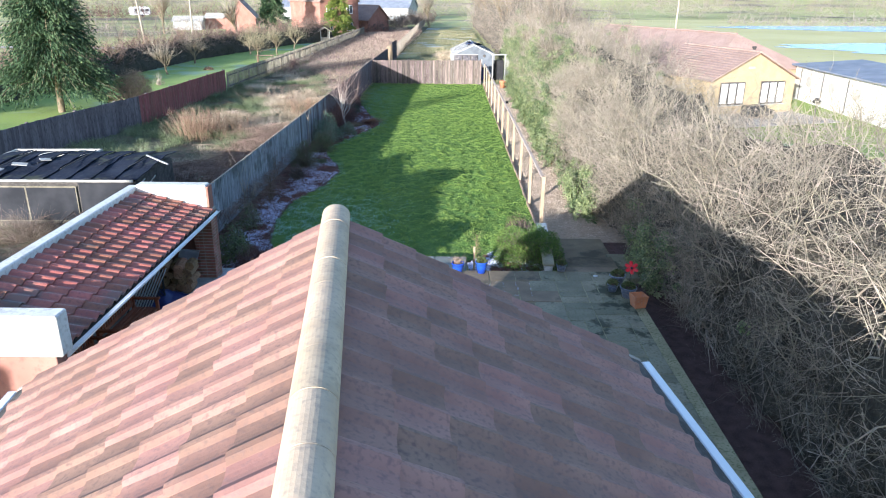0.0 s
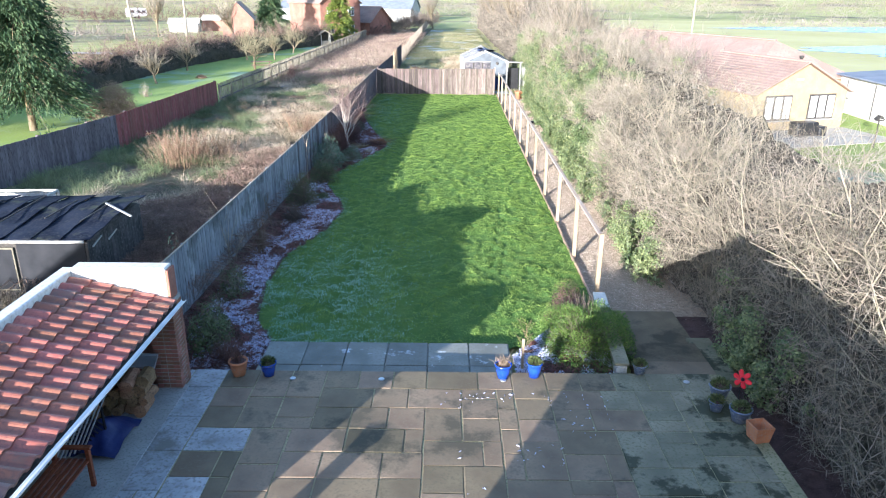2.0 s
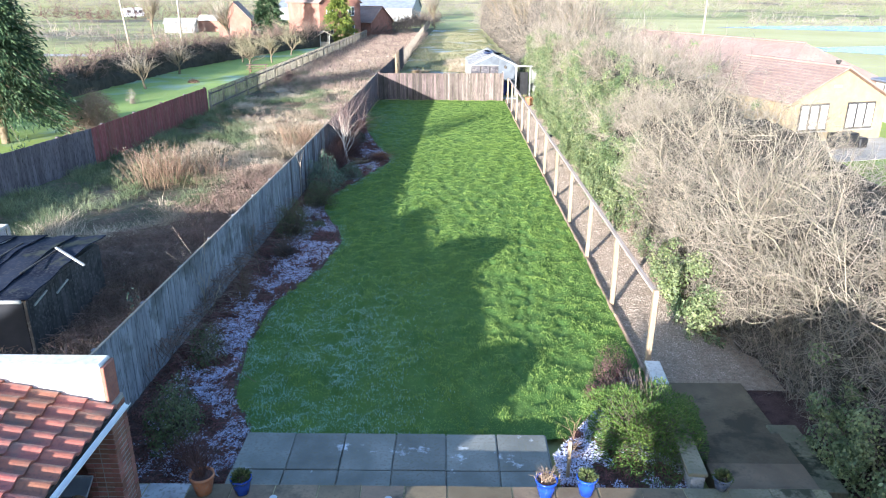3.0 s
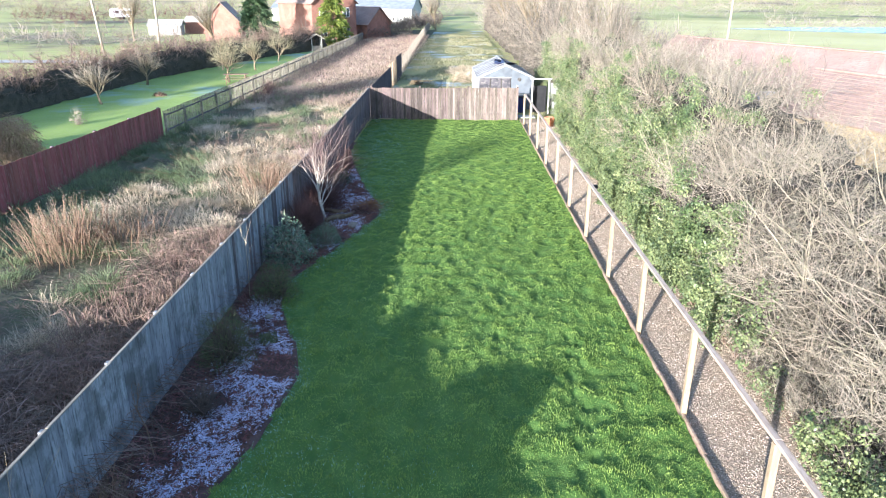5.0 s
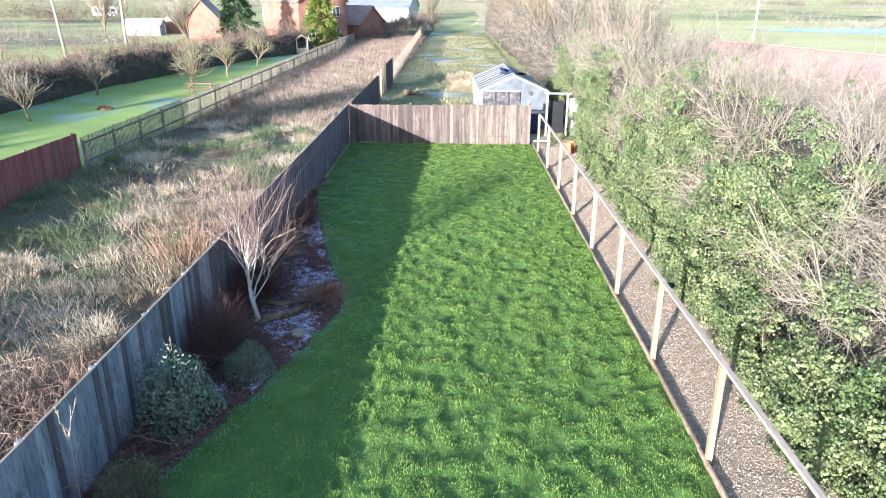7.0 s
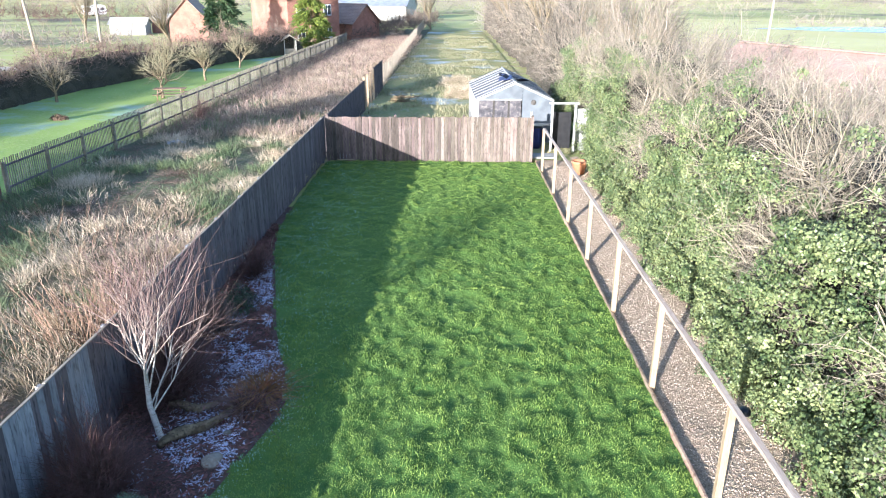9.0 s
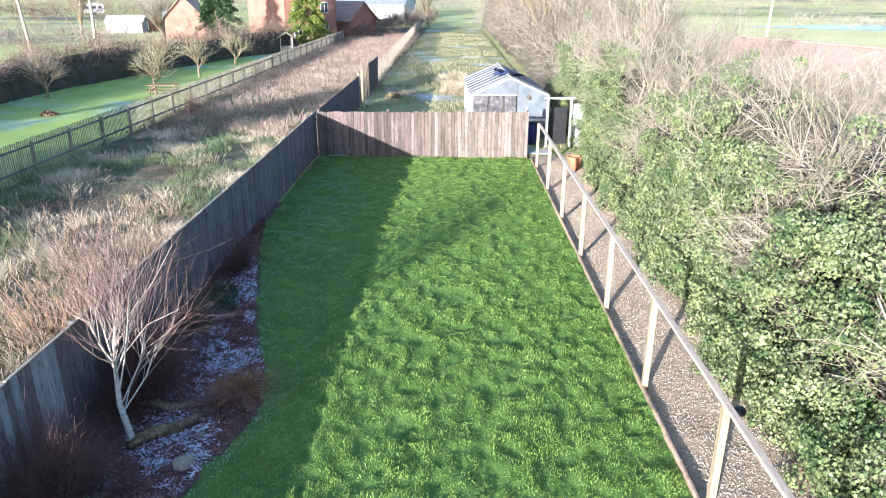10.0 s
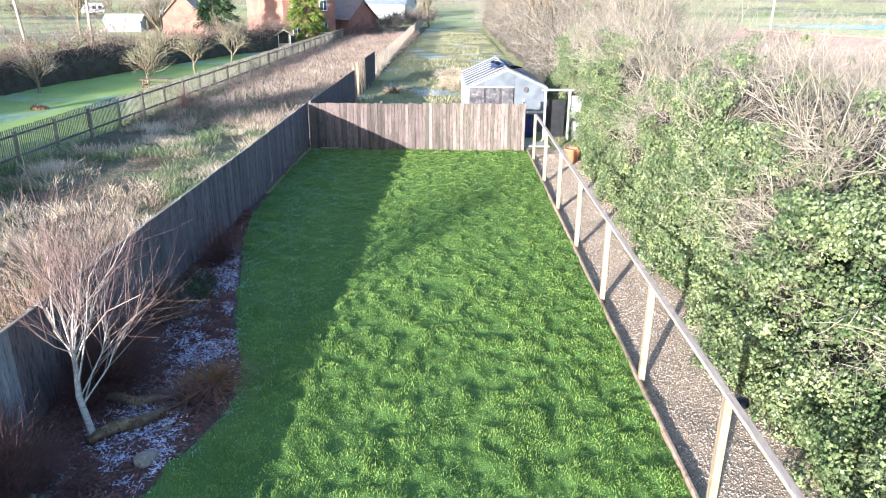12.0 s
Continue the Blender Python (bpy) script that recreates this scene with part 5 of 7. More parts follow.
for sgn in (-1, 1):
    deck = box_bm(slope_len, 10.2, 0.05, 0, (0, 0, 0))
    part("roof_deck", data_bm("roof_deck", deck, M_DARKWOOD), wing, m=pose(sgn * HALF / 2, -5.1, RZ - HALF / 2 * SL - 0.07, 0, sgn * pitch, 0))


def tile_mesh(w, l, material, roll=0.035, thick=0.014, n=9, flat=0.35):
    """An interlocking tile: a flat pan and a raised roll, tilted by its overlap. Runs downhill along +x, w across y."""
    b = bmesh.new()
    rows = []
    for k in range(n + 1):
        t = k / n
        hgt = roll * max(0.0, math.sin(math.pi * (t - flat) / (1 - flat))) if t > flat else -0.006 * math.sin(math.pi * t / flat)
        yy = -w / 2 + w * t
        rows.append([b.verts.new((0, yy, hgt)), b.verts.new((l, yy, hgt + thick)), b.verts.new((l, yy, hgt - 0.012)), b.verts.new((0, yy, hgt - 0.012))])
    for p, q in zip(rows, rows[1:]):
        for c in range(4):
            d = (c + 1) % 4
            b.faces.new((p[c], p[d], q[d], q[c]))
    b.faces.new(rows[0])
    b.faces.new(rows[-1][::-1])
    return data_bm("tile", b, material)


tw, tl = 0.30, 0.345
own_tile = tile_mesh(tw + 0.012, tl + 0.04, M_TILEOWN, 0.03, 0.022, 8, 0.55)
rows_n = int(slope_len / tl)
g = random.Random(3)
for sgn in (-1, 1):
    for c in range(17):
        for r in range(rows_n + 1):
            d = 0.06 + r * tl
            if d + tl > slope_len + 0.1:
                continue
            m = pose(sgn * d * math.cos(radians(pitch)), 0.02 - tw * (c + 0.5), RZ - d * math.sin(radians(pitch)) - 0.02, 0, 0, 0) @ (pose(0, 0, 0, 0, 0, 180) if sgn < 0 else pose(0, 0, 0)) @ pose(0, 0, 0, 0, pitch + g.uniform(-0.4, 0.4), 0)
            part("tile", own_tile, wing, m=m)
for sgn in (-1, 1):
    b = box_bm(slope_len, 4.9, 0.03, 0)
    part("rear_roof", data_bm("rear_roof", b, M_TILEOWN), wing, m=pose(sgn * HALF / 2, -7.6, RZ - HALF / 2 * SL - 0.015, 0, sgn * pitch, 0))
prof = [(0.125 * math.cos(t), 0.105 * math.sin(t)) for t in np.linspace(0, math.pi, 19)] + [(0.105 * math.cos(t), 0.085 * math.sin(t) - 0.002) for t in np.linspace(math.pi, 0, 11)]
ridge_me = data_bm("ridge_tile", prism_bm(prof, 0.445), M_RIDGE)
for k in range(22):
    part("ridge_tile", ridge_me, wing, m=pose(0, 0.05 - 0.45 * (k + 1), RZ - 0.02 + random.Random(k).uniform(-0.003, 0.003)))
cap = bmesh.new()
cap_v = [cap.verts.new((0.12 * math.cos(t), 0, 0.1 * math.sin(t))) for t in np.linspace(0, math.pi, 11)]
cap.faces.new(cap_v)
part("mortar_end", data_bm("mortar_end", cap, M_MORTAR), wing, m=pose(0, 0.035, RZ - 0.02))
for sgn in (-1, 1):
    box("verge", slope_len, 0.05, 0.10, M_MORTAR, wing, (sgn * HALF / 2, -0.005, RZ - HALF / 2 * SL - 0.085), 0.004, rot=(0, sgn * pitch, 0))
    box("gutter", 0.11, 10.1, 0.09, M_UPVC, wing, (sgn * (HALF + 0.07), -5.05, RZ - HALF * SL - 0.1), 0.02)

# the unseen main house behind the camera, its outline fitted to the shade on patio and lawn
main = thing("main_house", "tall brick house with gabled tile roof", "house", pose(0, 0, 0))
part("wall", data_bm("wall", prism_bm([(-14.0, 0), (-14.0, 4.2), (-16.6, 6.05), (-19.2, 4.2), (-19.2, 0)], 7.0), M_BRICKFAR), main, m=pose(0, -7.0, 0))
part("roof", data_bm("roof", prism_bm([(-13.75, 4.05), (-16.6, 6.1), (-19.45, 4.05), (-19.45, 4.2), (-16.6, 6.28), (-13.75, 4.2)], 7.2), M_TILEOWN), main, m=pose(0, -7.1, 0))
box("chimney", 0.75, 0.75, 1.2, M_BRICKFAR, main, (-17.5, -5.6, 6.0), 0.02)
# added block, unseen, that stops a strip of sun reaching the patio
box("chimney_breast", 0.8, 2.1, 4.75, M_BRICKFAR, main, (-13.4, -6.0, 2.375), 0.02)

# ---- open-fronted lean-to ----
lean = thing("lean_to", "open-fronted lean-to with red pantile roof and white parapets", "outbuilding")
GX0, GX1, GY0, GY1 = -6.72, -5.02, 7.2, 13.75
GZ0, GZ1 = 2.02, 2.44        # eave and top of the slope
gp = math.degrees(math.atan((GZ1 - GZ0) / (GX1 - GX0)))
gl = (GX1 - GX0) / math.cos(radians(gp))
part("deck", data_bm("deck", box_bm(gl, GY1 - GY0, 0.04, 0), M_DARKWOOD), lean, m=pose((GX0 + GX1) / 2, (GY0 + GY1) / 2, (GZ0 + GZ1) / 2 - 0.06, 0, gp, 0))
pan = tile_mesh(0.262, 0.36, M_TILE, 0.05, 0.03, 10, 0.3)
cols, rows_n = int((GY1 - GY0) / 0.25), 5
g = random.Random(8)
for c in range(cols):
    for r in range(rows_n):
        d = r * (gl / rows_n)
        part("tile", pan, lean, m=pose(GX0 + d * math.cos(radians(gp)), GY1 - 0.13 - c * 0.25, GZ1 - d * math.sin(radians(gp)) + 0.005, 0, gp + g.uniform(-0.5, 0.5), g.uniform(-0.5, 0.5)))
box("back_parapet", 0.22, GY1 - GY0 + 0.3, 2.75, M_WHITE, lean, (-6.83, (GY0 + GY1) / 2, 1.2), 0.02, "white rendered parapet wall")
box("end_parapet", 1.58, 0.30, 0.62, M_WHITE, lean, (-5.93, GY1 + 0.13, 2.31), 0.02, "white rendered parapet wall")
box("near_parapet", 1.78, 0.30, 0.62, M_WHITE, lean, (-5.83, GY0 - 0.13, 2.30), 0.02, "white rendered parapet wall")
box("near_wall", 1.5, 0.24, 2.1, M_BRICKFAR, lean, (-5.8, GY0 - 0.13, 0.95), 0.01)
box("end_wall", 1.3, 0.22, 2.0, M_BRICKFAR, lean, (-6.0, GY1 + 0.13, 0.93), 0.01)
box("parapet_brickwork", 0.05, 0.29, 0.56, M_BRICK, lean, (-5.115, GY1 + 0.13, 2.30), 0.008, "bare brick end of the parapet")
box("fascia", 0.03, GY1 - GY0, 0.11, M_UPVC, lean, (GX1 - 0.02, (GY0 + GY1) / 2, GZ0 - 0.12), 0.004)
gprof = [(0.042 * math.cos(t), 0.042 * math.sin(t)) for t in np.linspace(math.pi, 2 * math.pi, 9)] + [(0.036 * math.cos(t), 0.036 * math.sin(t) + 0.001) for t in np.linspace(2 * math.pi, math.pi, 9)]
part("gutter", data_bm("gutter", prism_bm(gprof, GY1 - GY0 + 0.15), M_UPVC, True), lean, m=pose(GX1 + 0.075, GY0, GZ0 - 0.03))
pier_brick = data_bm("brick", box_bm(0.215, 0.1025, 0.065, 0.004), M_BRICK)
box("pier_core", 0.42, 0.42, 1.85, M_MORTAR, lean, (-5.27, GY1 + 0.08, 1.13), 0.002)
for c in range(24):
    z = 0.24 + c * 0.0745
    off = (c % 2)
    for side in range(4):
        for k in range(2):
            t = -0.11 + 0.22 * k
            rr = 0.216 - 0.055
            px, py, rz = [(t, -rr, 0), (rr, t, 90), (-t, rr, 180), (-rr, -t, 270)][side]
            if off:
                px, py = px + (0.002 if side % 2 == 0 else 0), py
            part("brick", pier_brick, lean, m=pose(-5.27 + px, GY1 + 0.08 + py, z, 0, 0, rz))
thing("lean_to_floor", "frosted concrete floor of the lean-to", "floor", kind="structure", me=data_bm("lean_to_floor", box_bm(1.75, 6.6, 0.1, 0.004, (-5.86, 10.45, 0.366)), M_CONCRETE))

# logs stacked against the end wall
for k in range(30):
    g = random.Random(k)
    r = g.uniform(0.07, 0.12)
    prof = [(r * (1 + 0.08 * math.sin(3 * t + k)) * math.cos(t), r * (1 + 0.1 * math.sin(2 * t + k)) * math.sin(t)) for t in np.linspace(0, 2 * math.pi, 9)[:-1]]
    row, col = divmod(k, 7)
    ob = thing("log", "split brown firewood log in a heap", "log", pose(-6.45 + 0.17 * col + 0.06 * (row % 2) + g.uniform(-0.02, 0.02), 12.7 + g.uniform(-0.12, 0.12), 0.52 + row * 0.165, g.uniform(-6, 6), g.uniform(0, 90), g.uniform(-10, 10)), "firewood heap",
               me=data_bm("log", prism_bm(prof, g.uniform(0.35, 0.5)), M_LOG))
tb = bmesh.new()
bmesh.ops.create_grid(tb, x_segments=14, y_segments=14, size=0.5)
for q in tb.verts:
    d = q.co.length
    q.co.z = 0.34 * max(0, 1 - d * 1.6) + 0.05 * noise.noise(q.co * 5) + 0.04
    q.co.x *= 0.8
thing("tarpaulin", "dark blue tarpaulin bundled on the floor", "tarpaulin", pose(-5.75, 12.1, 0.40), me=data_bm("tarpaulin", tb, M_TARP, True))
bin_ = thing("metal_tray", "pale metal tray leaning on the pier", "tray", pose(-5.55, 13.35, 1.08, 20, 8, 10))
box("base", 0.42, 0.30, 0.02, M_METAL, bin_)
for sx, sy, ax, ay in ((0.42, 0.015, 0, 0.145), (0.42, 0.015, 0, -0.145), (0.015, 0.3, 0.205, 0), (0.015, 0.3, -0.205, 0)):
    box("rim", sx, sy, 0.05, M_METAL, bin_, (ax, ay, 0.02), 0.002)
box("stand", 0.05, 0.05, 0.66, M_BLACK, bin_, (0, 0, -0.35), 0.004)


def bench(x, y, rz):
    t = thing("garden_bench", "red-brown stained slatted hardwood garden bench", "bench", pose(x, y, PZ + 0.015, 0, 0, rz))
    for sx in (-0.72, 0.72):
        for sy, h in ((-0.24, 0.62), (0.24, 0.92)):
            box("leg", 0.06, 0.06, h, M_SEATWOOD, t, (sx, sy, h / 2))
        box("armrest", 0.08, 0.56, 0.035, M_SEATWOOD, t, (sx, -0.02, 0.635))
    for k in range(6):
        box("seat_slat", 1.48, 0.07, 0.025, M_SEATWOOD, t, (0, -0.22 + k * 0.085, 0.43))
    for z in (0.53, 0.90):
        box("back_rail", 1.46, 0.04, 0.07, M_SEATWOOD, t, (0, 0.245, z))
    for k in range(15):
        box("back_slat", 0.045, 0.02, 0.34, M_SEATWOOD, t, (-0.665 + k * 0.095, 0.245, 0.715), 0.003)
    return t


bench(-5.62, 10.3, 90)
bench(-5.62, 8.6, 90)
trolley = thing("lattice_screen", "small dark metal lattice firewood holder", "screen", pose(-5.85, 11.6, PZ + 0.015, 0, 0, 60))
for k in range(9):
    box("bar", 0.02, 0.02, 0.85, M_METAL, trolley, (-0.32 + k * 0.08, 0, 0.5), 0.002, rot=(0, 35, 0))
    box("bar", 0.02, 0.02, 0.85, M_BLACK, trolley, (-0.32 + k * 0.08, 0.022, 0.5), 0.002, rot=(0, -35, 0))
for sx in (-0.45, 0.45):
    box("leg", 0.03, 0.03, 0.86, M_BLACK, trolley, (sx, 0.01, 0.43), 0.002)

# ---- black felt-roofed shed over the fence ----
shed = thing("felt_shed", "low dark shed with torn black felt roof", "shed", pose(-8.6, 17.85, 0, 0, 0, 1))
part("wall", data_bm("wall", box_bm(5.0, 3.0, 1.66, 0.01, (-2.55, 1.55, 0.81)), M_DARKWOOD), shed)


def felt_strip(x0, x1, seed):
    """One lapped strip of felt, its lower edge torn and lifted."""
    g = random.Random(seed)
    b = bmesh.new()
    nx, ny = 5, 22
    rows = []
    for j in range(ny):
        v = j / (ny - 1)
        y = -0.14 + v * 3.3
        ridge = 0.17 * (1 - abs(y - 2.1) / 2.2)
        row = []
        for i in range(nx):
            u = i / (nx - 1)
            x = x0 + (x1 - x0) * u + (0.05 * noise.noise(Vector((seed, y * 2.3, u))) if i in (0, nx - 1) else 0)
            z = 1.68 + ridge + 0.045 * u + 0.03 * noise.noise(Vector((x * 1.7, y * 1.7, seed)))
            row.append(b.verts.new((x, y + (0.12 * noise.noise(Vector((x * 4, seed, 0))) if j in (0, ny - 1) else 0), z)))
        rows.append(row)
    for p, q in zip(rows, rows[1:]):
        for i in range(nx - 1):
            b.faces.new((p[i], p[i + 1], q[i + 1], q[i]))
    fr = bmesh.ops.extrude_face_region(b, geom=b.faces[:])
    bmesh.ops.translate(b, vec=(0, 0, -0.02), verts=[e for e in fr["geom"] if isinstance(e, bmesh.types.BMVert)])
    return b


for k in range(8):
    part("felt_strip", data_bm("felt_strip", felt_strip(-5.2 + k * 0.66, -5.2 + k * 0.66 + 0.72, k), M_FELT), shed, "torn black roofing felt")
for k in range(5):
    box("batten", 0.035, random.Random(k).uniform(1.2, 2.6), 0.025, M_DARKWOOD, shed, (-4.2 + k * 0.95, 1.7 + random.Random(k + 9).uniform(-0.5, 0.5), 1.875), 0.004, rot=(0, 0, random.Random(k).uniform(-3, 3)))
box("eaves_batten", 5.2, 0.045, 0.06, M_GREYWOOD, shed, (-2.58, -0.17, 1.66), 0.006, "bleached timber batten")
box("verge_batten", 0.035, 1.5, 0.05, M_DARKWOOD, shed, (0.1, 0.7, 1.72), 0.006, rot=(4, 0, 0))
box("loose_batten", 1.15, 0.05, 0.04, M_CLAD, shed, (0.06, 1.65, 1.87), 0.006, "loose white batten", rot=(0, 6, -38))
for k in range(3):
    box("torn_sheet", 0.5 - 0.1 * k, 0.25, 0.02, M_CLAD if k == 0 else M_GREYWOOD, shed, (-4.2 + k * 0.5, 0.4 + 0.5 * k, 1.86 + 0.03 * k), 0.004, rot=(5, 8, 20 * k))
for k in range(18):
    box("board", 0.018, 0.158, 1.62, M_DARKWOOD, shed, (-0.035, 0.14 + k * 0.168, 0.80), 0.003)
for k in range(2):
    box("strip", 0.03, 0.5, 0.035, M_GREYWOOD, shed, (-0.01, 0.5 + k * 0.8, 1.45 - 0.1 * k), 0.004, rot=(12, 0, 0))
# panel and panes coloured as if shaded, since sun reaches this front
box("front_panel", 1.55, 0.03, 1.5, M_SHEDSHADE, shed, (-0.85, 0.03, 0.8), 0.004, "smooth dark panel")
box("corner_post", 0.06, 0.06, 1.62, M_DARKWOOD, shed, (-0.02, 0.02, 0.8), 0.004)
sash = box("window_frame", 2.9, 0.05, 1.05, M_PICKET, shed, (-3.15, 0.02, 0.93), 0.006)
for k in range(2):
    part("pane", data_bm("pane", box_bm(1.39, 0.02, 0.97, 0), M_SHEDSHADE), sash, m=pose(-0.72 + 1.44 * k, -0.022, 0))
junk = thing("cold_frame", "old timber cold frame with pale plastic sides", "cold frame", pose(-13.2, 21.9, 0, 0, 0, 3))
for sx, sy, ax, ay in ((2.9, 0.06, 0, -0.65), (2.9, 0.06, 0, 0.65), (0.06, 1.3, 1.45, 0), (0.06, 1.3, -1.45, 0)):
    box("rail", sx, sy, 0.07, M_GREYWOOD, junk, (ax, ay, 1.48), 0.006)
for ax in (-1.45, 0, 1.45):
    for ay in (-0.65, 0.65):
        box("leg", 0.06, 0.06, 1.48, M_GREYWOOD, junk, (ax, ay, 0.72), 0.006)
for k in range(2):
    box("plastic_sheet", 1.36, 0.01, 0.95, M_PLASTIC, junk, (-0.72 + 1.44 * k, 0.62, 0.95), 0.0)


# ---- pots and ornaments on the patio ----
def pot(name, label, x, y, z, r, h, material, plant=None, seed=0, saucer=0.0):
    t = thing(name, label, "plant pot", pose(x, y, z))
    part("pot", data_bm("pot", lathe_bm([(r * 0.68, 0), (r * 0.9, h * 0.55), (r, h * 0.86), (r * 1.09, h * 0.88), (r * 1.09, h), (r * 0.96, h), (r * 0.9, h * 0.86)]), material, True), t)
    part("soil", data_bm("soil", lathe_bm([(r * 0.3, h * 0.86), (r * 0.92, h * 0.9), (r * 0.5, h * 0.93)], 14), M_SOIL), t)
    g = np.random.default_rng(seed)
    if plant == "grass":
        n = 160
        p = np.stack([g.normal(size=n) * r * 0.35, g.normal(size=n) * r * 0.35, np.full(n, h * 0.9)], 1)
        part("plant", data_np("plant", *blade_mesh(p, g.normal(size=(n, 3)) * [r, r, 0] * 0.7, g.uniform(0.09, 0.2, n), 0.010), M_DOME), t)
    elif plant == "leaf":
        n = 170
        d = unit(g.normal(size=(n, 3)) + [0, 0, 0.8])
        p = np.stack([d[:, 0] * r * 0.6, d[:, 1] * r * 0.6, h * 0.9 + np.abs(d[:, 2]) * r * 0.5], 1)
        part("plant", data_np("plant", *leaf_mesh(p, d, 0.09, 0.04), M_LEAFOLIVE), t)
    elif plant == "twig":
        n = 70
        p = np.stack([g.normal(size=n) * r * 0.3, g.normal(size=n) * r * 0.3, np.full(n, h * 0.88)], 1)
        q = p + g.normal(size=(n, 3)) * [0.14, 0.14, 0.06] + [0, 0, 0.36]
        part("plant", data_np("plant", *tubes(p, (p + q) / 2, q, np.full(n, 0.005), np.full(n, 0.002)), M_TWIGRED), t)
    return t


Z = PZ + 0.003
pot("plant_pot", "terracotta pot with dead brown stems", -4.2, 14.12, Z, 0.16, 0.30, M_TERRA, "twig", 1)
pot("plant_pot", "glossy blue glazed pot with small green plant", -3.66, 14.12, Z, 0.139, 0.255, M_BLUEPOT, "leaf", 2)
pot("plant_pot", "glossy blue glazed pot with dry grass", 0.60, 14.12, Z, 0.148, 0.272, M_BLUEPOT, "grass", 3)
pot("plant_pot", "tall blue glazed pot with dark plant", 1.17, 14.16, Z, 0.139, 0.289, M_BLUEPOT, "leaf", 4)
pot("plant_pot", "small grey-blue pot with yellow plant", 3.12, 14.30, Z, 0.123, 0.187, M_GREYPOT, "leaf", 5)
pot("plant_pot", "grey-blue glazed pot with green plant", 4.30, 13.52, Z, 0.172, 0.238, M_GREYPOT, "leaf", 6)
pot("plant_pot", "small blue-grey glazed pot", 4.10, 13.10, Z, 0.123, 0.187, M_GREYPOT, "leaf", 7)
pot("plant_pot", "grey-blue pot with pale rim and leaves", 4.38, 12.80, Z, 0.172, 0.238, M_GREYPOT, "leaf", 8)
tp = thing("terracotta_planter", "square empty terracotta planter", "planter", pose(4.48, 12.3, Z, 0, 0, 12))
b = bmesh.new()
for a, h in ((0.12, 0.0), (0.155, 0.27), (0.133, 0.27), (0.11, 0.06)):
    for sx, sy in ((-1, -1), (1, -1), (1, 1), (-1, 1)):
        b.verts.new((a * sx, a * sy, h))
b.verts.ensure_lookup_table()
for k in range(3):
    for c in range(4):
        b.faces.new([b.verts[k * 4 + c], b.verts[k * 4 + (c + 1) % 4], b.verts[(k + 1) * 4 + (c + 1) % 4], b.verts[(k + 1) * 4 + c]])
b.faces.new([b.verts[12 + c] for c in range(4)])
part("planter", data_bm("planter", b, M_TERRA), tp)
wind = thing("garden_windmill", "red flower-shaped windmill on a thin stake", "ornament", pose(4.52, 13.25, Z))
box("stake", 0.014, 0.014, 0.52, M_BLACK, wind, (0, 0, 0.26), 0.002)
petal = bmesh.new()
ring_v = [petal.verts.new((0.065 * math.cos(t) * (0.8 + 0.3 * math.sin(t)), 0.012 * math.cos(2 * t), 0.115 + 0.095 * math.sin(t))) for t in np.linspace(0, 2 * math.pi, 13)[:-1]]
petal.faces.new(ring_v)
fr = bmesh.ops.extrude_face_region(petal, geom=petal.faces[:])
bmesh.ops.translate(petal, vec=(0, 0.006, 0), verts=[e for e in fr["geom"] if isinstance(e, bmesh.types.BMVert)])
petal_me = data_bm("petal", petal, M_RED)
for k in range(6):
    part("petal", petal_me, wind, m=pose(0, -0.03, 0.53, -40, 0, 0) @ pose(0, 0, 0, 0, 60 * k, 0) @ Matrix.Scale(0.78, 4))
part("hub", data_bm("hub", lathe_bm([(0.02, -0.01), (0.035, 0.0), (0.02, 0.02)], 12), M_BLACK, True), wind, m=pose(0, -0.045, 0.53, 50, 0, 0))
stake = thing("plant_stake", "pale timber stake with a bare sapling", "stake", pose(1.02, 14.75, 0.15))
box("stake", 0.05, 0.05, 0.75, M_TIMBER, stake, (0, 0, 0.33), 0.004)
n = 26
g = np.random.default_rng(3)
p = np.stack([np.full(n, 0.05), np.full(n, 0.05), g.uniform(0.3, 1.0, n)], 1)
q = p + g.normal(size=(n, 3)) * [0.14, 0.14, 0.1] + [0, 0, 0.2]
part("sapling", data_np("sapling", *tubes(p, (p + q) / 2, q, np.full(n, 0.005), np.full(n, 0.002)), M_STALK), stake)
# small solar lights sunk in the patio's edge
for x in (-3.2, -1.6, 0.6, 3.9):
    t = thing("patio_light", "small round metal patio light", "light", pose(x, 14.0, PZ + 0.001))
    part("rim", data_bm("rim", lathe_bm([(0.055, 0), (0.055, 0.012), (0.04, 0.014)], 16), M_METAL, True), t)

# frost flecks left on the shaded slabs
g = np.random.default_rng(77)
n = 900
x, y = g.uniform(-0.5, 3.2, n), g.uniform(7.5, 13.6, n)
k = vnoise(x * 1.1, y * 1.1, 7) > 0.62
x, y = x[k], y[k]
line = g.uniform(0, 1, len(x)) < 0.5
x = np.where(line, np.round(x / U) * U + PX0 % U, x)
p = np.stack([x, y, np.full(len(x), PZ + 0.006)], 1)
thing("frost_flecks", "small flecks of frost on the patio", "frost", kind="stuff", me=data_np("frost_flecks", *leaf_mesh(p, g.normal(size=(len(x), 3)) * [1, 1, 0.02], 0.05 * g.uniform(0.4, 1.6, len(x)), 0.022, 0.02), M_FROST))
# made-up post out of view, sized to cast the narrow shadow on the patio
pier = thing("gate_pier", "slim unseen brick post added to cast a shadow", "pier", pose(-4.62, 6.5, 0))
box("shaft", 0.22, 0.22, 1.6, M_BRICKFAR, pier, (0, 0, 0.8), 0.01)
box("cap", 0.3, 0.3, 0.07, M_CONCRETE, pier, (0, 0, 1.63), 0.015)
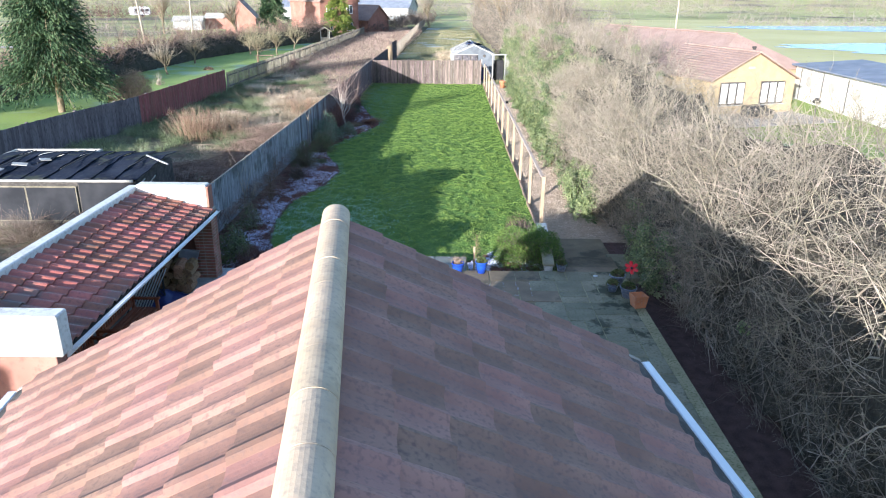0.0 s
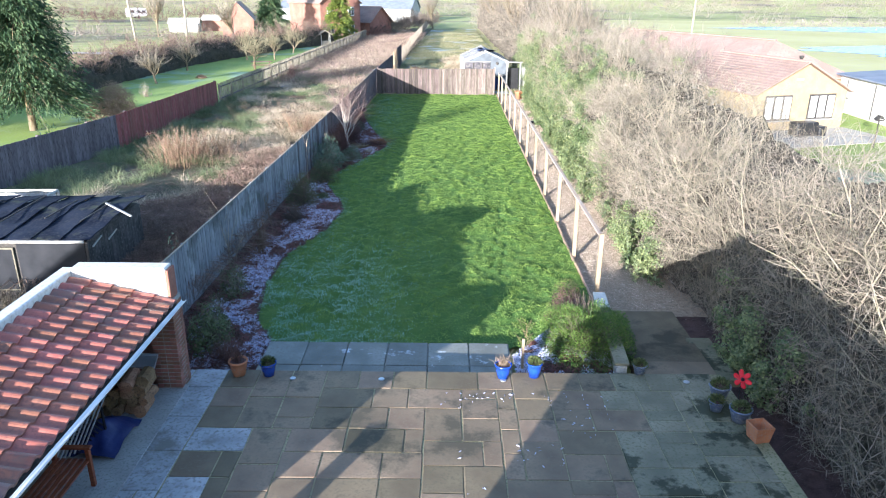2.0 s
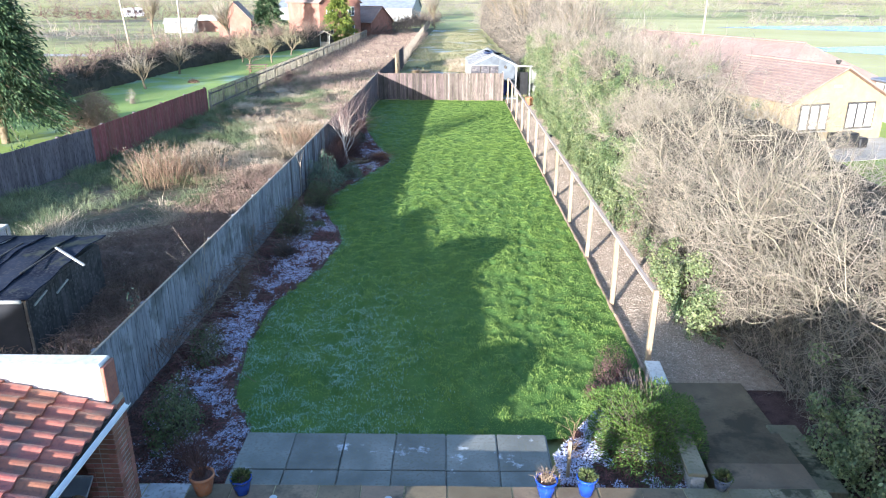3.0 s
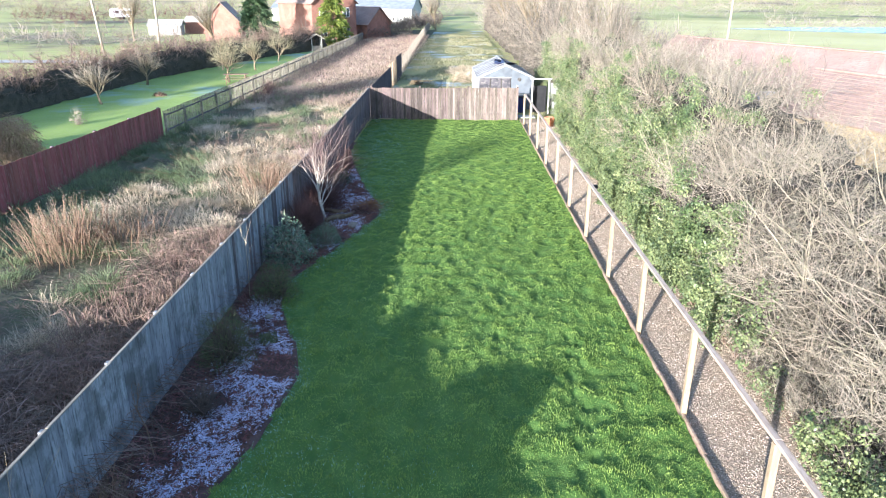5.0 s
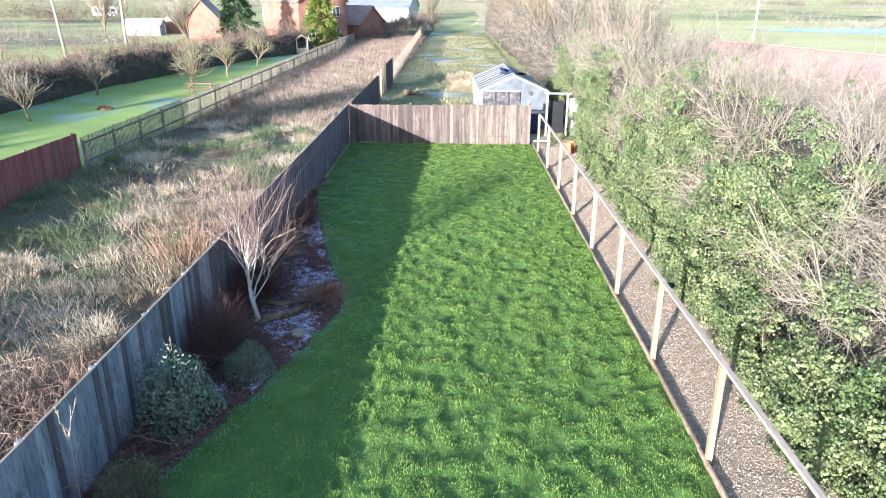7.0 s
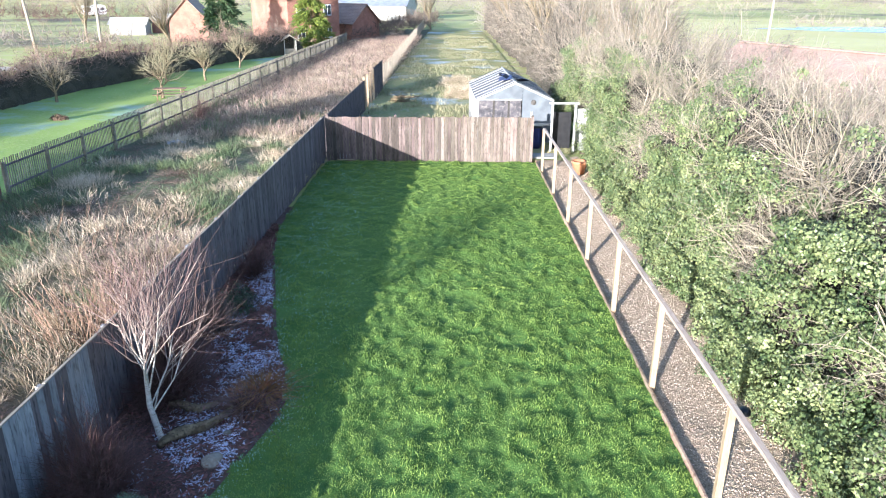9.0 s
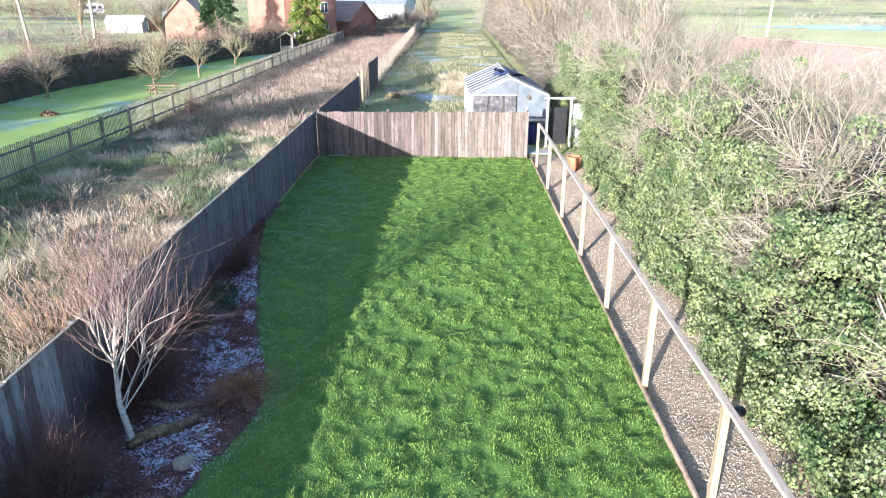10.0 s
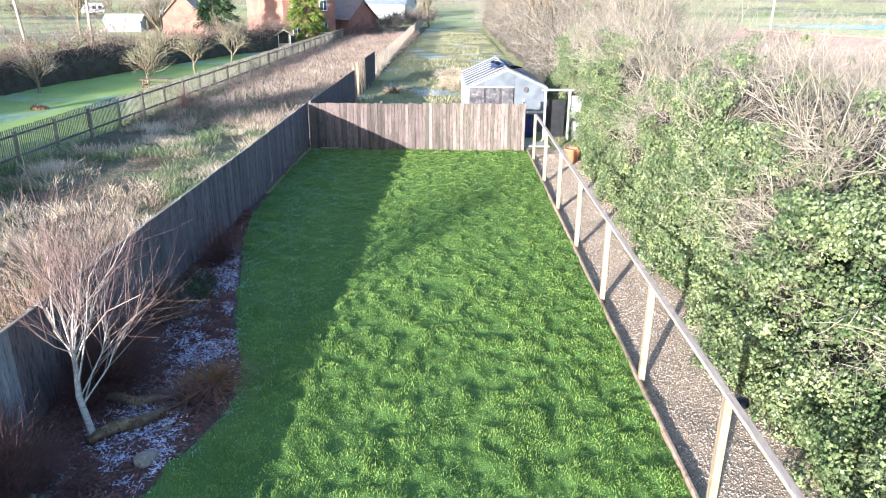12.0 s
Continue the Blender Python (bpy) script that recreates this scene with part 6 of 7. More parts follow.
# ---- plants in the beds ----
bare_tree("birch_tree", "young white-barked birch with bare branches", -4.98, 35.35, 12, 1.15, 0.05, 0.80, [13, 7, 6], M_BIRCH, M_BIRCHTWIG, 4, crook=1.8, up=0.46, lean=(-0.34, 0.05), start=0.36, shrink=0.93, thin=0.38, bark2=mat("young_birch_bark", (0.25, 0.185, 0.16), (0.38, 0.31, 0.27), rough=0.6, scale=5, fine=20, bump=0))
leafy_bush("shrub", "grey-green variegated evergreen shrub", -5.42, 31.8, 0.85, 0.9, 1.35, M_LEAFGREY, M_TWIG, 5, 3000, 0.065, 0.036)
leafy_bush("shrub", "low grey-green lavender bush", -4.6, 33.2, 0.5, 0.55, 0.62, M_LEAFGREY, M_TWIG, 6, 2600, 0.08, 0.01)
leafy_bush("shrub", "brownish green broom bush", -5.45, 26.3, 0.55, 0.75, 1.1, M_LEAFOLIVE, M_TWIGDARK, 7, 4200, 0.07, 0.009)
leafy_bush("shrub", "small dark green cushion plant", -4.85, 27.1, 0.26, 0.26, 0.22, M_LEAFOLIVE, M_TWIGDARK, 8, 700, 0.05, 0.02)
leafy_bush("shrub", "low olive-green bush by the fence", -5.2, 29.4, 0.55, 0.7, 0.75, M_LEAFOLIVE, M_TWIGDARK, 9, 3200, 0.06, 0.014)
twiggy_bush("shrub", "dark red bare twiggy shrub", -5.4, 34.1, 0.75, 1.05, 1.2, M_TWIGRED, 10, 1000, 0.004)
twiggy_bush("shrub", "dark red bare shrub behind the birch", -5.35, 36.8, 0.75, 1.15, 1.25, M_TWIGRED, 11, 1000, 0.004)
twiggy_bush("shrub", "dark bare twiggy shrub", -5.35, 39.2, 0.5, 0.8, 0.8, M_TWIGDARK, 12, 300)
twiggy_bush("shrub", "russet bare shrub by the fence", -5.3, 42.2, 0.4, 0.6, 0.9, M_TWIGRED, 13, 220)
leafy_bush("shrub", "dark green low evergreen", -5.2, 40.3, 0.5, 0.6, 0.55, M_LEAFDARK, M_TWIGDARK, 14, 1600, 0.05, 0.03)
leafy_bush("shrub", "yellow-green straggly shrub beside the pier", -5.35, 16.1, 0.45, 0.8, 0.9, M_LEAFOLIVE, M_TWIG, 15, 2200, 0.06, 0.03)
leafy_bush("shrub", "bare bush with few green leaves", -5.6, 18.6, 0.4, 0.7, 0.8, M_LEAFOLIVE, M_TWIG, 16, 900, 0.05, 0.025)
twiggy_bush("shrub", "thin brown stems by the fence", -5.7, 21.6, 0.3, 0.9, 1.0, M_STALK, 17, 70)
twiggy_bush("shrub", "dead brown flower stems in the bed", -4.75, 15.2, 0.45, 0.45, 0.6, M_TWIGRED, 18, 160)
twiggy_bush("shrub", "brown dead perennial stems", -5.35, 24.4, 0.4, 0.5, 0.55, M_TWIGDARK, 19, 200)
leafy_bush("shrub", "dense bright green clipped shrub beside the wall", 2.45, 15.8, 0.98, 1.2, 1.0, M_LEAFBRIGHT, M_TWIGDARK, 20, 20000, 0.062, 0.0155)
leafy_bush("shrub", "reddish heather beside the wall", 2.38, 17.65, 0.5, 0.7, 0.7, M_TWIGRED, M_TWIGRED, 21, 2400, 0.05, 0.014)
leafy_bush("shrub", "small dark red low cushion plant", 1.95, 17.25, 0.28, 0.3, 0.3, M_TWIGRED, M_TWIGRED, 22, 900, 0.05, 0.014)


def grass_tuft(x, y, r, n, h, material, seed, label):
    g = np.random.default_rng(seed)
    p = np.stack([g.normal(size=n) * r * 0.3, g.normal(size=n) * r * 0.3, np.full(n, 0.0)], 1)
    lean = p * 2.2 + g.normal(size=(n, 3)) * [r * 0.4, r * 0.4, 0]
    lean[:, 2] = -h * 0.2
    thing("ornamental_grass", label, "grass clump", pose(x, y, 0.02), me=data_np("ornamental_grass", *blade_mesh(p, lean, h * g.uniform(0.6, 1.1, n), 0.016), material))


bare_tree("sapling", "thin pale bare sapling beside the fence", -5.8, 29.2, 71, 1.5, 0.007, 0.5, [5, 3, 3], M_STRAW, M_STRAW, 4, up=0.6, start=0.5, shrink=0.3, category="sapling")
bare_tree("sapling", "short bare sapling in the bed", -5.75, 23.2, 72, 1.0, 0.012, 0.6, [5, 3, 3], M_STALK, M_STALK, 4, up=0.5, start=0.4, shrink=0.4, category="sapling")
grass_tuft(-3.78, 36.75, 0.4, 560, 0.3, M_SEDGE, 1, "orange-brown sedge clump at the lawn edge")
grass_tuft(-3.95, 36.3, 0.38, 500, 0.3, M_TWIGRED, 2, "dark red-brown grass clump")


def drift(x, y, rz, l, r, seed):
    g = np.random.default_rng(seed)
    n, k = 12, 9
    b = bmesh.new()
    rows = []
    for i in range(n):
        t = i / (n - 1)
        rr = r * (0.5 + math.sin(math.pi * min(1, t * 0.9 + 0.1)) * 0.7)
        cx, cy, cz = (t - 0.5) * l, 0.08 * math.sin(t * 5 + seed), r * 0.8 + 0.03 * math.sin(t * 7)
        rows.append([b.verts.new((cx, cy + rr * math.cos(2 * math.pi * j / k) * g.uniform(0.6, 1.35), cz + rr * math.sin(2 * math.pi * j / k) * g.uniform(0.7, 1.1))) for j in range(k)])
    for p, q in zip(rows, rows[1:]):
        for j in range(k):
            b.faces.new((p[j], p[(j + 1) % k], q[(j + 1) % k], q[j]))
    b.faces.new(rows[0]), b.faces.new(rows[-1])
    thing("driftwood", "weathered mossy driftwood log on the mulch", "log", pose(x, y, 0.02, 0, 0, rz), me=data_bm("driftwood", b, M_DRIFT, True))


drift(-4.55, 35.7, 56, 1.35, 0.085, 1)
drift(-4.8, 36.33, 9, 0.9, 0.075, 2)
drift(-4.2, 36.1, 35, 0.5, 0.03, 3)


def stone(x, y, s, seed, m=None):
    b = bmesh.new()
    bmesh.ops.create_icosphere(b, subdivisions=2, radius=1)
    for q in b.verts:
        q.co *= 1 + 0.35 * noise.noise(q.co * 1.3 + Vector((seed, 0, 0)))
        q.co.x *= s
        q.co.y *= s * 0.8
        q.co.z *= s * 0.62
    thing("stone", "rounded grey-brown field stone on the bed", "stone", pose(x, y, s * 0.25 + 0.02, 0, 0, seed * 40), me=data_bm("stone", b, m or M_STONE))


stone(-4.06, 34.85, 0.17, 1)
stone(-4.05, 35.6, 0.07, 2)
stone(-5.1, 28.2, 0.12, 3)

# ---- paddock: brambles and dry stalks ----
def brambles(x0, x1, y0, y1, n, seed):
    g = np.random.default_rng(seed)
    p = np.stack([g.uniform(x0, x1, n), g.uniform(y0, y1, n), np.zeros(n)], 1)
    p[:, 2] = paddock_z(p[:, 0], p[:, 1]) - 0.02
    hump = 0.2 + 0.6 * fbm(p[:, 0] * 0.8, p[:, 1] * 0.8, seed)
    d = g.normal(size=(n, 3)) * [0.5, 0.5, 0]
    p1 = p + d * 0.5 + np.stack([0 * hump, 0 * hump, hump], 1)
    p2 = p + d * 1.3 + np.stack([0 * hump, 0 * hump, hump * g.uniform(0.2, 0.9, n)], 1)
    v, f = tubes(p, p1, p2, np.full(n, 0.008), np.full(n, 0.004))
    thing("brambles", "tangled brown bramble stems", "brambles", kind="stuff", me=data_np("brambles", v, f, M_BRAMBLE))


brambles(-10.4, -6.4, 18.0, 25.5, 6500, 5)
brambles(-9.0, -6.4, 25.5, 33.0, 1500, 6)


def stalks(label, cx, cy, sx, sy, n, h, seed):
    """A ragged stand of dead stems that lean and cross, with side shoots and seed heads."""
    g = np.random.default_rng(seed)
    p = np.stack([cx + g.normal(size=n) * sx, cy + g.normal(size=n) * sy, np.zeros(n)], 1)
    p[:, 2] = paddock_z(p[:, 0], p[:, 1]) - 0.02
    out = (p - [cx, cy, 0]) * [0.35, 0.35, 0]
    lean = out + g.normal(size=(n, 3)) * [0.22, 0.22, 0]
    hh = h * g.uniform(0.45, 1.15, n)
    q = p + lean + np.stack([0 * hh, 0 * hh, hh], 1)
    mid = (p + q) / 2 - lean * 0.12 + g.normal(size=(n, 3)) * 0.03
    t = thing("dry_stalks", label, "weeds", kind="stuff")
    part("stalk_mass", data_np("stalk_mass", *tubes(p, mid, q, np.full(n, 0.010), np.full(n, 0.006)), M_STALK), t)
    m = n * 4
    j = g.integers(0, n, m)
    s = mid[j] + (q[j] - mid[j]) * g.uniform(-0.6, 1, (m, 1))
    e = s + (unit(q[j] - p[j]) + g.normal(size=(m, 3)) * 0.7) * g.uniform(0.08, 0.25, (m, 1))
    part("side_shoot_mass", data_np("side_shoot_mass", *slivers(s, (s + e) / 2, e, np.full(m, 0.004), np.full(m, 0.002)), M_STALK), t)
    part("seed_head_mass", data_np("seed_head_mass", *leaf_mesh(q[j] + g.normal(size=(m, 3)) * 0.04, g.normal(size=(m, 3)) + [0, 0, 0.3], 0.05, 0.02), M_SEED), t)


stalks("stand of tall dry golden weed stalks", -11.7, 32.2, 0.42, 0.6, 300, 1.2, 8)
stalks("leaning ragged stand of brown stalks", -10.4, 33.0, 0.5, 0.6, 150, 0.9, 18)
stalks("smaller stand of dry stalks by the fence", -7.7, 38.8, 0.55, 0.5, 220, 0.95, 9)
stalks("thin scatter of dead weeds in the grass", -10.5, 43.5, 1.6, 2.6, 150, 0.6, 19)
twiggy_bush("shrub", "dark red bare shrub beside the picket fence", -13.6, 63.3, 0.7, 0.9, 1.25, M_TWIGRED, 27, 220)

twiggy_bush("shrub", "dark bare shrub before the old shed", -11.4, 16.9, 1.3, 0.5, 1.0, M_TWIGDARK, 28, 260)
twiggy_bush("shrub", "dark bare shrub beside the old shed", -9.3, 16.6, 1.0, 0.5, 0.7, M_TWIGDARK, 29, 200)
leafy_bush("shrub", "straggly plant with pale leaves above the fence", -6.9, 18.4, 0.25, 0.3, 1.75, M_LEAFGREY, M_TWIG, 30, 90, 0.07, 0.04)
twiggy_bush("shrub", "pale-twigged sapling leaning over the fence", -6.25, 20.6, 0.4, 0.5, 1.95, M_STRAW, 32, 16)

# ---- neighbour's garden ----
def conifer(name, label, x, y, h, r, n, leaf, seed, z=0.0, bare=0.12, droop=0.5, size=0.35):
    g = np.random.default_rng(seed)
    t = thing(name, label, "tree", pose(x, y, z))
    part("trunk", data_np("trunk", *tubes(np.zeros((1, 3)), np.array([[0.05, 0, h / 2]]), np.array([[0, 0, h * 0.97]]), np.array([r * 0.052]), np.array([0.02]), 9), M_BARK, True), t)
    nb = n // 110
    zb = h * (bare + (1 - bare) * g.uniform(0, 1, nb) ** 0.9)
    rb = r * np.clip(1.08 - zb / h, 0.05, 1) ** 0.75 * g.uniform(0.65, 1.1, nb)
    ab = g.uniform(0, 2 * math.pi, nb)
    o = np.stack([0 * zb, 0 * zb, zb], 1)
    tip = np.stack([np.cos(ab) * rb, np.sin(ab) * rb, zb - rb * droop * g.uniform(0.2, 0.7, nb)], 1)
    mid = (o + tip) / 2 + np.stack([0 * zb, 0 * zb, rb * 0.12], 1)
    part("limb_frame", data_np("limb_frame", *tubes(o, mid, tip, np.full(nb, 0.03), np.full(nb, 0.008)), M_BARK), t)
    k = g.integers(0, nb, n)
    e = g.uniform(0.25, 1.02, (n, 1))
    base = np.where(e < 0.5, o[k] + (mid[k] - o[k]) * 2 * e, mid[k] + (tip[k] - mid[k]) * (2 * e - 1)) + g.normal(size=(n, 3)) * [0.15, 0.15, 0.08] * (r / 2.5) - np.stack([0 * e[:, 0], 0 * e[:, 0], g.uniform(0, 0.35, n) * e[:, 0]], 1)
    al = unit(tip[k] - o[k]) + g.normal(size=(n, 3)) * 0.5 - [0, 0, droop * 0.7]
    part("foliage", data_np("foliage", *leaf_mesh(base, al, size * g.uniform(0.5, 1.2, n), size * 0.26), leaf), t)
    return t


conifer("conifer_tree", "large dark green cypress with drooping sprays", -22.2, 39.6, 9.0, 3.8, 38000, M_CONIFER, 3, bare=0.17, size=0.30, droop=0.75)
conifer("conifer_tree", "dark green conifer beyond the field hedge", -25.7, 108, 8.5, 3.0, 9000, M_CONIFER, 4, bare=0.05, size=0.55)
conifer("conifer_tree", "golden green conifer beside the brick house", -16.6, 112, 7.2, 3.1, 8000, M_YEW, 5, bare=0.03, size=0.5)
conifer("conifer_tree", "small golden conifer at the fence end", -16.2, 108, 2.4, 1.0, 1800, M_YEW, 6, bare=0.03, size=0.35)
leafy_bush("shrub", "dome-shaped brown shrub of drooping dead twigs", -19.3, 42.3, 1.25, 1.25, 2.2, M_DOME, M_DOME, 31, 9000, 0.35, 0.014, droop=1.6)
for k, (x, y, s) in enumerate(((-24.6, 69.6, 3), (-18.8, 71.6, 4), (-19.0, 80.6, 5), (-18.9, 89.5, 6), (-22.0, 80.5, 7), (-23.5, 59.5, 8))):
    bare_tree("fruit_tree", "small bare spreading fruit tree on the lawn", x, y, s, 1.0, 0.09, 0.95, [9, 6, 5], M_BARK, M_ORCHARD if k % 5 else M_TWIG, 4, up=0.4, start=0.45, group="fruit trees", shrink=0.95)
leafy_bush("shrub", "heap of dead leaves and clippings", -21.3, 63.5, 0.5, 0.4, 0.3, M_STALK, M_STALK, 41, 500, 0.1, 0.05)
leafy_bush("shrub", "small bare shrub with frosted tips", -21.5, 52.5, 0.5, 0.5, 0.9, M_SEED, M_TWIG, 42, 300, 0.06, 0.03)

pt = thing("picnic_table", "timber picnic table on the lawn", "table", pose(-17.9, 70.6, 0.0, 0, 0, 10))
for k in range(5):
    box("tabletop_board", 1.9, 0.14, 0.04, M_STALK, pt, (0, -0.3 + 0.15 * k, 0.74), 0.004)
for sy in (-0.68, 0.68):
    box("seat_board", 1.9, 0.24, 0.04, M_STALK, pt, (0, sy, 0.44), 0.004)
for sx in (-0.7, 0.7):
    box("crossbar", 0.05, 1.5, 0.09, M_STALK, pt, (sx, 0, 0.39), 0.004)
    for sy in (-1, 1):
        box("leg", 0.05, 0.09, 0.85, M_STALK, pt, (sx, sy * 0.45, 0.38), 0.004, rot=(sy * 25, 0, 0))
wh = thing("well_house", "small roofed timber garden shelter", "shelter", pose(-17.3, 103, 0, 0, 0, 20))
for sx in (-0.6, 0.6):
    for sy in (-0.5, 0.5):
        box("post", 0.1, 0.1, 1.5, M_GREYWOOD, wh, (sx, sy, 0.75))
part("roof", data_bm("roof", prism_bm([(-0.95, 1.45), (0, 2.05), (0.95, 1.45), (0.95, 1.38), (0, 1.95), (-0.95, 1.38)], 1.5), M_POLE), wh, m=pose(0, -0.75, 0))
box("panel", 1.2, 0.05, 0.6, M_POLE, wh, (0, -0.5, 0.35))

for x, y, h in ((-33.2, 94.5, 9.5), (-40.2, 96.0, 9.5), (32.0, 101.0, 9.0)):
    t = thing("utility_pole", "wooden utility pole beyond the gardens", "utility pole", pose(x, y, -0.1, 0, -5.0 if x < -35 else 0.8, 0), "utility poles")
    part("pole", data_bm("pole", lathe_bm([(0.15, 0), (0.14, h * 0.3), (0.10, h)], 10), M_POLE, True), t)
    box("crossarm", 1.5, 0.1, 0.12, M_POLE, t, (0, 0.12, h - 0.6), 0.01)
    for sx in (-0.6, 0, 0.6):
        part("insulator", data_bm("insulator", lathe_bm([(0.04, 0), (0.06, 0.06), (0.03, 0.14)], 8), M_UPVC, True), t, m=pose(sx, 0.12, h - 0.54))

# ---- greenhouse and gate past the lawn end ----
gh = thing("greenhouse", "old white-framed greenhouse with patched sheet roof", "greenhouse", pose(2.5, 58.6, 0, 0, 0, 1.5))
W, L, E, A = 1.70, 6.4, 1.95, 2.7
rl, tilt = math.hypot(W, A - E), math.degrees(math.atan((A - E) / W))
for k in range(9):
    yy = L * k / 8
    for sx in (-1, 1):
        box("stud", 0.06, 0.06, E, M_CLAD, gh, (sx * W, yy, E / 2), 0.004)
        if k < 8:
            box("side_pane", 0.008, L / 8 - 0.07, E - 0.55, M_DUSTY, gh, (sx * W, yy + L / 16, E / 2 + 0.25), 0)
            box("side_board", 0.03, L / 8, 0.55, M_DARKWOOD, gh, (sx * W, yy + L / 16, 0.27), 0.003)
for sx in (-1, 1):
    g = random.Random(sx + 5)
    for k in range(22):
        yy = L * (k + 0.5) / 22
        dark = sx > 0 or k % 3 == 1 or g.uniform(0, 1) < 0.25
        box("roof_sheet", rl + 0.1 + g.uniform(-0.06, 0.06), L / 22 - 0.03, 0.015, M_ROOFGLASS if dark else M_SHEETING, gh, (sx * (W / 2 + 0.04), yy, (E + A) / 2 + 0.02 + g.uniform(-0.012, 0.018)), 0, rot=(g.uniform(-3, 3), sx * tilt, 0))
    for k in range(8):
        box("glazing_bar", rl + 0.12, 0.035, 0.03, M_CLAD, gh, (sx * (W / 2 + 0.04), L * (k + 0.3) / 8, (E + A) / 2 + 0.05), 0.003, rot=(0, sx * tilt, 0))
for k in range(7):
    g = random.Random(k + 40)
    box("torn_sheet", g.uniform(0.35, 0.9), g.uniform(0.5, 1.1), 0.015, M_FELT if k % 3 else M_TARP, gh, (g.uniform(-0.35, 0.5), g.uniform(0.8, 3.0), A + 0.02 + g.uniform(-0.05, 0.06)), 0.003, "torn dark ridge covering", rot=(g.uniform(-12, 12), g.uniform(-15, 30), g.uniform(-30, 30)))
box("ridge", 0.08, L + 0.1, 0.06, M_CLAD, gh, (0, L / 2, A + 0.05), 0.01)
for k, (x, w) in enumerate(((-1.33, 0.7), (-0.62, 0.66), (0.03, 0.58))):
    box("front_pane", w - 0.05, 0.012, 1.2, M_DUSTY, gh, (x, -0.01, 1.33), 0)
    box("front_board", w, 0.03, 0.68, M_DARKWOOD, gh, (x, 0, 0.34), 0.003)
    box("post", 0.06, 0.06, 1.97, M_DARKWOOD if k else M_CLAD, gh, (x - w / 2, -0.02, 0.985), 0.004)
box("lintel", 2.05, 0.05, 0.06, M_CLAD, gh, (-0.70, -0.03, 1.97), 0.004)
part("gable_board", data_bm("gable_board", prism_bm([(0.34, 0.0), (W, 0.0), (W, E), (0.34, A - 0.14)], 0.03), M_GABLE), gh, "pale blue gable cladding", pose(0, -0.04, 0))
part("gable_board", data_bm("gable_board", prism_bm([(-W, E - 0.02), (0.33, E - 0.02), (0.33, A - 0.14), (0.0, A), (-W, E)], 0.03), M_GABLE), gh, "pale gable board", pose(0, -0.05, 0))
for sx in (-1, 1):
    box("bargeboard", rl + 0.12, 0.03, 0.09, M_CLAD, gh, (sx * (W / 2 + 0.03), -0.09, (E + A) / 2 + 0.0), 0.003, rot=(0, sx * tilt, 0))
part("back_wall", data_bm("back_wall", prism_bm([(-W, 0.0), (W, 0.0), (W, E), (0.0, A), (-W, E)], 0.03), M_DARKWOOD), gh, m=pose(0, L, 0))
part("vent", data_bm("vent", lathe_bm([(0.12, 0), (0.12, 0.03), (0.08, 0.04)], 14), M_DARKWOOD, True), gh, m=pose(0.85, -0.045, 1.85, 90, 0, 0))

gate = thing("garden_gate", "white timber gate frame at the path end", "gate", pose(3.0, 56.6, 0))
for x, h in ((0.05, 1.75), (0.95, 2.1), (1.95, 2.1)):
    box("post", 0.1, 0.1, h, M_CLAD, gate, (x, 0, h / 2))
box("lintel", 1.3, 0.08, 0.08, M_CLAD, gate, (1.45, 0, 2.12))
box("crossbar", 1.0, 0.06, 0.1, M_CLAD, gate, (0.5, 0.02, 1.2))
box("gate_panel", 0.85, 0.05, 1.6, M_BLACK, gate, (1.46, 0.6, 0.85))
box("side_panel", 0.5, 0.05, 1.85, M_CLAD, gate, (2.3, 0.12, 0.95))
stp = thing("door_step", "pale concrete step at the gate", "step", pose(3.5, 55.6, 0))
box("slab", 1.1, 0.8, 0.1, M_CONCRETE, stp, (0, 0, 0.03))
pb = thing("terracotta_planter", "round terracotta pot by the hedge", "planter", pose(4.55, 52.8, 0.0))
part("pot", data_bm("pot", lathe_bm([(0.2, 0), (0.28, 0.4), (0.31, 0.42), (0.31, 0.5), (0.26, 0.5), (0.22, 0.3)]), M_TERRA, True), pb)

butt = thing("water_butt", "blue plastic water butt beside the greenhouse", "water butt", pose(3.35, 57.3, 0.0))
part("barrel", data_bm("barrel", lathe_bm([(0.24, 0), (0.29, 0.15), (0.31, 0.5), (0.28, 0.92), (0.29, 0.95)], 20), M_TARP, True), butt)
part("lid", data_bm("lid", lathe_bm([(0.30, 0.95), (0.31, 0.99), (0.10, 1.03)], 20), M_BLACK, True), butt)
offcut = thing("timber_offcut", "pale timber offcut lying at the fence foot", "board", pose(-4.75, 54.55, 0.06, 0, 0, 4))
box("board", 0.7, 0.14, 0.03, M_TIMBER, offcut, (0, 0, 0), 0.004)
crumple = bmesh.new()
bmesh.ops.create_grid(crumple, x_segments=16, y_segments=12, size=0.5)
for q in crumple.verts:
    q.co.z = 0.12 + 0.12 * noise.noise(q.co * 3.1) + 0.05 * noise.noise(q.co * 9)
    q.co.x, q.co.y = q.co.x * 0.8, q.co.y * 0.6
thing("plastic_sheet", "crumpled pale plastic sheet in the rough grass", "plastic sheet", pose(-12.7, 57.2, 0.05, 0, 0, 20), me=data_bm("plastic_sheet", crumple, M_PLASTIC, True))

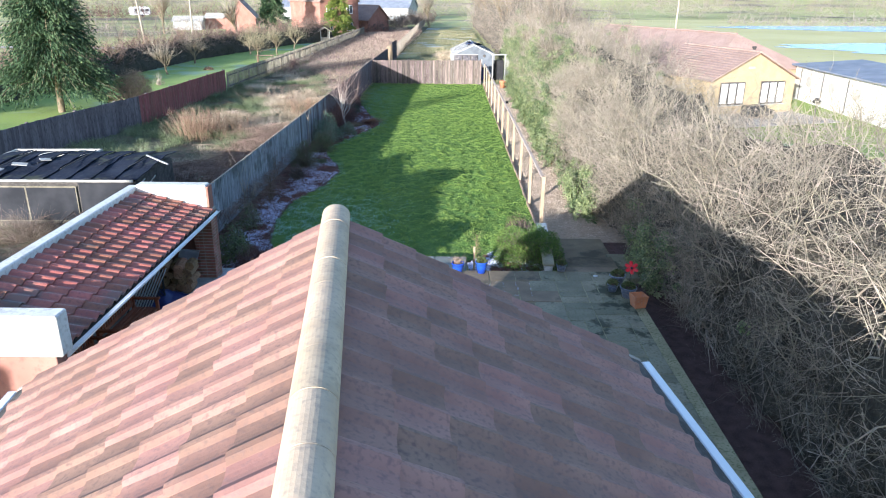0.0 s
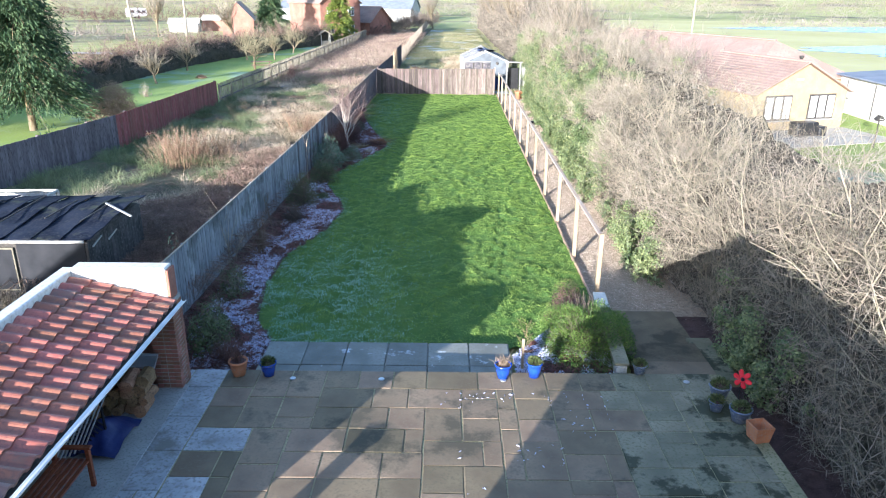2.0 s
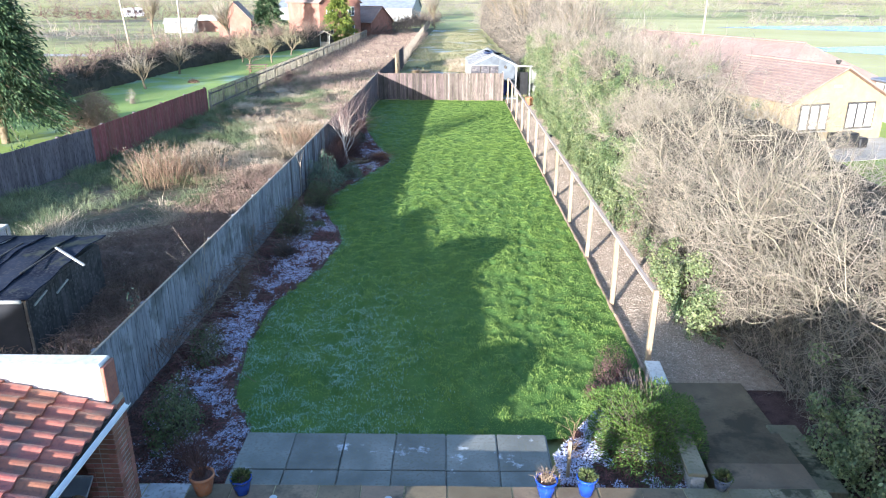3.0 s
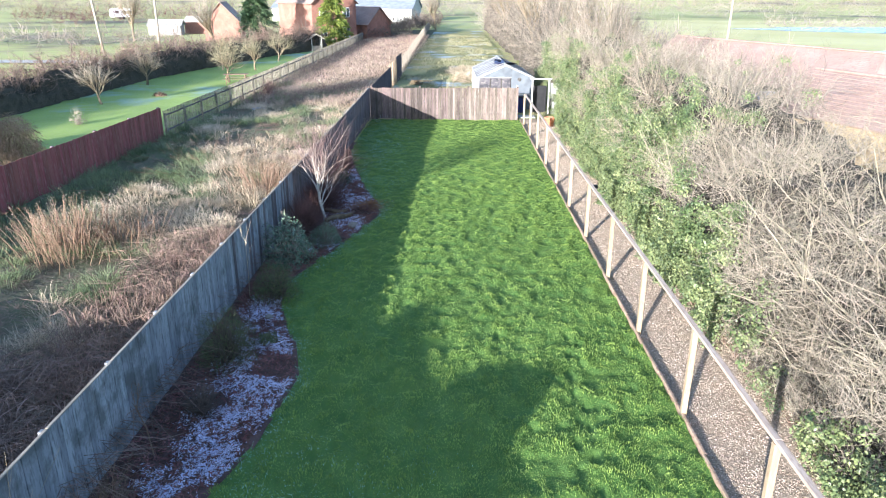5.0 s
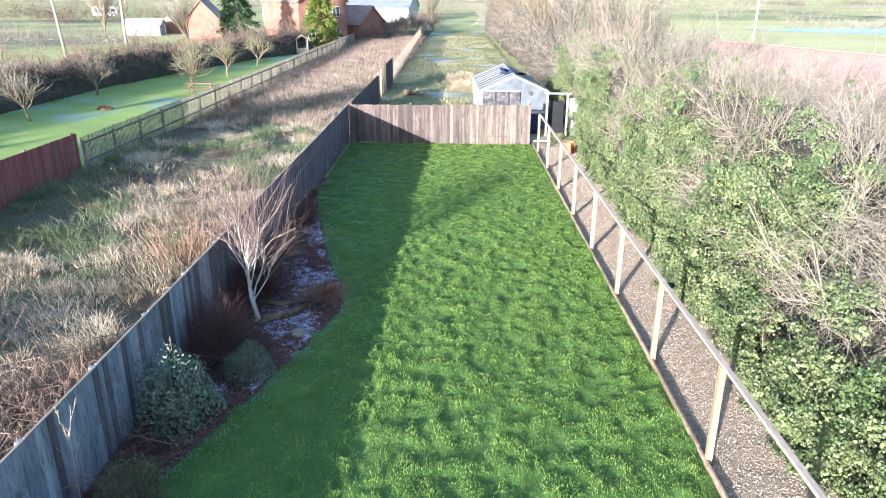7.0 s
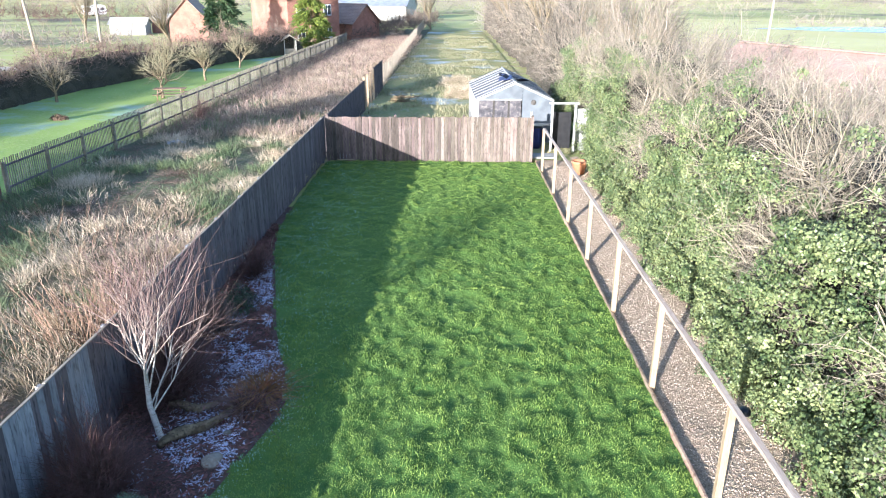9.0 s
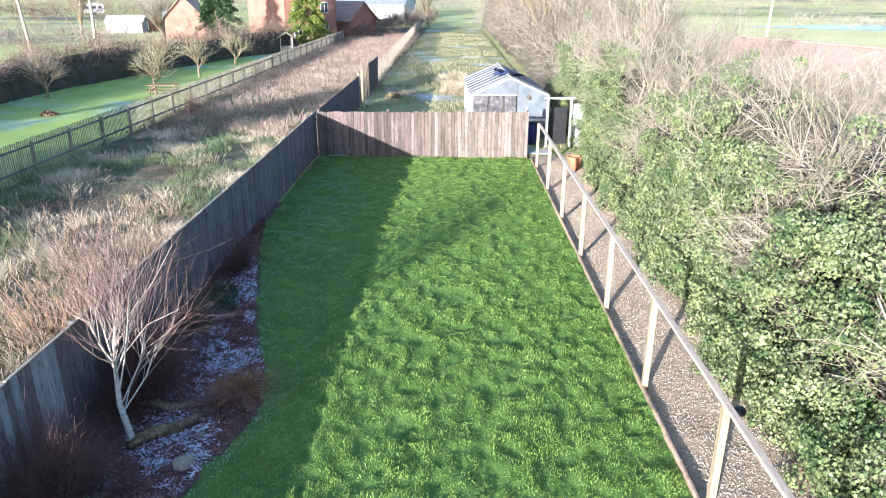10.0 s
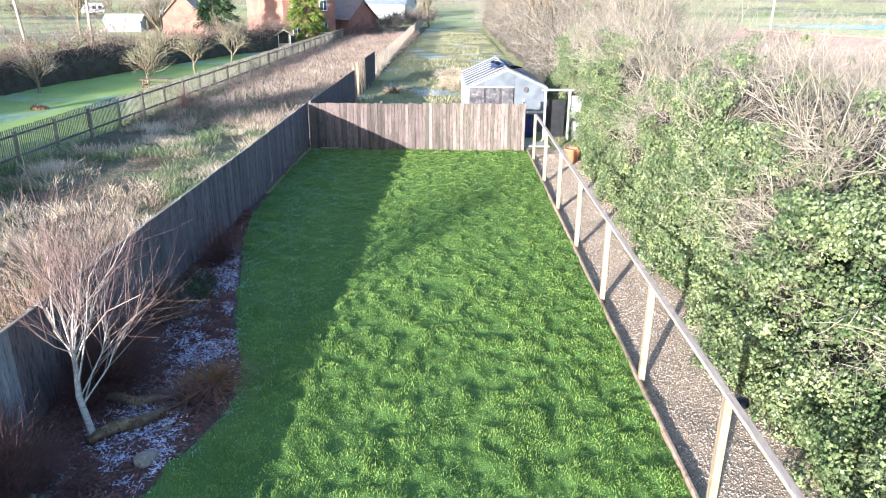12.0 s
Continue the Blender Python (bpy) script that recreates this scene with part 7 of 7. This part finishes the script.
# brush heap and frosted hollow in the far garden
twiggy_bush("brush_heap", "heap of cut brown branches on the grass", -3.4, 70.5, 0.9, 0.7, 0.5, M_DRIFT, 61, 60, 0.02, category="brush heap")
drift(-3.2, 72.2, 10, 1.6, 0.09, 5)
leafy_bush("shrub", "yellow clump of dead reeds beyond the fence", 0.2, 72.5, 1.0, 0.9, 0.7, M_STRAW, M_STRAW, 62, 1800, 0.35, 0.02)
leafy_bush("shrub", "clump of dead grass by the greenhouse", 0.2, 78.5, 1.3, 1.2, 0.6, M_STRAW, M_STRAW, 63, 1500, 0.35, 0.02)

# ---- bungalow and outbuilding beyond the hedge ----
def gabled(name, label, x, y, rz, half, length, eave, apex, wall_m, roof_m, over=0.35, courses=14, category="house"):
    """A gabled block; its front gable stands at the origin and faces -y."""
    t = thing(name, label, category, pose(x, y, 0, 0, 0, rz))
    part("wall", data_bm("wall", prism_bm([(-half, -0.1), (half, -0.1), (half, eave), (0, apex), (-half, eave)], length), wall_m), t)
    sl = math.hypot(half, apex - eave)
    ang = math.degrees(math.atan((apex - eave) / half))
    for sx in (-1, 1):
        full = sl + over
        prof = [(0.0, -0.03)] + [(full, -0.03)]
        for k in range(courses, 0, -1):
            prof += [(full * k / courses, 0.055), (full * (k - 1) / courses, 0.03)]
        part("roof", data_bm("roof", prism_bm(prof, length + 0.5), roof_m), t, m=pose(0, -0.3 if sx > 0 else length + 0.2, apex + 0.05) @ (pose(0, 0, 0, 0, 0, 180) if sx < 0 else pose(0, 0, 0)) @ pose(0, 0, 0, 0, ang, 0))
    box("ridge", 0.22, length + 0.5, 0.12, roof_m, t, (0, length / 2 - 0.05, apex + 0.08), 0.03)
    return t


def window(t, x, z, w, h, panes, y=-0.02, blind=True):
    fr = box("window_frame", w, 0.07, h, M_DARKWOOD, t, (x, y, z), 0.005)
    for k in range(panes):
        part("pane", data_bm("pane", box_bm(w / panes - 0.15, 0.02, h - 0.2, 0), M_BLIND if blind else M_GLASS), fr, m=pose(-w / 2 + w / panes * (k + 0.5), -0.032, 0))
    box("sill", w + 0.12, 0.12, 0.05, M_CONCRETE, t, (x, y - 0.04, z - h / 2 - 0.03), 0.006)


bung = gabled("bungalow", "yellow brick bungalow wing with red tile roof", 18.75, 41.7, 17, 3.05, 7.0, 2.0, 3.55, M_YELLOW, M_FARTILE, over=0.2)
window(bung, -1.45, 1.2, 1.75, 1.35, 3)
window(bung, 1.45, 1.2, 1.75, 1.35, 3)
box("lamp", 0.4, 0.1, 0.12, M_CLAD, bung, (-0.3, -0.06, 2.7))
flue = part("flue", data_bm("flue", lathe_bm([(0.09, 0), (0.09, 0.5), (0.13, 0.52), (0.13, 0.62)], 12), M_DARKWOOD, True), bung, m=pose(0.7, 1.2, 3.2))


def hipped(name, label, x, y, rz, half, length, eave, apex, hip, courses=18):
    """A long block whose roof is hipped at its front end, each course of tiles stepped."""
    t = thing(name, label, "house", pose(x, y, 0, 0, 0, rz))
    part("wall", data_bm("wall", box_bm(half * 2 - 0.5, length - 0.5, eave, 0.0, (0, length / 2, eave / 2)), M_YELLOW), t)
    for side in ("left", "right", "hip"):
        b = bmesh.new()
        steps = []
        for k in range(courses):
            steps += [(k / courses, 0.004), ((k + 1) / courses, 0.0)]
        rows = []
        for u, dz in steps + [(1.0, -0.06), (0.0, -0.06)]:
            z = eave + (apex - eave) * u + dz
            if side == "hip":
                ends = ((-half * (1 - u), hip * u, z), (half * (1 - u), hip * u, z))
            else:
                sx = -1 if side == "left" else 1
                ends = ((sx * half * (1 - u), length, z), (sx * half * (1 - u), hip * u, z))
            rows.append([b.verts.new(e) for e in ends])
        for r, s in zip(rows, rows[1:] + rows[:1]):
            b.faces.new((r[0], r[1], s[1], s[0]))
        b.faces.new([r[0] for r in rows]), b.faces.new([r[1] for r in rows])
        bmesh.ops.recalc_face_normals(b, faces=b.faces)
        part("roof", data_bm("roof", b, M_FARTILE), t)
    box("ridge", 0.22, length - hip, 0.1, M_FARTILE, t, (0, (length + hip) / 2, apex + 0.03), 0.03)
    return t


hipped("bungalow", "long main roof of the yellow brick bungalow", 21.6, 47.5, 23, 4.6, 18.0, 2.0, 4.2, 2.6, 30)
annex = thing("lean_to_roof", "dark blue glazed lean-to against the bungalow", "outbuilding", pose(14.4, 47.6, 0, 0, 0, 17))
box("wall", 2.2, 4.0, 1.9, M_CLAD, annex, (0, 0, 0.95))
box("roof", 2.6, 4.4, 0.06, M_PANEL, annex, (0, 0, 2.05), 0.005, rot=(0, -14, 0))
for k in range(4):
    box("bar", 2.62, 0.05, 0.05, M_CLAD, annex, (0, -1.8 + k * 1.2, 2.1), 0.003, rot=(0, -14, 0))
bq = thing("covered_furniture", "dark covered garden furniture by the bungalow", "furniture", pose(18.2, 39.75, 0, 0, 0, 17))
box("cover", 1.35, 0.7, 0.7, M_BLACK, bq, (0, 0, 0.4), 0.06)
box("cover_end", 0.5, 0.6, 0.5, M_BLACK, bq, (0.95, -0.1, 0.26), 0.06)
thing("bungalow_terrace", "pale gravel terrace before the bungalow", "terrace", kind="structure", me=data_bm("bungalow_terrace", box_bm(8.5, 4.0, 0.08, 0.0, (0, 0, 0)), M_LANE)).matrix_basis = pose(18.2, 39.3, -0.03, 0, 0, 17)
bl = thing("bungalow_lawn", "bright green mown lawn beside the bungalow", "lawn", kind="structure", me=data_np("bungalow_lawn", *sheet(13.5, 34, 26, 52, 1.0, lambda a, b: -0.025 + 0.02 * vnoise(a, b, 1)), M_NTURF, True))
feeder = thing("bird_table", "small dark bird table on a post", "bird table", pose(20.2, 36.7, 0))
box("post", 0.05, 0.05, 1.4, M_DARKWOOD, feeder, (0, 0, 0.7))
box("tray", 0.34, 0.3, 0.04, M_DARKWOOD, feeder, (0, 0, 1.35))
part("roof", data_bm("roof", prism_bm([(-0.2, 1.39), (0, 1.6), (0.2, 1.39), (0, 1.5)], 0.34), M_DARKWOOD), feeder, m=pose(0, -0.17, 0))
outb = thing("outbuilding", "long white outbuilding with blue-grey sheet roof", "outbuilding", pose(24.6, 48.3, 0, 0, 0, -92))
box("wall", 13.0, 4.2, 2.3, M_WHITE, outb, (6.0, 2.1, 1.1))
box("roof", 13.5, 4.8, 0.1, M_PANEL, outb, (6.0, 2.1, 2.42), 0.01, rot=(4, 0, 0))
for k in range(3):
    box("window_frame", 0.7, 0.06, 0.6, M_GREYWOOD, outb, (1.8 + k * 3.2, -0.02, 1.35))
    box("pipe", 0.05, 0.05, 2.0, M_DARKWOOD, outb, (0.5 + k * 3.2, -0.03, 1.05))

# ---- houses in the distance ----
bh = gabled("brick_house", "two-storey red brick house with white windows", -16.9, 116.0, 42, 3.6, 9.0, 5.4, 8.2, M_BRICKFAR, M_FARTILE)
for x in (-1.9, 1.9):
    for z in (1.5, 4.1):
        fr = box("window_frame", 1.1, 0.08, 1.3, M_UPVC, bh, (x, -0.03, z), 0.005)
        for k in range(2):
            part("pane", data_bm("pane", box_bm(0.44, 0.02, 1.1, 0), M_GLASS), fr, m=pose(-0.26 + 0.52 * k, -0.04, 0))
for z in (1.5, 4.1):
    for yy in (2.2, 6.2):
        fr = box("window_frame", 0.08, 1.1, 1.3, M_UPVC, bh, (3.62, yy, z), 0.005)
        for k in range(2):
            part("pane", data_bm("pane", box_bm(0.02, 0.44, 1.1, 0), M_GLASS), fr, m=pose(0.04, -0.26 + 0.52 * k, 0))
gabled("cottage", "low red-roofed house extension", -11.5, 124.0, 60, 3.0, 8.0, 2.4, 4.6, M_BRICKFAR, M_FARTILE)
gabled("barn", "small brick barn with steep gable", -34.5, 122.0, 8, 2.5, 6.0, 2.6, 5.2, M_BRICKFAR, M_FARTILE, category="barn")
gabled("barn", "low pale-walled farm shed", -45.5, 136.0, 100, 1.9, 5.0, 1.5, 2.2, M_CLAD, M_CONCRETE, category="barn")
gabled("barn", "small pale-roofed farm lean-to", -41.0, 140.0, 84, 1.6, 5.0, 1.9, 2.6, M_BRICKFAR, M_CONCRETE, category="barn")
gabled("barn", "large grey farm building in the distance", -9, 196, 84, 8, 34, 3.0, 6.0, M_CLAD, M_PANEL, category="barn")


def caravan(x, y, rz):
    t = thing("caravan", "white touring caravan parked in a field", "caravan", pose(x, y, 0, 0, 0, rz))
    prof = [(-2.4, 0.5), (2.3, 0.5), (2.55, 1.2), (2.2, 2.4), (1.6, 2.6), (-1.8, 2.6), (-2.4, 2.3), (-2.6, 1.3)]
    b = prism_bm(prof, 2.1)
    bmesh.ops.bevel(b, geom=b.edges[:], offset=0.06, segments=2, affect="EDGES")
    part("body", data_bm("body", b, M_UPVC), t, m=pose(0, -1.05, 0))
    for x0 in (-1.5, 0.2, 1.5):
        box("window", 0.9, 0.04, 0.6, M_GLASS, t, (x0, -1.06, 1.7))
    for sy in (-1.0, 1.0):
        part("wheel", data_bm("wheel", lathe_bm([(0.3, -0.09), (0.33, -0.05), (0.33, 0.05), (0.3, 0.09)], 16), M_BLACK, True), t, m=pose(0, sy, 0.33, 90, 0, 0))


caravan(-82, 196, 48)

# pale-limbed hawthorns standing in the hedge
g = random.Random(12)
for k in range(24):
    y = 14 + k * 1.9 + g.uniform(-0.7, 0.7)
    tall = y > 33
    bare_tree("hawthorn", "pale-limbed bare hawthorn growing in the hedge", g.uniform(5.7, 8.0), y, 200 + k, g.uniform(1.2, 1.7) if tall else g.uniform(0.8, 1.2), 0.06 if tall else 0.045, 1.0 if tall else 1.25, [6, 6, 7], M_HAW, M_TWIG, 4, crook=2.2,
              up=0.38 if tall else 0.2, lean=(g.uniform(-0.3, 0.3), g.uniform(-0.2, 0.2)), group="hedge trees", start=0.3, shrink=0.8, thin=0.6, z=float(hedge_height(y)) * 0.42)

# woods, field hedges and single trees far off
def far_wood(x0, y0, x1, y1, w, h, seed, twig, label, dens=1.1, core=M_FARCORE):
    thicket("woodland", label, lambda s: (x0 + (x1 - x0) * s, y0 + (y1 - y0) * s), lambda s: w + 0 * s,
            lambda s: h * (0.7 + 0.6 * vnoise(s * 17, s * 0 + seed, seed)), dens, twig, core, seed, length=h * 0.5, radius=0.03, core_scale=0.42, category="woodland", subs=3, heart=False)


far_wood(-140, 215, 10, 235, 10, 8, 101, M_FARTWIG, "distant bare woodland", 0.5)
far_wood(25, 225, 240, 205, 9, 9, 102, M_FARTWIG, "distant bare woodland beyond the floods", 0.4)
far_wood(60, 158, 200, 165, 3, 3, 103, M_FARTWIG, "bare field hedge beside the flood", 1.2)
far_wood(-95, 112, -36, 108, 2.5, 3.2, 104, M_FARTWIG, "bare scrub behind the lane", 1.6)
far_wood(-90, 165, -42, 168, 3, 5, 105, M_TWIGRED, "bare orchard trees in a field", 1.2)
far_wood(-10, 128, -4, 175, 2.5, 3.5, 106, M_TWIGDARK, "dark garden bushes by the houses", 2.0)
far_wood(10, 150, 26, 190, 6, 8, 107, M_FARTWIG, "tall bare trees at the garden end", 1.2)
far_wood(-14.5, 121, -8, 128, 2.0, 3.0, 108, M_TWIGDARK, "dark shrubs beside the cottage", 3.0)
for k, (x, y, h) in enumerate(((7.2, 84, 3.2), (8.4, 97, 3.6), (6.8, 112, 3.4), (9.5, 76, 3.0), (10.8, 68, 2.6), (-3.5, 150, 2.2), (-29.5, 102, 2.2), (-46, 118, 2.4))):
    bare_tree("bare_tree", "bare winter tree with upright limbs", x, y, 60 + k, h, 0.16, 0.6, [10, 6, 5], M_BARK, M_TWIG, 4, up=0.6, start=0.5, group="far trees", shrink=0.9)
